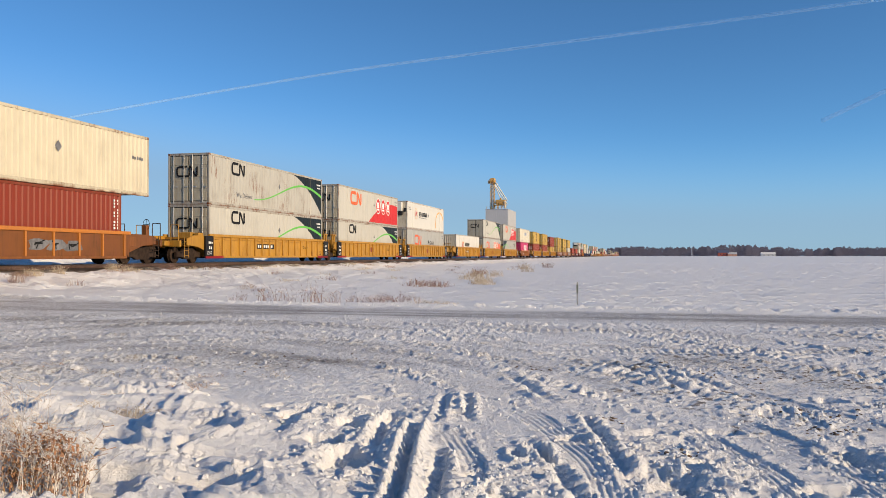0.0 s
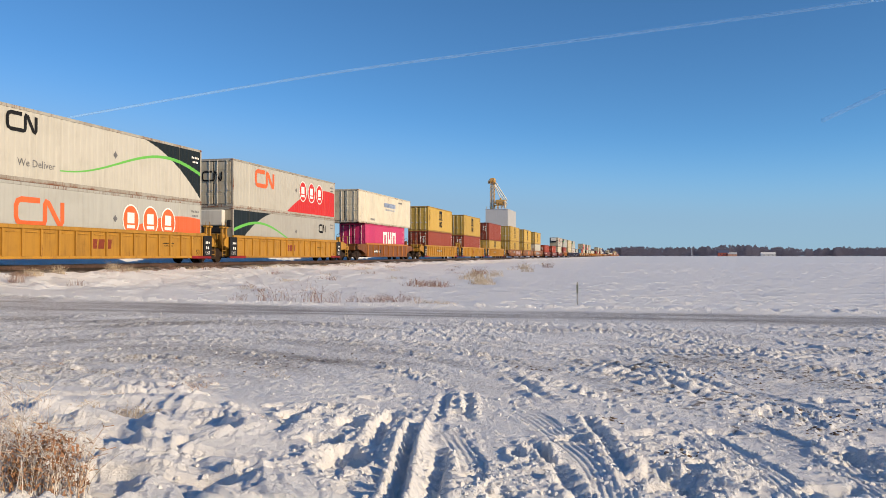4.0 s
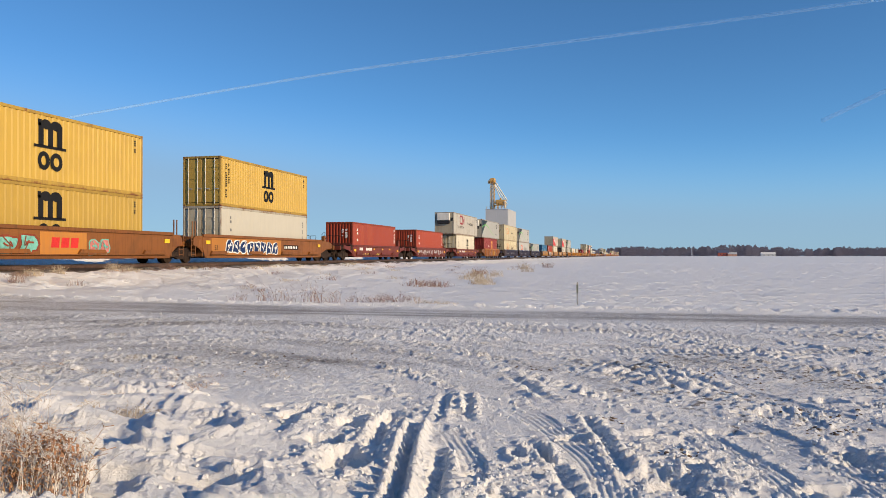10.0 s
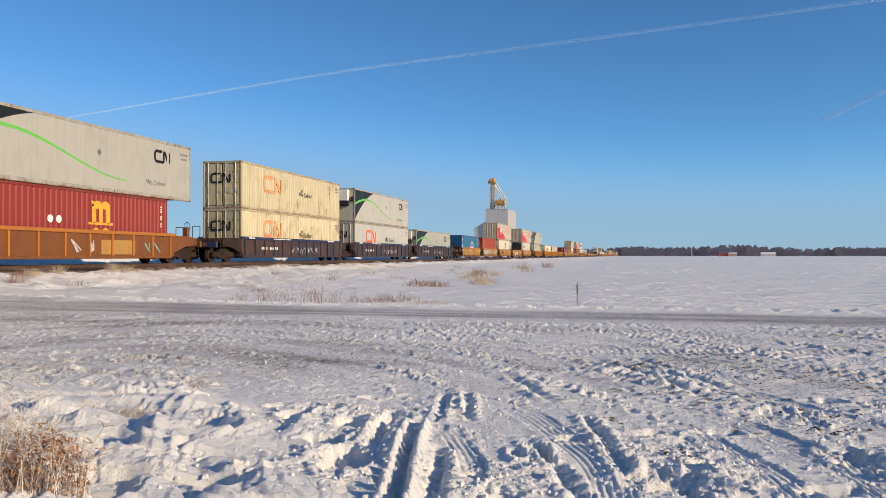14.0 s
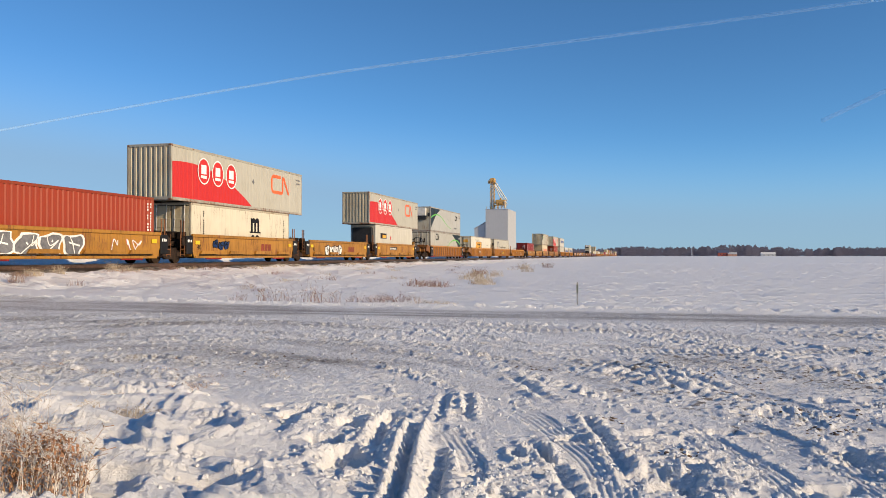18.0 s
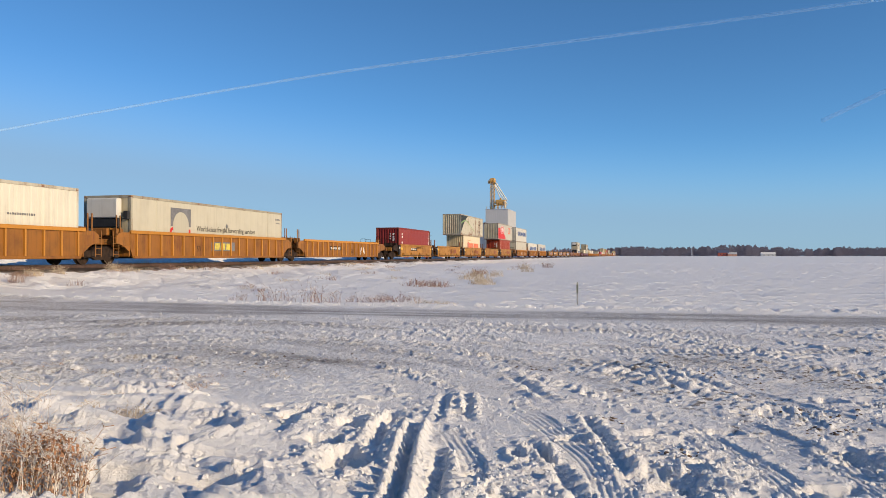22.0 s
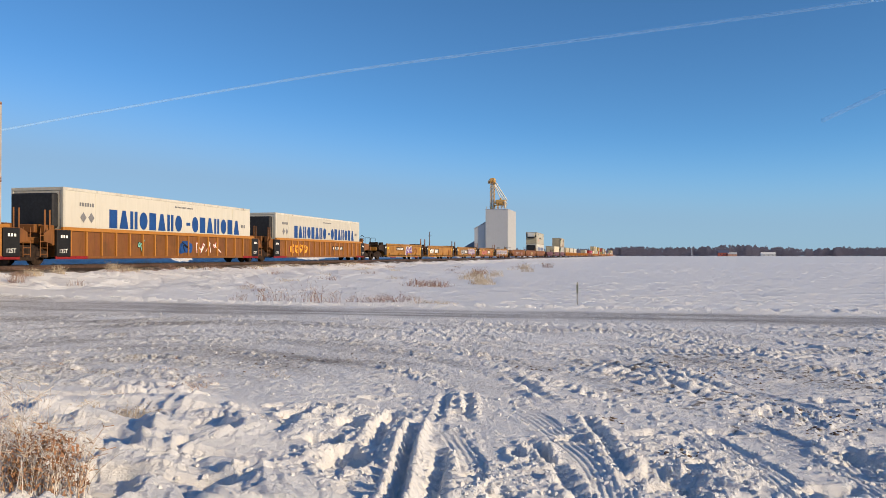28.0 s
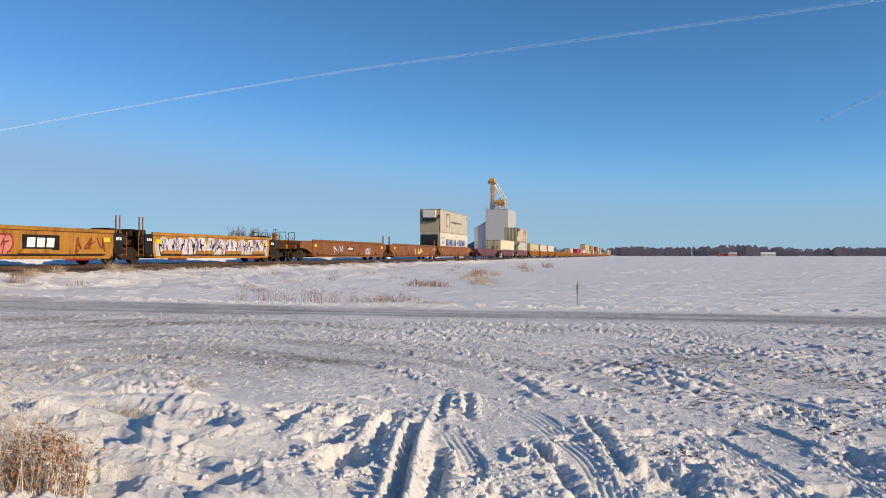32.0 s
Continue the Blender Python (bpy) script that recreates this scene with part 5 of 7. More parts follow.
def container(key, far=False):
    """Prototype of one container type. Returns its root; asked again, returns the same."""
    if (key, far) in PROTO:
        return PROTO[key, far]
    L, W, H = (12.192, 2.438, 2.896)
    cn_white = (0.54, 0.525, 0.465)
    box53 = key.startswith(("cn", "kley", "pro", "mo", "jb", "white53", "cream53"))
    if box53:
        L, W = 16.15, 2.59
    if key == "msc_low":
        H = 2.591
    spec = {
        # key: body colour, end kind, side style, label
        "cn_green": (cn_white, "door", "fine", "off-white container with a dark swept corner and a green curve"),
        "cn_green_dirty": (cn_white, "door", "fine", "grimy off-white container with a dark corner and rust streaks"),
        "cn_green_reefer": ((0.53, 0.525, 0.48), "reefer", "smooth", "off-white refrigerated container with a dark corner and green curve"),
        "cn_green_front": ((0.56, 0.53, 0.43), "front", "deep", "rust-streaked off-white container with a dark corner and a green curve"),
        "cn_red": (cn_white, "door", "fine", "off-white container with a red swept field and three round signs"),
        "cn_red_front": ((0.53, 0.51, 0.43), "front", "fine", "off-white container with a red swept field and three round signs"),
        "cn_deliver": ((0.50, 0.50, 0.47), "door", "smooth", "pale grey container with an orange emblem and a black slogan"),
        "cn_orange": ((0.50, 0.51, 0.48), "door", "smooth", "pale grey container with an orange emblem and an orange swept field"),
        "cn_intermodal": ((0.54, 0.51, 0.44), "reefer", "smooth", "grimy off-white refrigerated container with a dark red emblem"),
        "cn_cream": ((0.62, 0.55, 0.37), "door", "deep", "cream container with faded orange marks and rust streaks"),
        "cn_arch": ((0.53, 0.50, 0.40), "reefer", "smooth", "pale container with a dark arch emblem and a slogan"),
        "kleysen_reefer": ((0.66, 0.645, 0.59), "reefer", "smooth", "clean white refrigerated container with a golden arc"),
        "kleysen": ((0.62, 0.605, 0.55), "front", "smooth", "white container with a red round emblem"),
        "pro": ((0.63, 0.59, 0.48), "door", "deep", "dingy white container with faded blue marks"),
        "mo_reefer": ((0.65, 0.62, 0.54), "nose", "smooth", "white refrigerated container with a long row of blue blocks"),
        "mo": ((0.65, 0.62, 0.54), "door", "smooth", "white container with a long row of blue blocks"),
        "white53": ((0.63, 0.59, 0.49), "door", "smooth", "plain white long container"),
        "cream53": ((0.63, 0.57, 0.43), "door", "deep", "plain cream long container"),
        "jb": ((0.64, 0.61, 0.51), "door", "fine", "white container with a yellow sign in a black frame"),
        "msc": ((0.49, 0.32, 0.060), "door", "deep", "yellow corrugated container with a black emblem"),
        "msc_low": ((0.49, 0.32, 0.060), "door", "deep", "low yellow corrugated container with a black emblem"),
        "msc_white": ((0.63, 0.58, 0.45), "door", "smooth", "white refrigerated container with a black emblem and rust at the edges"),
        "msc_maroon": ((0.26, 0.030, 0.026), "front", "deep", "maroon corrugated container with a golden emblem"),
        "brown": ((0.28, 0.043, 0.017), "door", "deep", "brown-red corrugated container with small white marks"),
        "rust": ((0.36, 0.047, 0.015), "front", "deep", "rust-orange corrugated container with a white name column"),
        "maroon": ((0.27, 0.022, 0.020), "front", "deep", "maroon corrugated container with a white mark column"),
        "blue": ((0.012, 0.13, 0.28), "front", "deep", "bright blue corrugated container with a white globe emblem"),
        "pink": ((0.62, 0.035, 0.17), "door", "deep", "bright pink corrugated container with big white blocks"),
        "white40": ((0.60, 0.57, 0.48), "door", "smooth", "plain white refrigerated container"),
        "white40_label": ((0.65, 0.62, 0.52), "nose", "smooth", "white tank-box container with a small black and yellow sign"),
        "yang": ((0.65, 0.57, 0.41), "front", "deep", "cream corrugated container with big red blocks"),
        "green40": ((0.05, 0.09, 0.07), "front", "deep", "dark green corrugated steel container"),
        "grey40": ((0.34, 0.34, 0.33), "door", "deep", "plain grey corrugated container"),
        "red40": ((0.40, 0.04, 0.035), "door", "deep", "plain red corrugated container"),
    }[key]
    base, end, style, label = spec
    fade = 0.76 if key in ("cn_intermodal", "cn_green_reefer", "white40_label") else 0.92 if key in ("pro", "cream53", "kleysen", "kleysen_reefer", "jb", "msc_white", "yang") else 0.94 if key in ("msc", "msc_low") else 0.82
    base = tuple(c * fade for c in base)
    root = thing("container", label, "container", "containers on the train", at=pose(0, 0, -60))
    rust = {"cn_cream": 0.45, "cn_green_front": 0.6, "cn_green_dirty": 0.3, "msc_white": 0.15, "cn_intermodal": 0.15, "pro": 0.1}.get(key, 0.0)
    dirt = {"msc": 0.2, "brown": 0.12, "rust": 0.12, "maroon": 0.12, "msc_maroon": 0.12, "white40": 0.1, "kleysen_reefer": 0.1, "mo": 0.12, "mo_reefer": 0.12, "pink": 0.1, "blue": 0.12, "cn_intermodal": 0.45, "cn_green_dirty": 0.45, "cn_cream": 0.4}.get(key, 0.25)
    mat = paint("paint_" + key, base, 0.45, dirt, rust)
    side = mat
    if key.startswith("cn_green"):
        side = scheme("side_" + key, base, "green", L, key in ("cn_green_reefer", "cn_green_front"), accent=(0.12, 0.42, 0.07) if key != "cn_green_front" else (0.17, 0.28, 0.11), dirt=dirt, rust=rust)
    elif key.startswith("cn_red"):
        side = scheme("side_" + key, base, "red", L, key == "cn_red_front", accent=(0.50, 0.025, 0.020), dirt=dirt)
    elif key == "cn_orange":
        side = scheme("side_" + key, base, "red", L, False, accent=(0.70, 0.12, 0.04), dirt=dirt)
    frame_mat = paint("frame_" + key, tuple(c * 0.80 for c in base), 0.6, 0.75, 0.35, (0.14, 0.08, 0.045))
    if key in ("mo_reefer", "white40_label"):
        frame_mat = paint("frame_white_" + key, (0.55, 0.53, 0.47), 0.5, 0.4, 0.1)
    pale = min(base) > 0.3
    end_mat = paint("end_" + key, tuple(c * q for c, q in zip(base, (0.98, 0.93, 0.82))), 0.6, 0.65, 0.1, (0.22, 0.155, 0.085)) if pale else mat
    container_base(root, L, W, H, mat, side, frame_mat, end_mat, end, style, far)
    X = W / 2 - 0.006     # plane of the marks, a hair proud of the folds

    def mark(d, m, name="marking", lab=""):
        ob = part(name, d, m, root, lab, at=pose(X, 0, 0))
        if name == "marking":
            ob["kind"] = "stuff"

    def at(a):
        return -L / 2 + a * L
    if key in ("msc", "msc_low"):
        mark(arch_logo(Decal(), at(0.44), 0.62, 1.42), BLACK, "emblem", "black emblem")
        mark(Decal().column(at(0.045), 2.5, 16, 0.16, 0.125, 3).column(at(0.075), 2.55, 12, 0.10, 0.1, 4).column(at(0.945), 2.6, 7, 0.12, 0.1, 5), BLACK)
    elif key in ("msc_white",):
        mark(arch_logo(Decal(), at(0.55), 0.75, 1.15), BLACK, "emblem", "black emblem")
        mark(Decal().column(at(0.10), 2.5, 14, 0.12, 0.12, 3).column(at(0.93), 2.4, 9, 0.12, 0.14, 5), BLACK)
    elif key == "msc_maroon":
        mark(arch_logo(Decal(), at(0.53), 0.62, 1.3), GOLD, "emblem", "golden emblem")
        mark(Decal().column(at(0.06), 2.4, 14, 0.10, 0.12, 3).column(at(0.95), 2.5, 10, 0.12, 0.12, 5), CREAM)
        mark(Decal().disc(at(0.33), 1.55, 0.16).disc(at(0.37), 1.55, 0.16), WHITE)
    elif key in ("brown", "rust", "maroon", "red40", "grey40", "green40"):
        mark(Decal().column(at(0.955), 2.6, 10, 0.12, 0.14, 7).column(at(0.975), 2.6, 10, 0.08, 0.14, 8), WHITE)
        if key in ("rust", "maroon"):
            mark(Decal().column(at(0.085), 2.35, 7, 0.30, 0.29, 9), WHITE, "name_column", "column of white blocks")
        if not far:
            part("end_stencil", Decal().column(0.25, 2.3, 5, 0.16, 0.13, 3).column(0.55, 2.3, 9, 0.22, 0.09, 6), WHITE, root, at=pose(0, -L / 2 - 0.02, 0, 0, 0, -90))["kind"] = "stuff"
    elif key == "blue":
        d = Decal().word(at(0.48), 0.95, 0.42, 5, 0.50, 0.85, 4).word(at(0.49), 0.62, 0.24, 8, 0.29, 0.7, 5)
        d.stroke([(at(0.50) + 1.1 + 1.0 * math.cos(t), 1.45 + 0.62 * math.sin(t)) for t in [math.pi * k / 12 for k in range(13)]], 0.10)
        d.stroke([(at(0.50) + 1.1 + 0.5 * math.cos(t), 1.45 + 0.62 * math.sin(t)) for t in [math.pi * k / 12 for k in range(13)]], 0.07)
        mark(d, WHITE, "emblem", "white globe emblem")
        mark(Decal().column(at(0.03), 2.5, 10, 0.28, 0.2, 3).column(at(0.94), 2.5, 12, 0.12, 0.14, 8), WHITE)
    elif key == "pink":
        d = Decal()
        y = at(0.42)
        for k in range(3):
            yy = y + k * 1.42
            d.plate(yy, 0.50, yy + 0.36, 2.30).plate(yy + 0.80, 0.50, yy + 1.16, 2.30)
            d.plate(yy + 0.36, 0.50 if k != 1 else 1.2, yy + 0.80, 0.80 if k != 1 else 1.6)
            if k != 1:
                d.plate(yy + 0.36, 2.0, yy + 0.80, 2.30)
        mark(d, WHITE, "emblem", "big white block emblem")
        mark(Decal().column(at(0.955), 2.5, 9, 0.14, 0.16, 8), WHITE)
    elif key == "yang":
        mark(Decal().word(at(0.33), 1.12, 0.72, 4, 0.80, 0.78, 5).word(at(0.63), 1.12, 0.72, 4, 0.84, 0.78, 6), ORANGE, "name_row", "row of red blocks")
        mark(Decal().plate(at(0.235), 1.08, at(0.295), 2.0), RED, "emblem")
        mark(Decal().slant(at(0.24), 1.14, at(0.262), 1.8, 0.16), NAVY, "emblem")
        mark(Decal().word(at(0.24), 2.2, 0.10, 18, 0.13, 0.7, 8), FADED)
    elif key == "white40":
        mark(Decal().column(at(0.09), 2.35, 6, 0.15, 0.24, 9).column(at(0.93), 2.4, 9, 0.12, 0.14, 5), GREY)
    elif key == "white40_label":
        mark(Decal().plate(at(0.12), 1.65, at(0.27), 2.15), BLACK, "sign")
        part("sign_face", Decal().plate(at(0.17), 1.72, at(0.262), 2.0), GOLD, root, at=pose(X + 0.004, 0, 0))
        mark(Decal().disc(at(0.38), 1.75, 0.14, 0.2), RED)
    elif key == "jb":
        mark(Decal().plate(at(0.235), 0.85, at(0.505), 2.15), BLACK, "sign_frame")
        part("sign_face", Decal().plate(at(0.243), 0.93, at(0.497), 2.07), GOLD, root, "yellow sign panel", at=pose(X + 0.004, 0, 0))
        part("sign_lettering", Decal().word(at(0.30), 1.58, 0.30, 9, 0.26, 0.7, 3).word(at(0.36), 1.08, 0.34, 5, 0.28, 0.7, 4), BLACK, root, at=pose(X + 0.008, 0, 0))["kind"] = "stuff"
        mark(Decal().word(at(0.2), 2.35, 0.09, 24, 0.12, 0.7, 8).word(at(0.76), 1.6, 0.09, 12, 0.12, 0.7, 9), GREY)
        part("end_sign", Decal().plate(0.15, 2.0, 0.85, 2.4), GOLD, root, "small yellow sign on the doors", at=pose(0, -L / 2 - 0.035, 0, 0, 0, -90))
    elif key.startswith("mo"):
        d = Decal()
        for y, n in ((at(0.18), 8), (at(0.60), 7)):
            for i in range(n):
                a0, kind = y + 0.745 * i, (i + n) % 4
                d = Decal()
                if kind == 0:
                    d.plate(a0, 1.28, a0 + 0.56, 2.12)
                elif kind == 1:
                    d.prism([(a0 - 0.02, 1.28), (a0 + 0.62, 1.28), (a0 + 0.42, 2.12), (a0 + 0.18, 2.12)], -0.0015, 0.0015)
                elif kind == 2:
                    d.plate(a0 + 0.02, 1.28, a0 + 0.24, 2.12).plate(a0 + 0.34, 1.28, a0 + 0.56, 2.12)
                else:
                    d.disc(a0 + 0.29, 1.70, 0.31, 0.42)
                mark(d, BLUE, "name_block")
        d = Decal().plate(at(0.565), 1.62, at(0.588), 1.78)
        mark(d, BLUE, "name_block")
        for k in range(2):
            mark(Decal().prism([(at(0.075) + k * 0.5, 1.45), (at(0.075) + k * 0.5 + 0.2, 1.68), (at(0.075) + k * 0.5, 1.9), (at(0.075) + k * 0.5 - 0.2, 1.68)], -0.0015, 0.0015), GREY)
        mark(Decal().word(at(0.06), 2.15, 0.16, 6, 0.16, 0.7, 3).word(at(0.93), 1.7, 0.2, 3, 0.18, 0.7, 4).word(at(0.5), 2.5, 0.08, 14, 0.12, 0.7, 6), GREY)
    elif key == "kleysen_reefer":
        mark(Decal().word(at(0.295), 1.50, 0.46, 7, 0.50, 0.72, 3), BLACK, "name_row", "row of dark blocks")
        mark(Decal().word(at(0.295), 1.28, 0.10, 20, 0.17, 0.7, 4).prism([(at(0.535), 1.5), (at(0.535) + 0.22, 1.75), (at(0.535), 2.0), (at(0.535) - 0.22, 1.75)], -0.0015, 0.0015).word(at(0.035), 2.2, 0.13, 4, 0.17, 0.7, 8).word(at(0.035), 2.0, 0.13, 6, 0.17, 0.7, 9), GREY)
        mark(Decal().ring(at(0.215), 1.72, 0.52, 0.05, 0.60), GOLD, "emblem_ring", "golden ring")
        mark(Decal().slant(at(0.198), 1.45, at(0.208), 2.05, 0.12).slant(at(0.218), 1.72, at(0.232), 2.05, 0.22).slant(at(0.232), 1.42, at(0.246), 1.75, -0.2), RED, "emblem", "red slanted emblem")
        mark(Decal().plate(at(0.125), 2.78, at(0.138), 2.9).plate(at(0.862), 2.78, at(0.875), 2.9), RED, "corner_mark")
        mark(Decal().stroke([(at(0.75) + 3.9 * (1 - math.cos(t)) * 0.5, 0.45 + 1.9 * math.sin(t) ** 0.7) for t in [math.pi * k / 28 for k in range(0, 25)]], 0.15), GOLD, "arc", "golden arc")
    elif key == "kleysen":
        mark(Decal().word(at(0.36), 1.35, 0.50, 7, 0.44, 0.75, 3).word(at(0.42), 1.05, 0.16, 5, 0.17, 0.7, 4), BLACK, "name_row", "row of dark blocks")
        mark(Decal().ring(at(0.27), 1.5, 0.52, 0.08), GOLD, "emblem_ring", "golden ring")
        mark(Decal().slant(at(0.247), 1.15, at(0.262), 1.9, 0.12).prism([(at(0.265), 1.5), (at(0.30), 1.95), (at(0.282), 1.95), (at(0.258), 1.55)], -0.0015, 0.0015).prism([(at(0.266), 1.52), (at(0.285), 1.12), (at(0.302), 1.12), (at(0.275), 1.56)], -0.0015, 0.0015), RED, "emblem", "red slanted emblem")
    elif key == "pro":
        mark(Decal().word(at(0.45), 1.75, 0.42, 12, 0.30, 0.75, 3).word(at(0.46), 1.45, 0.16, 16, 0.2, 0.6, 4), plain("decal_pale_blue", (0.30, 0.38, 0.55), 0.6, var=0.3))
        mark(Decal().word(at(0.20), 0.35, 0.18, 8, 0.16, 0.7, 5).word(at(0.72), 2.35, 0.16, 7, 0.2, 0.7, 6), GREY)
    elif key in ("white53", "cream53"):
        mark(Decal().word(at(0.92), 1.7, 0.16, 5, 0.18, 0.7, 6).prism([(at(0.62), 1.4), (at(0.62) + 0.2, 1.65), (at(0.62), 1.9), (at(0.62) - 0.2, 1.65)], -0.0015, 0.0015), GREY)
    if key.startswith("cn"):
        flip = key in ("cn_green_reefer", "cn_green_front", "cn_red_front")
        if key in ("cn_green", "cn_green_dirty"):
            mark(worm_logo(Decal(), at(0.155), 1.9, 1.6, 0.78, 0.15), BLACK, "emblem", "black emblem")
            text_part(root, "We Deliver", 0.42, GREY, X, at(0.19), 0.62)
        elif key in ("cn_green_reefer", "cn_green_front"):
            mark(worm_logo(Decal(), at(0.80), 1.75, 1.35, 0.66, 0.14), BLACK, "emblem", "black emblem")
            text_part(root, "We Deliver", 0.34, GREY, X, at(0.76), 0.62)
        elif key == "cn_red":
            mark(worm_logo(Decal(), at(0.17), 1.45, 2.7, 1.15, 0.26), ORANGE, "emblem", "orange emblem")
        elif key == "cn_red_front":
            mark(worm_logo(Decal(), at(0.70), 1.22, 2.9, 1.25, 0.21), ORANGE, "emblem", "orange emblem")
        elif key in ("cn_deliver", "cn_orange", "cn_cream"):
            m = ORANGE if key != "cn_cream" else FADED
            mark(worm_logo(Decal(), at(0.18), 1.18, 2.7, 1.15, 0.22), m, "emblem", "orange emblem")
            if key != "cn_orange":
                text_part(root, "We Deliver!", 0.60 if key == "cn_deliver" else 0.46, BLACK, X, at(0.52), 1.32)
        elif key == "cn_intermodal":
            mark(worm_logo(Decal(), at(0.24), 1.42, 2.9, 1.25, 0.24), plain("decal_wine", (0.30, 0.03, 0.04), 0.5), "emblem", "dark red emblem")
            text_part(root, "I N T E R M O D A L", 0.42, BLACK, X, at(0.18), 0.92)
            text_part(root, "We Deliver!", 0.62, BLACK, X, at(0.60), 1.45)
            mark(Decal().plate(-L / 2 + 0.1, 2.80, at(0.25), 2.89).plate(at(0.85), 2.80, at(0.995), 2.89), plain("rail_red", (0.5, 0.02, 0.05), 0.5), "red_rail_mark")
        elif key == "cn_arch":
            d = Decal().plate(at(0.20), 1.55, at(0.315), 2.50)
            mark(d, GREY, "emblem", "dark arch emblem")
            part("emblem_arch", Decal().disc(at(0.2575), 1.55, 0.74, 0.76), mat, root, at=pose(X + 0.005, 0, 0))
            mark(worm_logo(Decal(), at(0.195), 0.75, 1.9, 0.75, 0.16), RED, "emblem", "red emblem")
            text_part(root, "World-class freight forwarding services", 0.42, BLACK, X, at(0.35), 1.36)
        if key.startswith("cn_red") or key == "cn_orange":
            acc = RED if key != "cn_orange" else ORANGE
            for k, a in enumerate((0.62, 0.714, 0.806)):
                a = 1 - a if flip else a
                zc = 1.72 if not flip else 1.78
                part("sign", Decal().disc(at(a), zc, 0.60, 0.70), acc, root, "round red sign", at=pose(X, 0, 0))
                part("sign_ring", Decal().ring(at(a), zc, 0.60, 0.07, 0.70), WHITE, root, at=pose(X + 0.006, 0, 0))
                part("sign_symbol", Decal().plate(at(a) - 0.26, zc - 0.16, at(a) + 0.26, zc + 0.34).plate(at(a) - 0.30, zc - 0.40, at(a) + 0.30, zc - 0.24), WHITE, root, at=pose(X + 0.005, 0, 0))
        if not far:
            mark(Decal().word(at(0.94), 2.35, 0.12, 5, 0.15, 0.7, 6).word(at(0.945), 2.12, 0.10, 4, 0.15, 0.7, 7), GREY if "green" not in key or flip else WHITE)
            mark(Decal().prism([(at(0.55), 1.55), (at(0.55) + 0.15, 1.72), (at(0.55), 1.9), (at(0.55) - 0.15, 1.72)], -0.0015, 0.0015), GREY)
            if end == "door":
                part("end_emblem", worm_logo(Decal(), -0.75, 1.55, 1.35, 0.62, 0.10), BLACK, root, at=pose(0, -L / 2 - 0.03, 0, 0, 0, -90))
    PROTO[key, far] = root
    return root


# ---------- train: well cars ----------
def make_truck(mat, far):
    """Two-axle truck, centre at its pivot, z = 0 on the rail head. Returns the pieces as meshes."""
    r = 0.42
    wheel = Shape()
    n = 14 if far else 24
    wheel.rod((-0.065, 0, 0), (0.065, 0, 0), r, n)
    wheel.rod((-0.10, 0, 0), (-0.065, 0, 0), r + 0.028, n)
    wheel.rod((0.065, 0, 0), (0.10, 0, 0), 0.13, 10)
    frame_s = Shape().prism([(-1.15, 0.30), (-0.72, 0.34), (-0.42, 0.20), (0.42, 0.20), (0.72, 0.34), (1.15, 0.30), (1.15, 0.58), (0.62, 0.64), (0.42, 0.80), (-0.42, 0.80), (-0.62, 0.64), (-1.15, 0.58)], -0.08, 0.08)
    return wheel, frame_s


CARS = {}
KINDS = {
    # length of the well, joint half, coupler half, side colours, style
    "new53": dict(L=16.6, J=9.79, C=11.7, side=(0.42, 0.215, 0.028), rib=True, ribs=17, top=1.50, label="yellow ribbed well car with black end panels"),
    "old40": dict(L=12.9, J=9.8, C=9.8, side=(0.19, 0.068, 0.018), rib=True, ribs=9, top=1.42, chord=(0.42, 0.15, 0.025), label="weathered brown ribbed well car with an orange top rail"),
    "smooth53": dict(L=16.6, J=9.77, C=11.8, side=(0.21, 0.076, 0.017), rib=False, ribs=0, top=1.48, label="brown plain-sided well car covered in graffiti"),
    "gtw40": dict(L=13.2, J=9.95, C=9.95, side=(0.15, 0.026, 0.018), rib=False, ribs=0, top=1.20, label="dark red plain-sided well car with yellow reflectors"),
    "blue53": dict(L=16.6, J=9.75, C=11.7, side=(0.045, 0.032, 0.034), rib=True, ribs=13, top=1.45, chord=(0.018, 0.030, 0.085), label="dark well car with a navy blue top rail"),
    "smooth40": dict(L=12.6, J=7.72, C=9.8, side=(0.37, 0.175, 0.026), rib=False, ribs=0, top=1.45, label="yellow plain-sided well car with black end boxes"),
    "rib53": dict(L=16.6, J=9.85, C=11.7, side=(0.22, 0.085, 0.020), rib=True, ribs=17, top=1.48, chord=(0.40, 0.165, 0.025), label="orange-brown ribbed well car"),
    "ribbed53": dict(L=16.6, J=9.85, C=11.7, side=(0.28, 0.115, 0.022), rib=True, ribs=17, top=1.48, chord=(0.46, 0.20, 0.028), label="orange ribbed well car with a bright top rail"),
    "maroon40": dict(L=12.9, J=9.8, C=9.8, side=(0.13, 0.045, 0.06), rib=False, ribs=0, top=1.4, label="dull maroon plain-sided well car"),
}


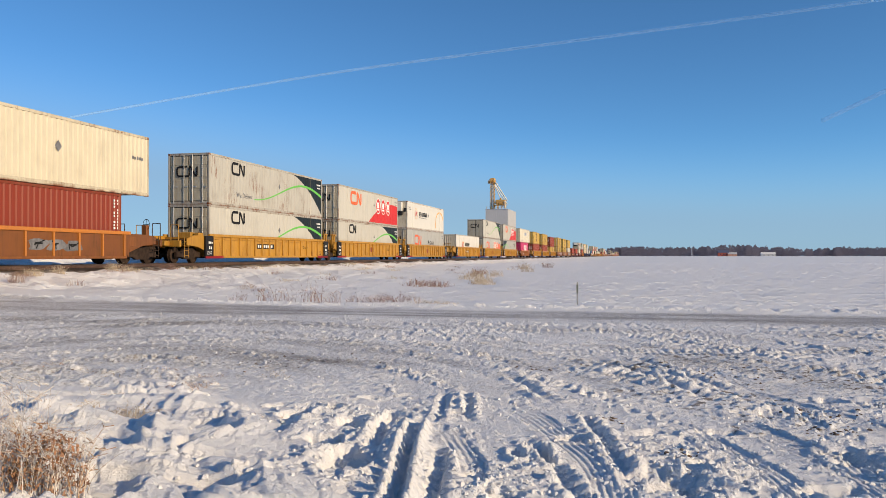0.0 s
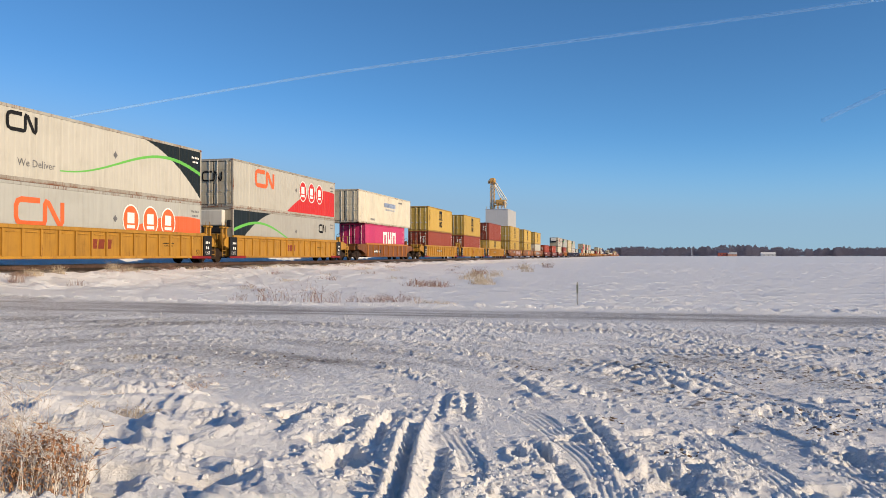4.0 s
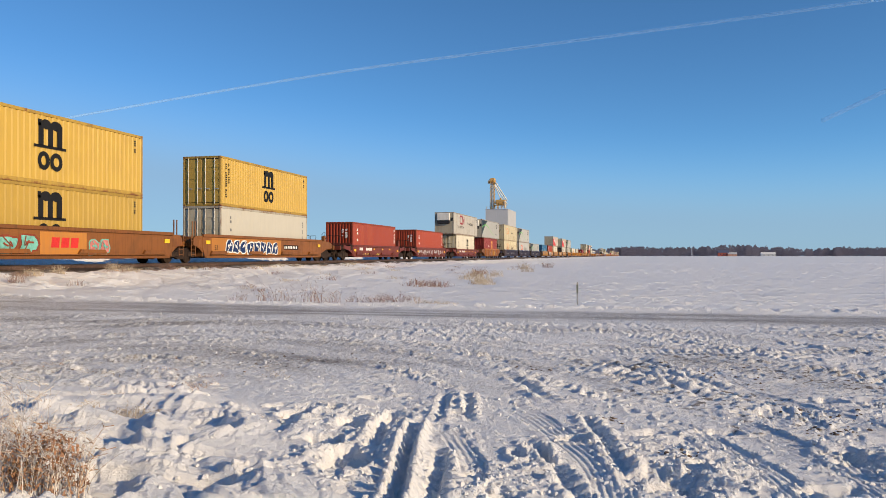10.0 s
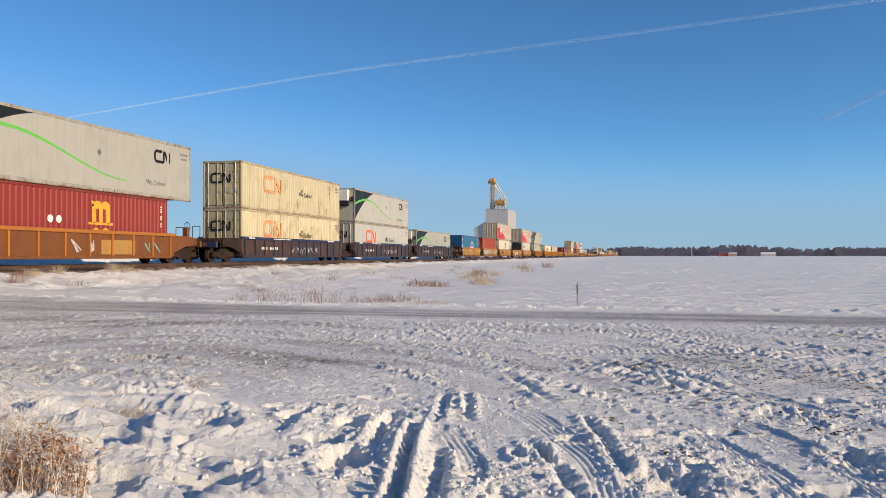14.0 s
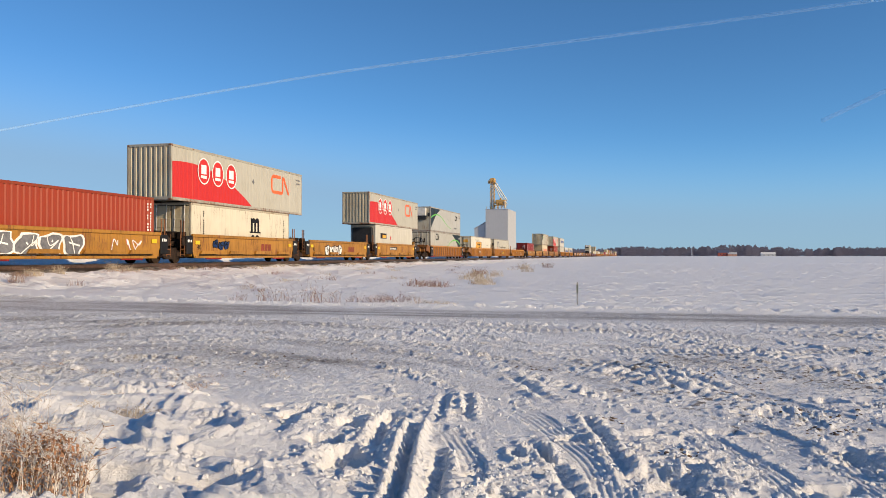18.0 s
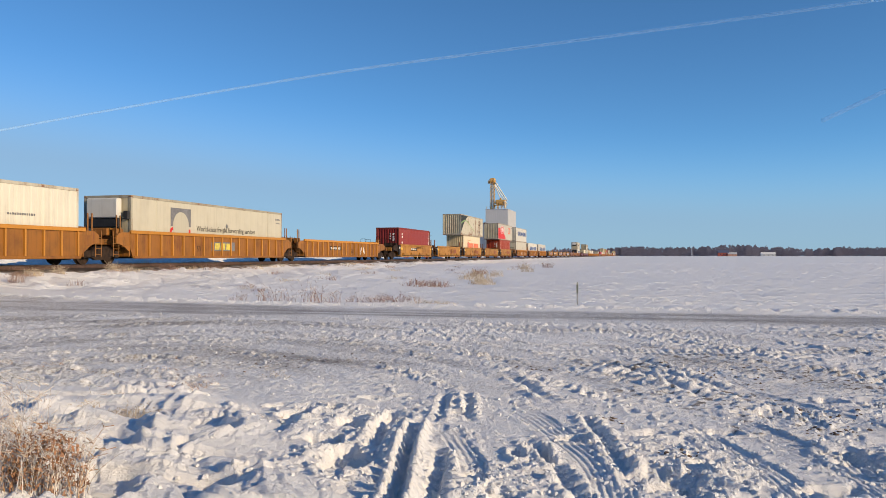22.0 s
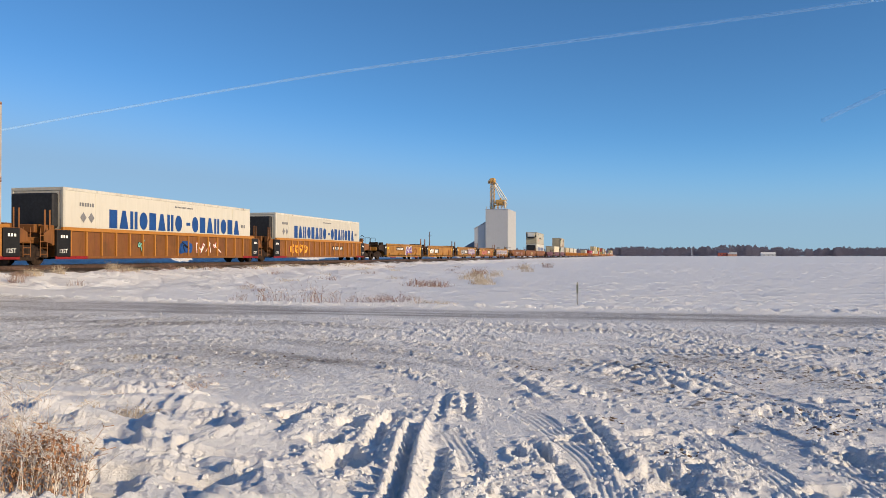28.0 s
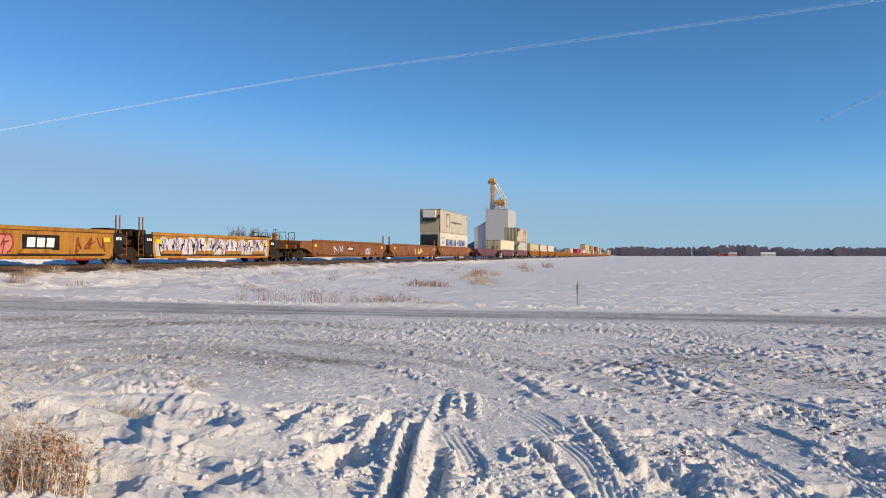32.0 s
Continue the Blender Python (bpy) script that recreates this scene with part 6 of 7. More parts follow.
def well_car(kind, front, back, far=False):
    """Prototype of a well car; front and back: 'J' a shared joint, 'C' a coupler. Base on the rail head, centre of the well at y = 0."""
    key = (kind, front, back, far)
    if key in CARS:
        return CARS[key]
    k = KINDS[kind]
    L, top, bot = k["L"], k["top"], 0.26
    root = thing("well_car", k["label"], "railway car", "well cars of the train", at=pose(0, 0, -60))
    mat = paint("car_" + kind, k["side"], 0.5, 0.5 if kind == "new53" else 0.8, 0.15 if kind == "new53" else 0.4, (0.07, 0.040, 0.022))
    chord = paint("chord_" + kind, k["chord"], 0.5, 0.3) if "chord" in k else mat
    dark = plain("truck_iron", (0.036, 0.022, 0.015), 0.8, 0.1, 0.5)
    black = plain("end_panel_black", (0.012, 0.011, 0.011), 0.6)
    yellow = plain("reflector_yellow", (0.78, 0.48, 0.02), 0.4, var=0.1)
    hx, hl = 1.44, L / 2
    sl = 0.55
    for sx in (-1, 1):
        s = Shape()
        lower = bot + 0.02
        pts = [(-hl + sl * 0.4, lower), (hl - sl * 0.4, lower), (hl, lower + 0.5), (hl, top), (-hl, top), (-hl, lower + 0.5)]
        s.prism(pts, sx * (hx - 0.05) - 0.02, sx * (hx - 0.05) + 0.02)
        sill = part("side_sill", s, mat, root)
        part("top_chord", Shape().box(sx * (hx - 0.02), 0, top + 0.02, 0.13, L, 0.16, 0.02), chord, root)
        part("bottom_chord", Shape().box(sx * (hx - 0.03), 0, bot + 0.06, 0.12, L - sl, 0.13, 0.02), mat, root)
        if k["rib"] and sx > 0:
            rm = Shape().box(0, 0, (top + bot) / 2 + 0.02, 0.10, 0.085, top - bot - 0.16, 0.015).mesh("rib", chord if kind != "new53" else mat)
            n = k["ribs"]
            for i in range(n):
                part("rib", rm, mat, sill, at=pose(sx * (hx + 0.005), -hl + 0.45 + i * (L - 0.9) / (n - 1), 0))
            if kind == "new53" and not far:
                gm = Shape().prism([(-0.30, 0), (0.30, 0), (0.30, 0.09), (-0.30, 0.02)], -0.03, 0.03).mesh("gusset", mat)
                for i in range(n - 1):
                    part("gusset", gm, mat, sill, at=pose(sx * (hx - 0.01), -hl + 0.45 + (i + 0.5) * (L - 0.9) / (n - 1), top - 0.20))
        elif not k["rib"] and sx > 0:
            for i in range(4):
                yy = -hl + 1.6 + i * (L - 3.2) / 3
                part("side_rail", Shape().prism([(yy - 0.9, bot + 0.22), (yy + 0.9, bot + 0.22), (yy + 0.75, bot + 0.40), (yy - 0.75, bot + 0.40)], sx * (hx - 0.04), sx * (hx + 0.09)), mat, sill)
            part("ledge", Shape().box(sx * (hx + 0.0), 0, bot + 0.17, 0.16, L - 1.4, 0.05, 0.01), dark if kind == "smooth40" else mat, sill)
        if sx > 0:
            for sy in (-1, 1):
                if kind == "new53":
                    part("end_panel", Shape().box(sx * (hx + 0.03), sy * (hl + 0.08), 0.92, 0.12, 0.80, 1.12, 0.02), black, root, "black end panel with white marks")
                    if not far:
                        text_part(root, "125T", 0.24, WHITE, sx * (hx + 0.094), sy * (hl + 0.08) - 0.30, 0.46)
                    part("panel_stencil", Decal().word(sy * (hl + 0.02) - 0.2, 1.05, 0.12, 3, 0.15, 0.7, 3).word(sy * (hl + 0.02) - 0.15, 0.75, 0.16, 2, 0.17, 0.7, 4), WHITE, root, at=pose(sx * (hx + 0.095), 0, 0))["kind"] = "stuff"
                    part("red_plate", Shape().box(sx * (hx + 0.04), sy * (hl - 0.5), bot + 0.05, 0.05, 1.9, 0.15, 0.01), plain("plate_red", (0.24, 0.015, 0.018), 0.6), root, "red plate at the sill's foot")
                elif kind == "rib53" and not far:
                    part("end_panel", Shape().box(sx * (hx + 0.03), sy * (hl + 0.02), 0.90, 0.14, 0.80, 1.10, 0.02), black, root, "black end panel with white marks")
                    text_part(root, "125T", 0.24, WHITE, sx * (hx + 0.104), sy * (hl + 0.02) - 0.30, 0.50)
                    part("panel_stencil", Decal().word(sy * (hl + 0.02) - 0.2, 1.12, 0.12, 3, 0.15, 0.7, 3), WHITE, root, at=pose(sx * (hx + 0.104), 0, 0))["kind"] = "stuff"
                    part("red_plate", Shape().box(sx * (hx + 0.04), sy * (hl - 0.5), bot + 0.05, 0.05, 1.9, 0.13, 0.01), plain("plate_red", (0.24, 0.015, 0.018), 0.6), root, "red plate at the sill's foot")
                elif kind == "smooth40":
                    part("end_panel", Shape().box(sx * (hx - 0.02), sy * (hl + 0.30), 0.95, 0.10, 0.60, 0.95, 0.02), black, root, "black end box")
                    part("panel_stencil", Decal().word(sy * (hl + 0.3) - 0.2, 1.1, 0.14, 3, 0.14, 0.7, 3), WHITE, root, at=pose(sx * (hx + 0.035), 0, 0))["kind"] = "stuff"
                    part("red_foot", Shape().box(sx * (hx - 0.03), sy * (hl - 2.2), bot - 0.03, 0.08, 1.6, 0.08, 0.01), plain("plate_red", (0.24, 0.015, 0.018), 0.6), root)
                if kind in ("smooth40", "gtw40", "smooth53"):
                    part("reflector", Shape().box(sx * (hx + 0.0), sy * (hl - 0.5), top - 0.35, 0.02, 0.42, 0.20), yellow, root, "yellow reflector")
    # well floor
    cb = Shape().box(0, 0, 0.30, 0.12, 0.3, 0.10).box(0, 0, 0.30, 2.7, 0.30, 0.08)
    cm = cb.mesh("cross_beam", dark)
    for i in range(3):
        part("cross_beam", cm, dark, root, at=pose(0, -hl + 0.8 + i * (L - 1.6) / 2, 0))
    wheel, side_frame = make_truck(dark, far)
    wm, fm = wheel.mesh("wheel", dark), side_frame.mesh("side_frame", dark)

    def truck(yc):
        t = part("truck", Shape().box(0, 0, 0.55, 2.1, 0.42, 0.30, 0.05).rod((0, 0, 0.6), (0, 0, 0.95), 0.3, 12), dark, root, "rusty dark two-axle truck", at=pose(0, yc, 0))
        for sx in (-1, 1):
            part("side_frame", fm, dark, t, at=pose(sx * 1.0, 0, 0))
            for ay in (-0.88, 0.88):
                part("wheel", wm, dark, t, at=pose(sx * 0.72, ay, 0.42, 0, 0, 0 if sx > 0 else 180))
        if not far:
            for ay in (-0.88, 0.88):
                part("axle", Shape().rod((-0.7, ay, 0.42), (0.7, ay, 0.42), 0.085, 8), dark, t)
    for sy, style in ((-1, front), (1, back)):
        endl = k[style] - hl
        yj = sy * k[style]
        yc = sy * (hl + endl / 2)
        # sloping end floor and platform above the truck
        e = Shape().box(0, yc, 1.02, 1.5, endl - (0.5 if style == "C" else 0.1), 0.26, 0.03)
        e.box(0, sy * (hl + 0.25), 1.05, 2.8, 0.5, 0.5, 0.04)
        endmat = dark if kind in ("gtw40", "smooth40", "blue53") else mat
        part("end_platform", e, endmat, root)
        part("end_bulkhead", Shape().box(0, sy * (hl - 0.03), 0.9, 2.75, 0.06, 1.1, 0.01), mat, root)
        # end sill sides tapering towards the truck
        for sx in (-1, 1):
            g = Shape().prism([(sy * hl, 0.55), (sy * (hl + endl * 0.30), 0.86), (sy * (hl + endl * 0.62), 0.96), (sy * (hl + endl * 0.62), 1.30), (sy * (hl + endl * 0.42), top - 0.02), (sy * hl, top)][::sy], sx * 1.36 - 0.03, sx * 1.36 + 0.03)
            part("end_gusset", g, endmat if kind != "gtw40" else mat, root)
        if style == "C":
            truck(sy * (k["C"] - 1.95))
            if not far:
                part("coupler", Shape().box(0, yj - sy * 0.35, 0.82, 0.22, 0.9, 0.24, 0.03).box(0, yj - sy * 0.06, 0.82, 0.32, 0.26, 0.30, 0.05), dark, root)
                part("end_sill", Shape().box(0, yj - sy * 0.75, 1.02, 2.7, 0.16, 0.34, 0.02), mat if kind != "blue53" else chord, root)
                for sx in (-1, 1):
                    hr = Shape()
                    hr.rod((sx * 1.25, yj - sy * 0.7, 1.1), (sx * 1.25, yj - sy * 0.7, 2.0), 0.02, 6)
                    hr.rod((sx * 0.8, yj - sy * 0.7, 1.1), (sx * 0.8, yj - sy * 0.7, 2.0), 0.02, 6)
                    hr.rod((sx * 0.8, yj - sy * 0.7, 2.0), (sx * 1.25, yj - sy * 0.7, 2.0), 0.02, 6)
                    part("handrail", hr, mat if kind == "new53" else dark, root)
                ld = Shape()
                for q in (-0.2, 0.2):
                    ld.rod((1.38, yj - sy * 1.25 + q, 0.3), (1.38, yj - sy * 1.25 + q, 1.35), 0.018, 6)
                for zz in (0.4, 0.65, 0.9, 1.15):
                    ld.rod((1.38, yj - sy * 1.25 - 0.2, zz), (1.38, yj - sy * 1.25 + 0.2, zz), 0.016, 6)
                part("ladder", ld, mat if kind == "new53" else dark, root)
                wk = Shape().box(0, yj - sy * 1.3, 1.22, 2.5, 0.9, 0.05, 0.01)
                part("walkway", wk, dark, root)
                if sy > 0:
                    w = Decal().ring(0, 0, 0.26, 0.035)
                    w.stroke([(-0.26, 0), (0.26, 0)], 0.03).stroke([(0, -0.26), (0, 0.26)], 0.03)
                    part("brake_wheel", w, dark, root, "round brake wheel", at=pose(0.55, yj - sy * 0.85, 1.95, 0, 0, 70))
                    part("brake_stand", Shape().box(0.5, yj - sy * 0.85, 1.55, 0.30, 0.24, 0.75, 0.03), mat, root)
        else:
            if sy < 0:
                truck(yj)
            if not far:
                ps = Shape()
                for q in (0.35, 0.62):
                    if kind == "new53":
                        ps.box(1.18, sy * (hl + q * 1.5 - 0.1), 1.5, 0.14, 0.12, 1.0, 0.02).box(1.18, sy * (hl + q * 1.5 - 0.1), 2.02, 0.26, 0.26, 0.10, 0.02)
                        ps.rod((1.18, sy * (hl + q * 1.5 - 0.1), 2.0), (1.18, sy * (hl + q * 1.5 - 0.1), 2.3), 0.02, 6)
                    else:
                        ps.rod((1.20, sy * (hl + q + 0.1), 1.0), (1.20, sy * (hl + q + 0.1), 2.25), 0.035, 6)
                part("guide_post", ps, mat if kind != "smooth40" else plain("guide_brown", (0.22, 0.09, 0.035), 0.7), root)
                ld = Shape()
                for q in (-0.19, 0.19):
                    ld.rod((1.36, yj - sy * 0.6 + q, 0.35), (1.36, yj - sy * 0.6 + q, 1.5), 0.018, 6)
                for zz in (0.45, 0.7, 0.95, 1.2):
                    ld.rod((1.36, yj - sy * 0.6 - 0.19, zz), (1.36, yj - sy * 0.6 + 0.19, zz), 0.016, 6)
                part("ladder", ld, mat if kind != "smooth40" else plain("guide_brown", (0.22, 0.09, 0.035), 0.7), root)
        if not far and kind in ("new53", "smooth40", "rib53", "ribbed53"):
            bx = Shape().box(0.35, sy * (hl + 0.55), 1.50, 0.8, 0.45, 0.35, 0.03).box(1.0, sy * (hl + 0.35), 1.45, 0.3, 0.5, 0.4, 0.04)
            part("end_box", bx, endmat, root)
    CARS[key] = root
    return root


# unit by unit from the front: place of the well's centre at t = 0, car kind, ends, lower and upper container
TRAIN = [
    (25.2, "old40", "CC", "brown", "cream53"),
    (46.9, "new53", "CJ", "cn_green", "cn_green_dirty"),
    (66.5, "new53", "JJ", "cn_green", "cn_red"),
    (86.1, "new53", "JC", "cn_deliver", "kleysen_reefer"),
    (109.4, "new53", "CJ", "kleysen", None),
    (129.0, "new53", "JJ", "cn_orange", "cn_green"),
    (148.6, "new53", "JC", "cn_green_reefer", "cn_red"),
    (170.2, "old40", "CC", "pink", "pro"),
    (192.1, "new53", "CJ", "brown", "msc"),
    (211.7, "new53", "JJ", "brown", "msc"),
    (231.3, "new53", "JC", "msc_low", "brown"),
    (254.8, "smooth53", "CJ", "msc", "msc"),
    (274.4, "smooth53", "JJ", "msc", "msc"),
    (293.9, "smooth53", "JC", "white40", "msc"),
    (315.6, "gtw40", "CC", "rust", None),
    (335.5, "gtw40", "CC", "rust", None),
    (355.5, "gtw40", "CC", "msc_white", "cn_intermodal"),
    (375.5, "old40", "CC", "msc_maroon", "cn_green_reefer"),
    (397.2, "blue53", "CJ", "cn_cream", "cn_cream"),
    (416.9, "blue53", "JJ", "cn_deliver", "cn_green_reefer"),
    (436.4, "blue53", "JC", "cn_green_reefer", None),
    (457.9, "smooth40", "CJ", "blue", None),
    (473.4, "smooth40", "JJ", "rust", None),
    (488.9, "smooth40", "JJ", "msc_white", "cn_red_front"),
    (504.3, "smooth40", "JJ", None, None),
    (519.7, "smooth40", "JC", "white40_label", "cn_red_front"),
    (541.5, "rib53", "CC", "cn_green", "cn_green_reefer"),
    (565.0, "ribbed53", "CJ", "jb", None),
    (584.7, "ribbed53", "JJ", "cn_arch", None),
    (604.5, "ribbed53", "JC", None, None),
    (626.1, "smooth40", "CJ", "maroon", None),
    (641.6, "smooth40", "JJ", None, None),
    (657.1, "smooth40", "JJ", "yang", "cn_green_front"),
    (672.6, "smooth40", "JJ", None, None),
    (687.9, "smooth40", "JC", "rust", "cn_red_front"),
    (709.4, "rib53", "CJ", "white53", "mo"),
    (728.8, "rib53", "JJ", "mo_reefer", None),
    (748.5, "rib53", "JC", "mo_reefer", None),
    (770.1, "smooth40", "CJ", None, None),
    (785.6, "smooth40", "JJ", None, None),
    (801.1, "smooth40", "JJ", None, None),
    (816.5, "smooth40", "JJ", None, None),
    (832.0, "smooth40", "JC", None, None),
    (853.6, "smooth53", "CJ", None, None),
    (873.3, "smooth53", "JJ", None, None),
    (892.9, "smooth53", "JC", "mo_reefer", "cn_arch"),
    (917.0, "maroon40", "CC", None, None),
    (938.0, "maroon40", "CC", "cream53", None),
    (958.0, "maroon40", "CC", "cn_green_reefer", "cn_green_front"),
    (980.0, "rib53", "CJ", "cn_cream", None),
    (999.7, "rib53", "JJ", "white53", None),
    (1019.4, "rib53", "JC", "white53", None),
]
FAR_LOADS = [(None, None), (None, None), (None, None), ("white40", None), (None, None), ("red40", None), ("pink", None), ("cream53", None), ("cn_cream", "cn_cream"), ("cn_green", "white53"), ("white40", None), ("rust", "msc"), ("cn_deliver", "cn_red"), (None, None), ("msc", "brown"), ("green40", None), ("grey40", "white40"), (None, None), ("cream53", "cn_red"), ("rust", None)]
y_far = 1041.0
for i in range(34):
    TRAIN.append((y_far, "rib53" if i % 7 < 4 else "smooth53", "JJ", *FAR_LOADS[i % len(FAR_LOADS)]))
    y_far += 19.7

MOVING = []
SILVER = plain("spray_silver", (0.52, 0.50, 0.52), 0.5, var=0.2)
PURPLE = plain("spray_purple", (0.16, 0.08, 0.30), 0.5, var=0.25)
TEAL = plain("spray_teal", (0.16, 0.42, 0.36), 0.5, var=0.25)
PINK = plain("spray_pink", (0.55, 0.20, 0.18), 0.5, var=0.25)
BROWN = plain("stencil_brown", (0.22, 0.045, 0.02), 0.5)
LIME = plain("spray_yellow", (0.60, 0.50, 0.10), 0.5, var=0.25)
SIDE_X = 1.414


def smooth_line(pts, n=5):
    out = []
    for k in range(len(pts) - 1):
        p0, p1, p2, p3 = pts[max(k - 1, 0)], pts[k], pts[k + 1], pts[min(k + 2, len(pts) - 1)]
        for i in range(n):
            t = i / n
            out.append(tuple(0.5 * (2 * b + (c - a) * t + (2 * a - 5 * b + 4 * c - d) * t * t + (3 * b - a - 3 * c + d) * t ** 3) for a, b, c, d in zip(p0, p1, p2, p3)))
    return out + [pts[-1]]


def spray(car, y0, y1, z0, z1, fill, edge, seed, n=None, w=0.13):
    """Graffiti of no readable word: fat rimmed blobs with lines over them, or a tangle of thin strokes."""
    rnd = random.Random(seed)
    n = n or max(2, int((y1 - y0) / 0.85))
    inner, outer, lines = Decal(), Decal(), Decal()
    step = (y1 - y0) / n
    lo, hi = z0 + w * 0.7, z1 - w * 0.7
    for i in range(n):
        a = y0 + i * step
        if w >= 0.09:
            cy, cz = a + step / 2, (z0 + z1) / 2 + rnd.uniform(-0.06, 0.06)
            hy, hz = step * 0.50, (z1 - z0) * 0.46
            for d, grow in ((outer, 1.0), (inner, 0.80)):
                x = d.lift()
                pts = []
                for k in range(16):
                    t = 2 * math.pi * k / 16
                    c, q = math.cos(t), math.sin(t)
                    wave = 1 + 0.16 * math.sin(3 * t + seed + i) + 0.10 * math.sin(5 * t + 2 * i)
                    pts.append((cy + hy * grow * wave * math.copysign(abs(c) ** 0.55, c) + 0.08 * q, cz + hz * min(1.0, grow * wave) * math.copysign(abs(q) ** 0.55, q)))
                d.prism(pts, x - 0.0015, x + 0.0015)
            pts = [(cy + hy * rnd.uniform(-0.65, 0.65), cz + hz * f) for f in (-0.75, 0.35, -0.1, 0.75)]
            lines.stroke(smooth_line(pts), 0.045)
            lines.stroke([(cy + hy * rnd.uniform(-0.5, 0.1), cz + hz * 0.2), (cy + hy * rnd.uniform(0.0, 0.6), cz + hz * rnd.uniform(-0.2, 0.4))], 0.07)
            continue
        pts = []
        for k in range(rnd.randint(4, 6)):
            pts.append((a + step * rnd.uniform(0.02, 1.0), lo + (hi - lo) * min(1, max(0, (0.0, 0.9, 0.35, 1.0, 0.15, 0.7)[k % 6] + rnd.uniform(-0.15, 0.15)))))
        line = smooth_line(pts)
        inner.stroke(line, w)
        outer.stroke(line, w * 1.7)
    part("graffiti_rim", outer, edge, car, at=pose(SIDE_X, 0, 0))["kind"] = "stuff"
    part("graffiti_fill", inner, fill, car, at=pose(SIDE_X + 0.018, 0, 0))["kind"] = "stuff"
    if lines.v:
        part("graffiti_line", lines, edge if edge is not fill else BLACK, car, at=pose(SIDE_X + 0.036, 0, 0))["kind"] = "stuff"


def plate(car, y, marks=8, z=0.82):
    part("number_plate", Decal().plate(y, z, y + 0.27 * marks + 0.2, z + 0.30), BLACK, car, "black plate with white marks", at=pose(SIDE_X, 0, 0))
    part("plate_lettering", Decal().word(y + 0.12, z + 0.06, 0.18, marks, 0.26, 0.62, marks), WHITE, car, at=pose(SIDE_X + 0.004, 0, 0))["kind"] = "stuff"


def bars(car, y, mat, n=3, h=0.42, pitch=0.48, z=0.70):
    for i in range(n):
        part("owner_mark", Decal().slant(y + i * pitch, z, y + i * pitch + pitch * 0.80, z + h, 0.05), mat, car, at=pose(SIDE_X + 0.004, 0, 0))


def panel_bars(car, y):
    part("owner_panel", Decal().plate(y, 0.62, y + 2.0, 1.22), BLACK, car, "black panel with white block marks", at=pose(SIDE_X, 0, 0))
    bars(car, y + 0.22, WHITE, 3, 0.38, 0.52, 0.73)


def digits(car, text, y, z=0.70, size=0.40):
    text_part(car, text, size, BLACK, SIDE_X, y, z)


def small_marks(car, y, seed, mat=None):
    part("stencil", Decal().word(y, 0.98, 0.06, 10, 0.10, 0.7, seed).word(y + 0.1, 0.86, 0.05, 8, 0.10, 0.7, seed + 1), mat or BLACK, car, at=pose(SIDE_X, 0, 0))["kind"] = "stuff"


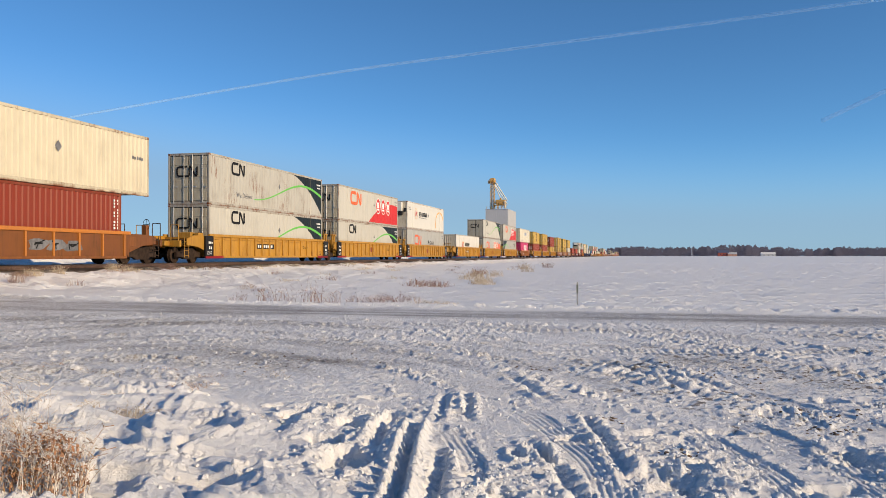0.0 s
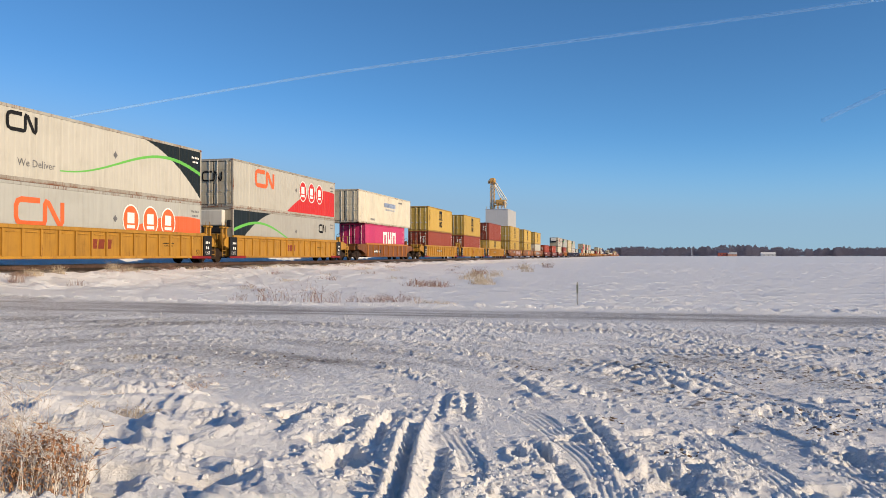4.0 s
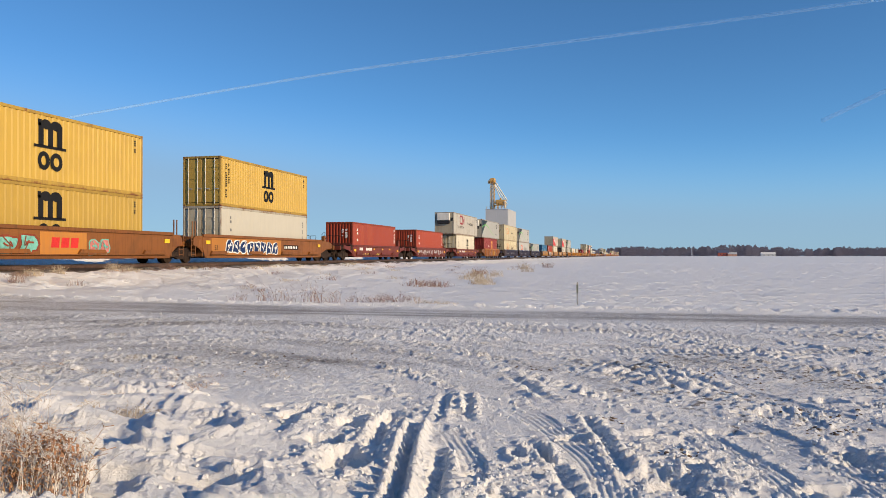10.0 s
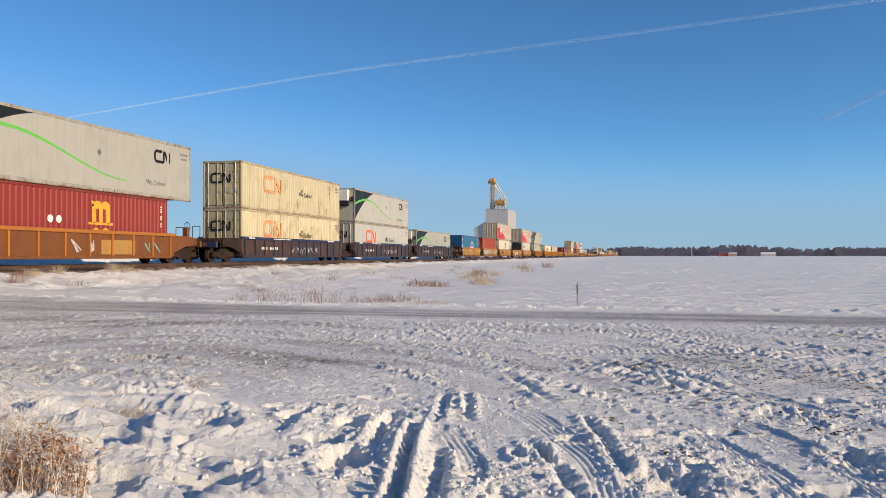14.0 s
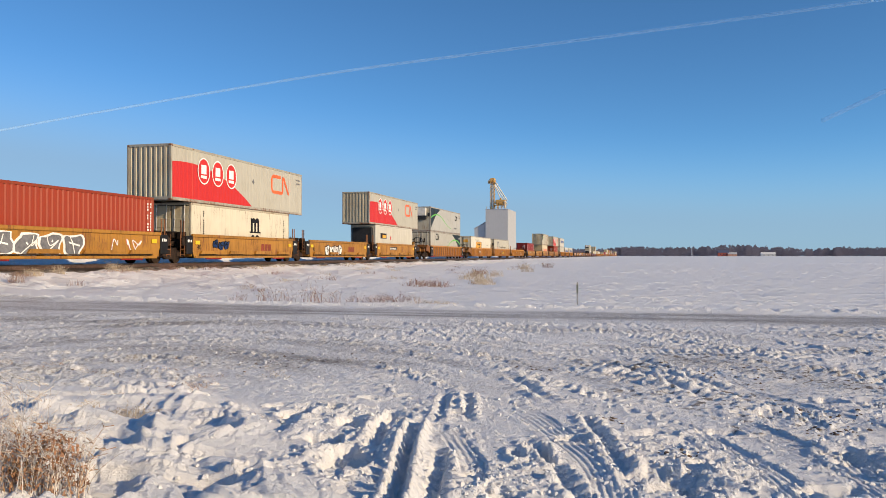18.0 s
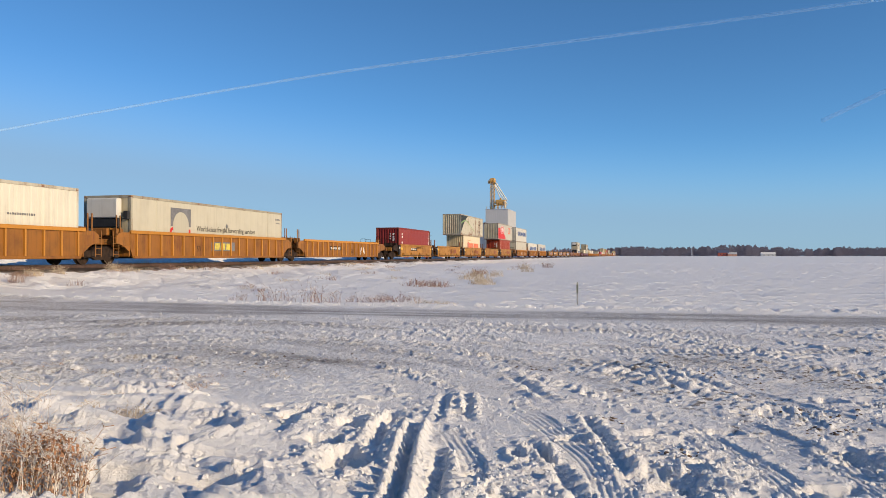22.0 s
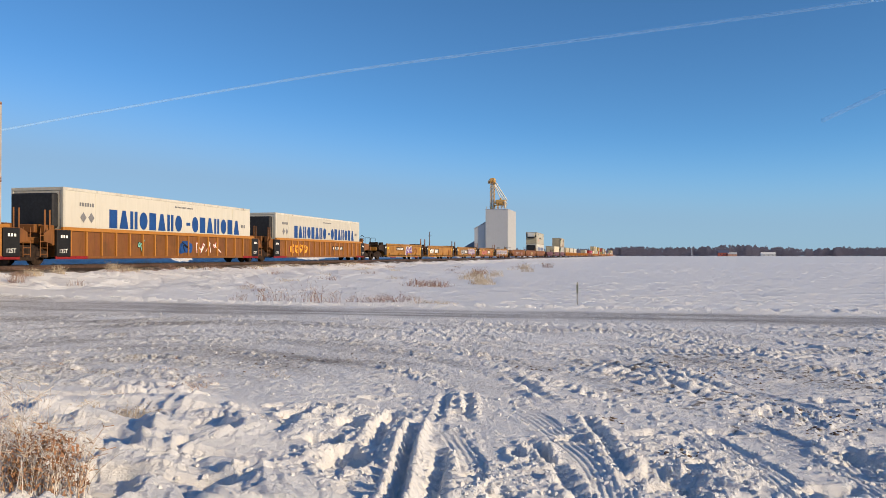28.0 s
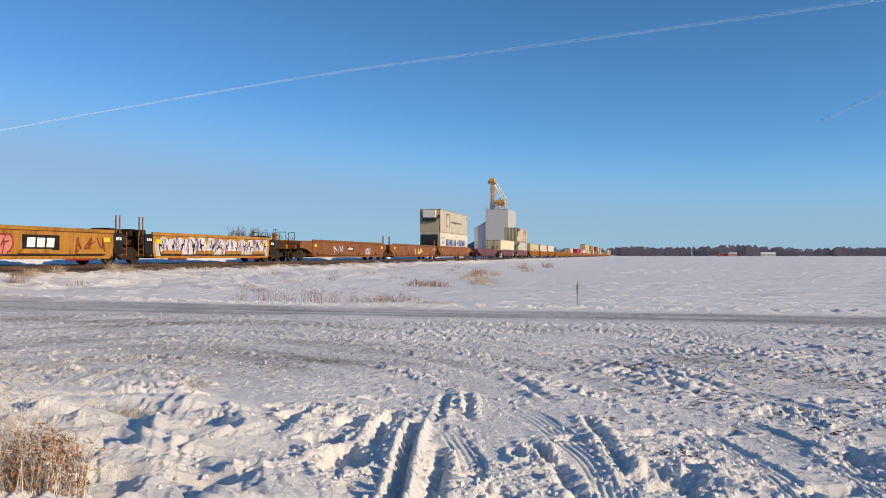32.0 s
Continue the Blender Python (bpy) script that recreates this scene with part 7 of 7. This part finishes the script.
def car_marks(i, kind, car):
    if kind == "new53":
        (plate if i in (1, 4, 8, 10) else bars)(car, -2.6 if i in (1, 4, 8, 10) else -1.0, *(() if i in (1, 4, 8, 10) else (BROWN,)))
        digits(car, "53", 7.35, 0.46, 0.36)
        small_marks(car, 4.3, i)
    elif kind in ("rib53", "ribbed53"):
        if i == 27 or i == 37:
            plate(car, -3.0 if i == 27 else 1.6)
        if i == 28:
            part("owner_panel", Decal().plate(-1.1, 0.66, 1.5, 1.16), GREY, car, "dark panel with yellow block marks", at=pose(SIDE_X, 0, 0))
            bars(car, -0.75, LIME, 3, 0.36, 0.62, 0.73)
            digits(car, "53", -2.6, 0.62)
        if i == 29:
            plate(car, -3.4)
            digits(car, "53", 1.2, 0.62)
            spray(car, 3.0, 4.6, 0.45, 1.15, WHITE, WHITE, 3, 2, 0.05)
        if i == 35:
            spray(car, -6.0, -4.6, 0.6, 1.1, TEAL, TEAL, 5, 2, 0.06)
            spray(car, -1.8, 1.2, 0.45, 1.15, WHITE, WHITE, 6, 3, 0.05)
            spray(car, 3.8, 5.0, 0.5, 1.1, WHITE, WHITE, 7, 2, 0.05)
        if i == 36:
            spray(car, -3.4, -2.2, 0.5, 1.2, TEAL, BLACK, 8, 1, 0.07)
            spray(car, 0.2, 1.4, 0.45, 1.2, BLUE, BLUE, 9, 1, 0.2)
            spray(car, 1.8, 4.4, 0.5, 1.2, WHITE, RED, 10, 3, 0.05)
        if i == 37:
            spray(car, -6.2, -3.2, 0.5, 1.25, GOLD, BROWN, 11, 4, 0.09)
    elif kind == "smooth53":
        if i == 11:
            plate(car, -3.6, 8, 0.95)
            spray(car, 0.4, 6.2, 0.30, 1.36, plain("spray_rose", (0.36, 0.22, 0.24), 0.5, var=0.3), SILVER, 12, 6, 0.12)
            digits(car, "53", -7.2, 0.72)
        elif i == 12:
            part("orange_patch", Decal().plate(-0.8, 0.40, 1.9, 1.36), paint("patch_orange", (0.42, 0.17, 0.03), 0.5, 0.3), car, at=pose(SIDE_X, 0, 0))
            bars(car, -0.2, RED, 3, 0.42, 0.56, 0.72)
            spray(car, -3.0, -0.9, 0.34, 1.28, TEAL, BROWN, 13, 2, 0.2)
            spray(car, 2.0, 3.4, 0.38, 1.2, PINK, TEAL, 14, 2, 0.12)
        elif i == 13:
            part("orange_patch", Decal().plate(-7.4, 0.36, 1.4, 1.40), paint("patch_orange", (0.42, 0.17, 0.03), 0.5, 0.3), car, at=pose(SIDE_X - 0.002, 0, 0))
            spray(car, -5.9, 0.9, 0.40, 1.32, NAVY, WHITE, 15, 8, 0.15)
            digits(car, "53", -7.1, 0.72)
            plate(car, 1.8, 8, 0.80)
        elif i == 43:
            spray(car, -4.5, -2.2, 0.5, 1.2, SILVER, GREY, 16, 2, 0.08)
            plate(car, -1.2, 5)
            spray(car, 3.2, 4.6, 0.4, 1.2, SILVER, BROWN, 18, 2, 0.1)
        elif i == 44:
            spray(car, -0.6, 2.8, 0.4, 1.2, LIME, WHITE, 17, 4, 0.08)
    elif kind == "gtw40":
        if i == 15:
            spray(car, -5.9, 5.2, 0.36, 1.06, SILVER, SILVER, 19, 13, 0.07)
        else:
            part("bar_lettering", Decal().word(-4.9, 0.84, 0.24, 3, 0.30, 0.7, i).word(-3.2, 0.84, 0.24, 6, 0.26, 0.7, i + 3), WHITE, car, at=pose(SIDE_X, 0, 0))["kind"] = "stuff"
            digits(car, "40", 4.6, 0.45, 0.5)
            for yy in (-1.0, 1.4, 3.6):
                part("reflector", Shape().box(SIDE_X, yy, 0.98, 0.012, 0.36, 0.11), MATS["reflector_yellow"], car, "yellow reflector")
        if i == 14:
            spray(car, -4.6, 0.4, 0.36, 0.66, LIME, BROWN, 20, 6, 0.05)
    elif kind == "smooth40":
        if i in (21, 25, 30):
            plate(car, -2.4, 8, 0.92)
        if i == 22:
            spray(car, -5.6, 0.8, 0.32, 1.38, GREY, WHITE, 21, 5, 0.26)
            spray(car, 2.4, 4.8, 0.6, 1.2, WHITE, PINK, 22, 3, 0.05)
        if i == 23:
            digits(car, "40", -5.8, 0.72)
            spray(car, -4.2, -2.4, 0.72, 1.28, NAVY, BLACK, 23, 3, 0.10)
            bars(car, 1.6, BROWN)
        if i == 24:
            spray(car, -3.3, 0.2, 0.30, 1.25, WHITE, BLACK, 24, 4, 0.12)
            bars(car, 1.7, BROWN)
            digits(car, "40", -5.6, 0.72)
        if i in (31, 32, 33, 34):
            digits(car, "40", -5.7, 0.78)
            bars(car, 2.4, BROWN)
            small_marks(car, -1.0, i)
            if i != 33:
                spray(car, 0.4, 2.2, 0.6, 1.25, BROWN, BROWN, 30 + i, 3, 0.035)
        if i == 30:
            spray(car, -0.2, 2.4, 1.1, 1.36, BLACK, BLACK, 29, 5, 0.03)
        if i == 38:
            plate(car, -3.0, 9, 0.92)
            spray(car, 0.2, 2.6, 0.30, 1.40, PURPLE, WHITE, 41, 2, 0.34)
            spray(car, 3.2, 4.6, 0.6, 1.2, BROWN, BROWN, 42, 2, 0.04)
        if i == 39:
            spray(car, -5.4, -3.5, 0.26, 1.36, WHITE, BLACK, 43, 2, 0.26)
            panel_bars(car, -3.1)
            spray(car, 3.6, 5.4, 0.6, 1.2, BROWN, BROWN, 44, 2, 0.03)
        if i == 40:
            digits(car, "40", -5.6, 0.72)
            spray(car, -4.1, -1.6, 0.42, 1.25, SILVER, BLACK, 45, 4, 0.13)
            panel_bars(car, -1.6)
            spray(car, 0.8, 5.6, 0.22, 1.42, PURPLE, WHITE, 46, 6, 0.22)
        if i == 41:
            spray(car, -4.0, 0.4, 0.30, 1.35, PINK, BROWN, 47, 5, 0.16)
            spray(car, -3.2, -0.4, 0.9, 1.40, LIME, LIME, 52, 3, 0.06)
            panel_bars(car, 0.9)
            spray(car, 3.6, 5.8, 0.5, 1.2, BROWN, BROWN, 48, 3, 0.04)
        if i == 42:
            spray(car, -6.0, 6.0, 0.22, 1.44, SILVER, SILVER, 49, 13, 0.20)
            spray(car, -5.8, 5.9, 0.34, 1.38, PURPLE, SILVER, 50, 12, 0.045)
            spray(car, 0.6, 3.6, 0.75, 1.2, PINK, RED, 51, 4, 0.05)
    elif kind == "blue53":
        part("rail_stencil", Decal().word(-4.0, 1.44, 0.07, 18, 0.14, 0.7, i).word(-7.4, 1.43, 0.1, 4, 0.2, 0.7, i + 1).word(5.2, 1.43, 0.1, 6, 0.2, 0.7, i + 2), WHITE, car, at=pose(1.488, 0, 0))["kind"] = "stuff"
        part("bar_lettering", Decal().word(-5.6, 0.78, 0.16, 4, 0.2, 0.7, i).word(-4.5, 0.78, 0.16, 6, 0.2, 0.7, i + 3), WHITE, car, at=pose(SIDE_X, 0, 0))["kind"] = "stuff"
        text_part(car, "53", 0.40, GREY if i != 20 else FADED, SIDE_X, 1.6, 0.62)
        spray(car, -1.4, 3.6, 0.5, 1.0, SILVER, GREY, 60 + i, 6, 0.03)
    elif kind == "old40":
        if i == 0:
            spray(car, 0.2, 3.2, 0.55, 1.05, GREY, GREY, 70, 3, 0.09)
        elif i == 7:
            plate(car, -4.6, 8, 0.62)
        else:
            spray(car, -1.2, 0.6, 0.45, 1.1, SILVER, SILVER, 71, 2, 0.04)
            part("orange_patch", Decal().plate(0.8, 0.45, 3.2, 1.1), paint("patch_tan", (0.40, 0.22, 0.06), 0.6, 0.4), car, at=pose(SIDE_X, 0, 0))
            spray(car, 3.8, 5.2, 0.5, 1.05, TEAL, SILVER, 72, 2, 0.04)


def build_train():
    for i, (y, kind, ends, low, up) in enumerate(TRAIN):
        far = y > 965
        car = copy_thing(well_car(kind, ends[0], ends[1], far), pose(TRACK_X, y, RAIL_Z))
        MOVING.append((car, y, RAIL_Z))
        if not far:
            car_marks(i, kind, car)
        for level, key in ((0, low), (1, up)):
            if key:
                z = RAIL_Z + 0.36 + level * (2.595 if low == "msc_low" else 2.9)
                box = copy_thing(container(key, far), pose(TRACK_X, y, z))
                MOVING.append((box, y, z))
    for proto in list(PROTO.values()) + list(CARS.values()):
        for o in (*proto.children_recursive, proto):
            bpy.data.objects.remove(o)


build_train()


def motions():
    """The whole train rolls towards the camera's end of the track at one speed."""
    for ob, y, z in MOVING:
        walk(ob, [(0.0, pose(TRACK_X, y, z)), (16.0, pose(TRACK_X, y - SPEED * 16.0, z)), (32.0, pose(TRACK_X, y - SPEED * 32.0, z))])


motions()
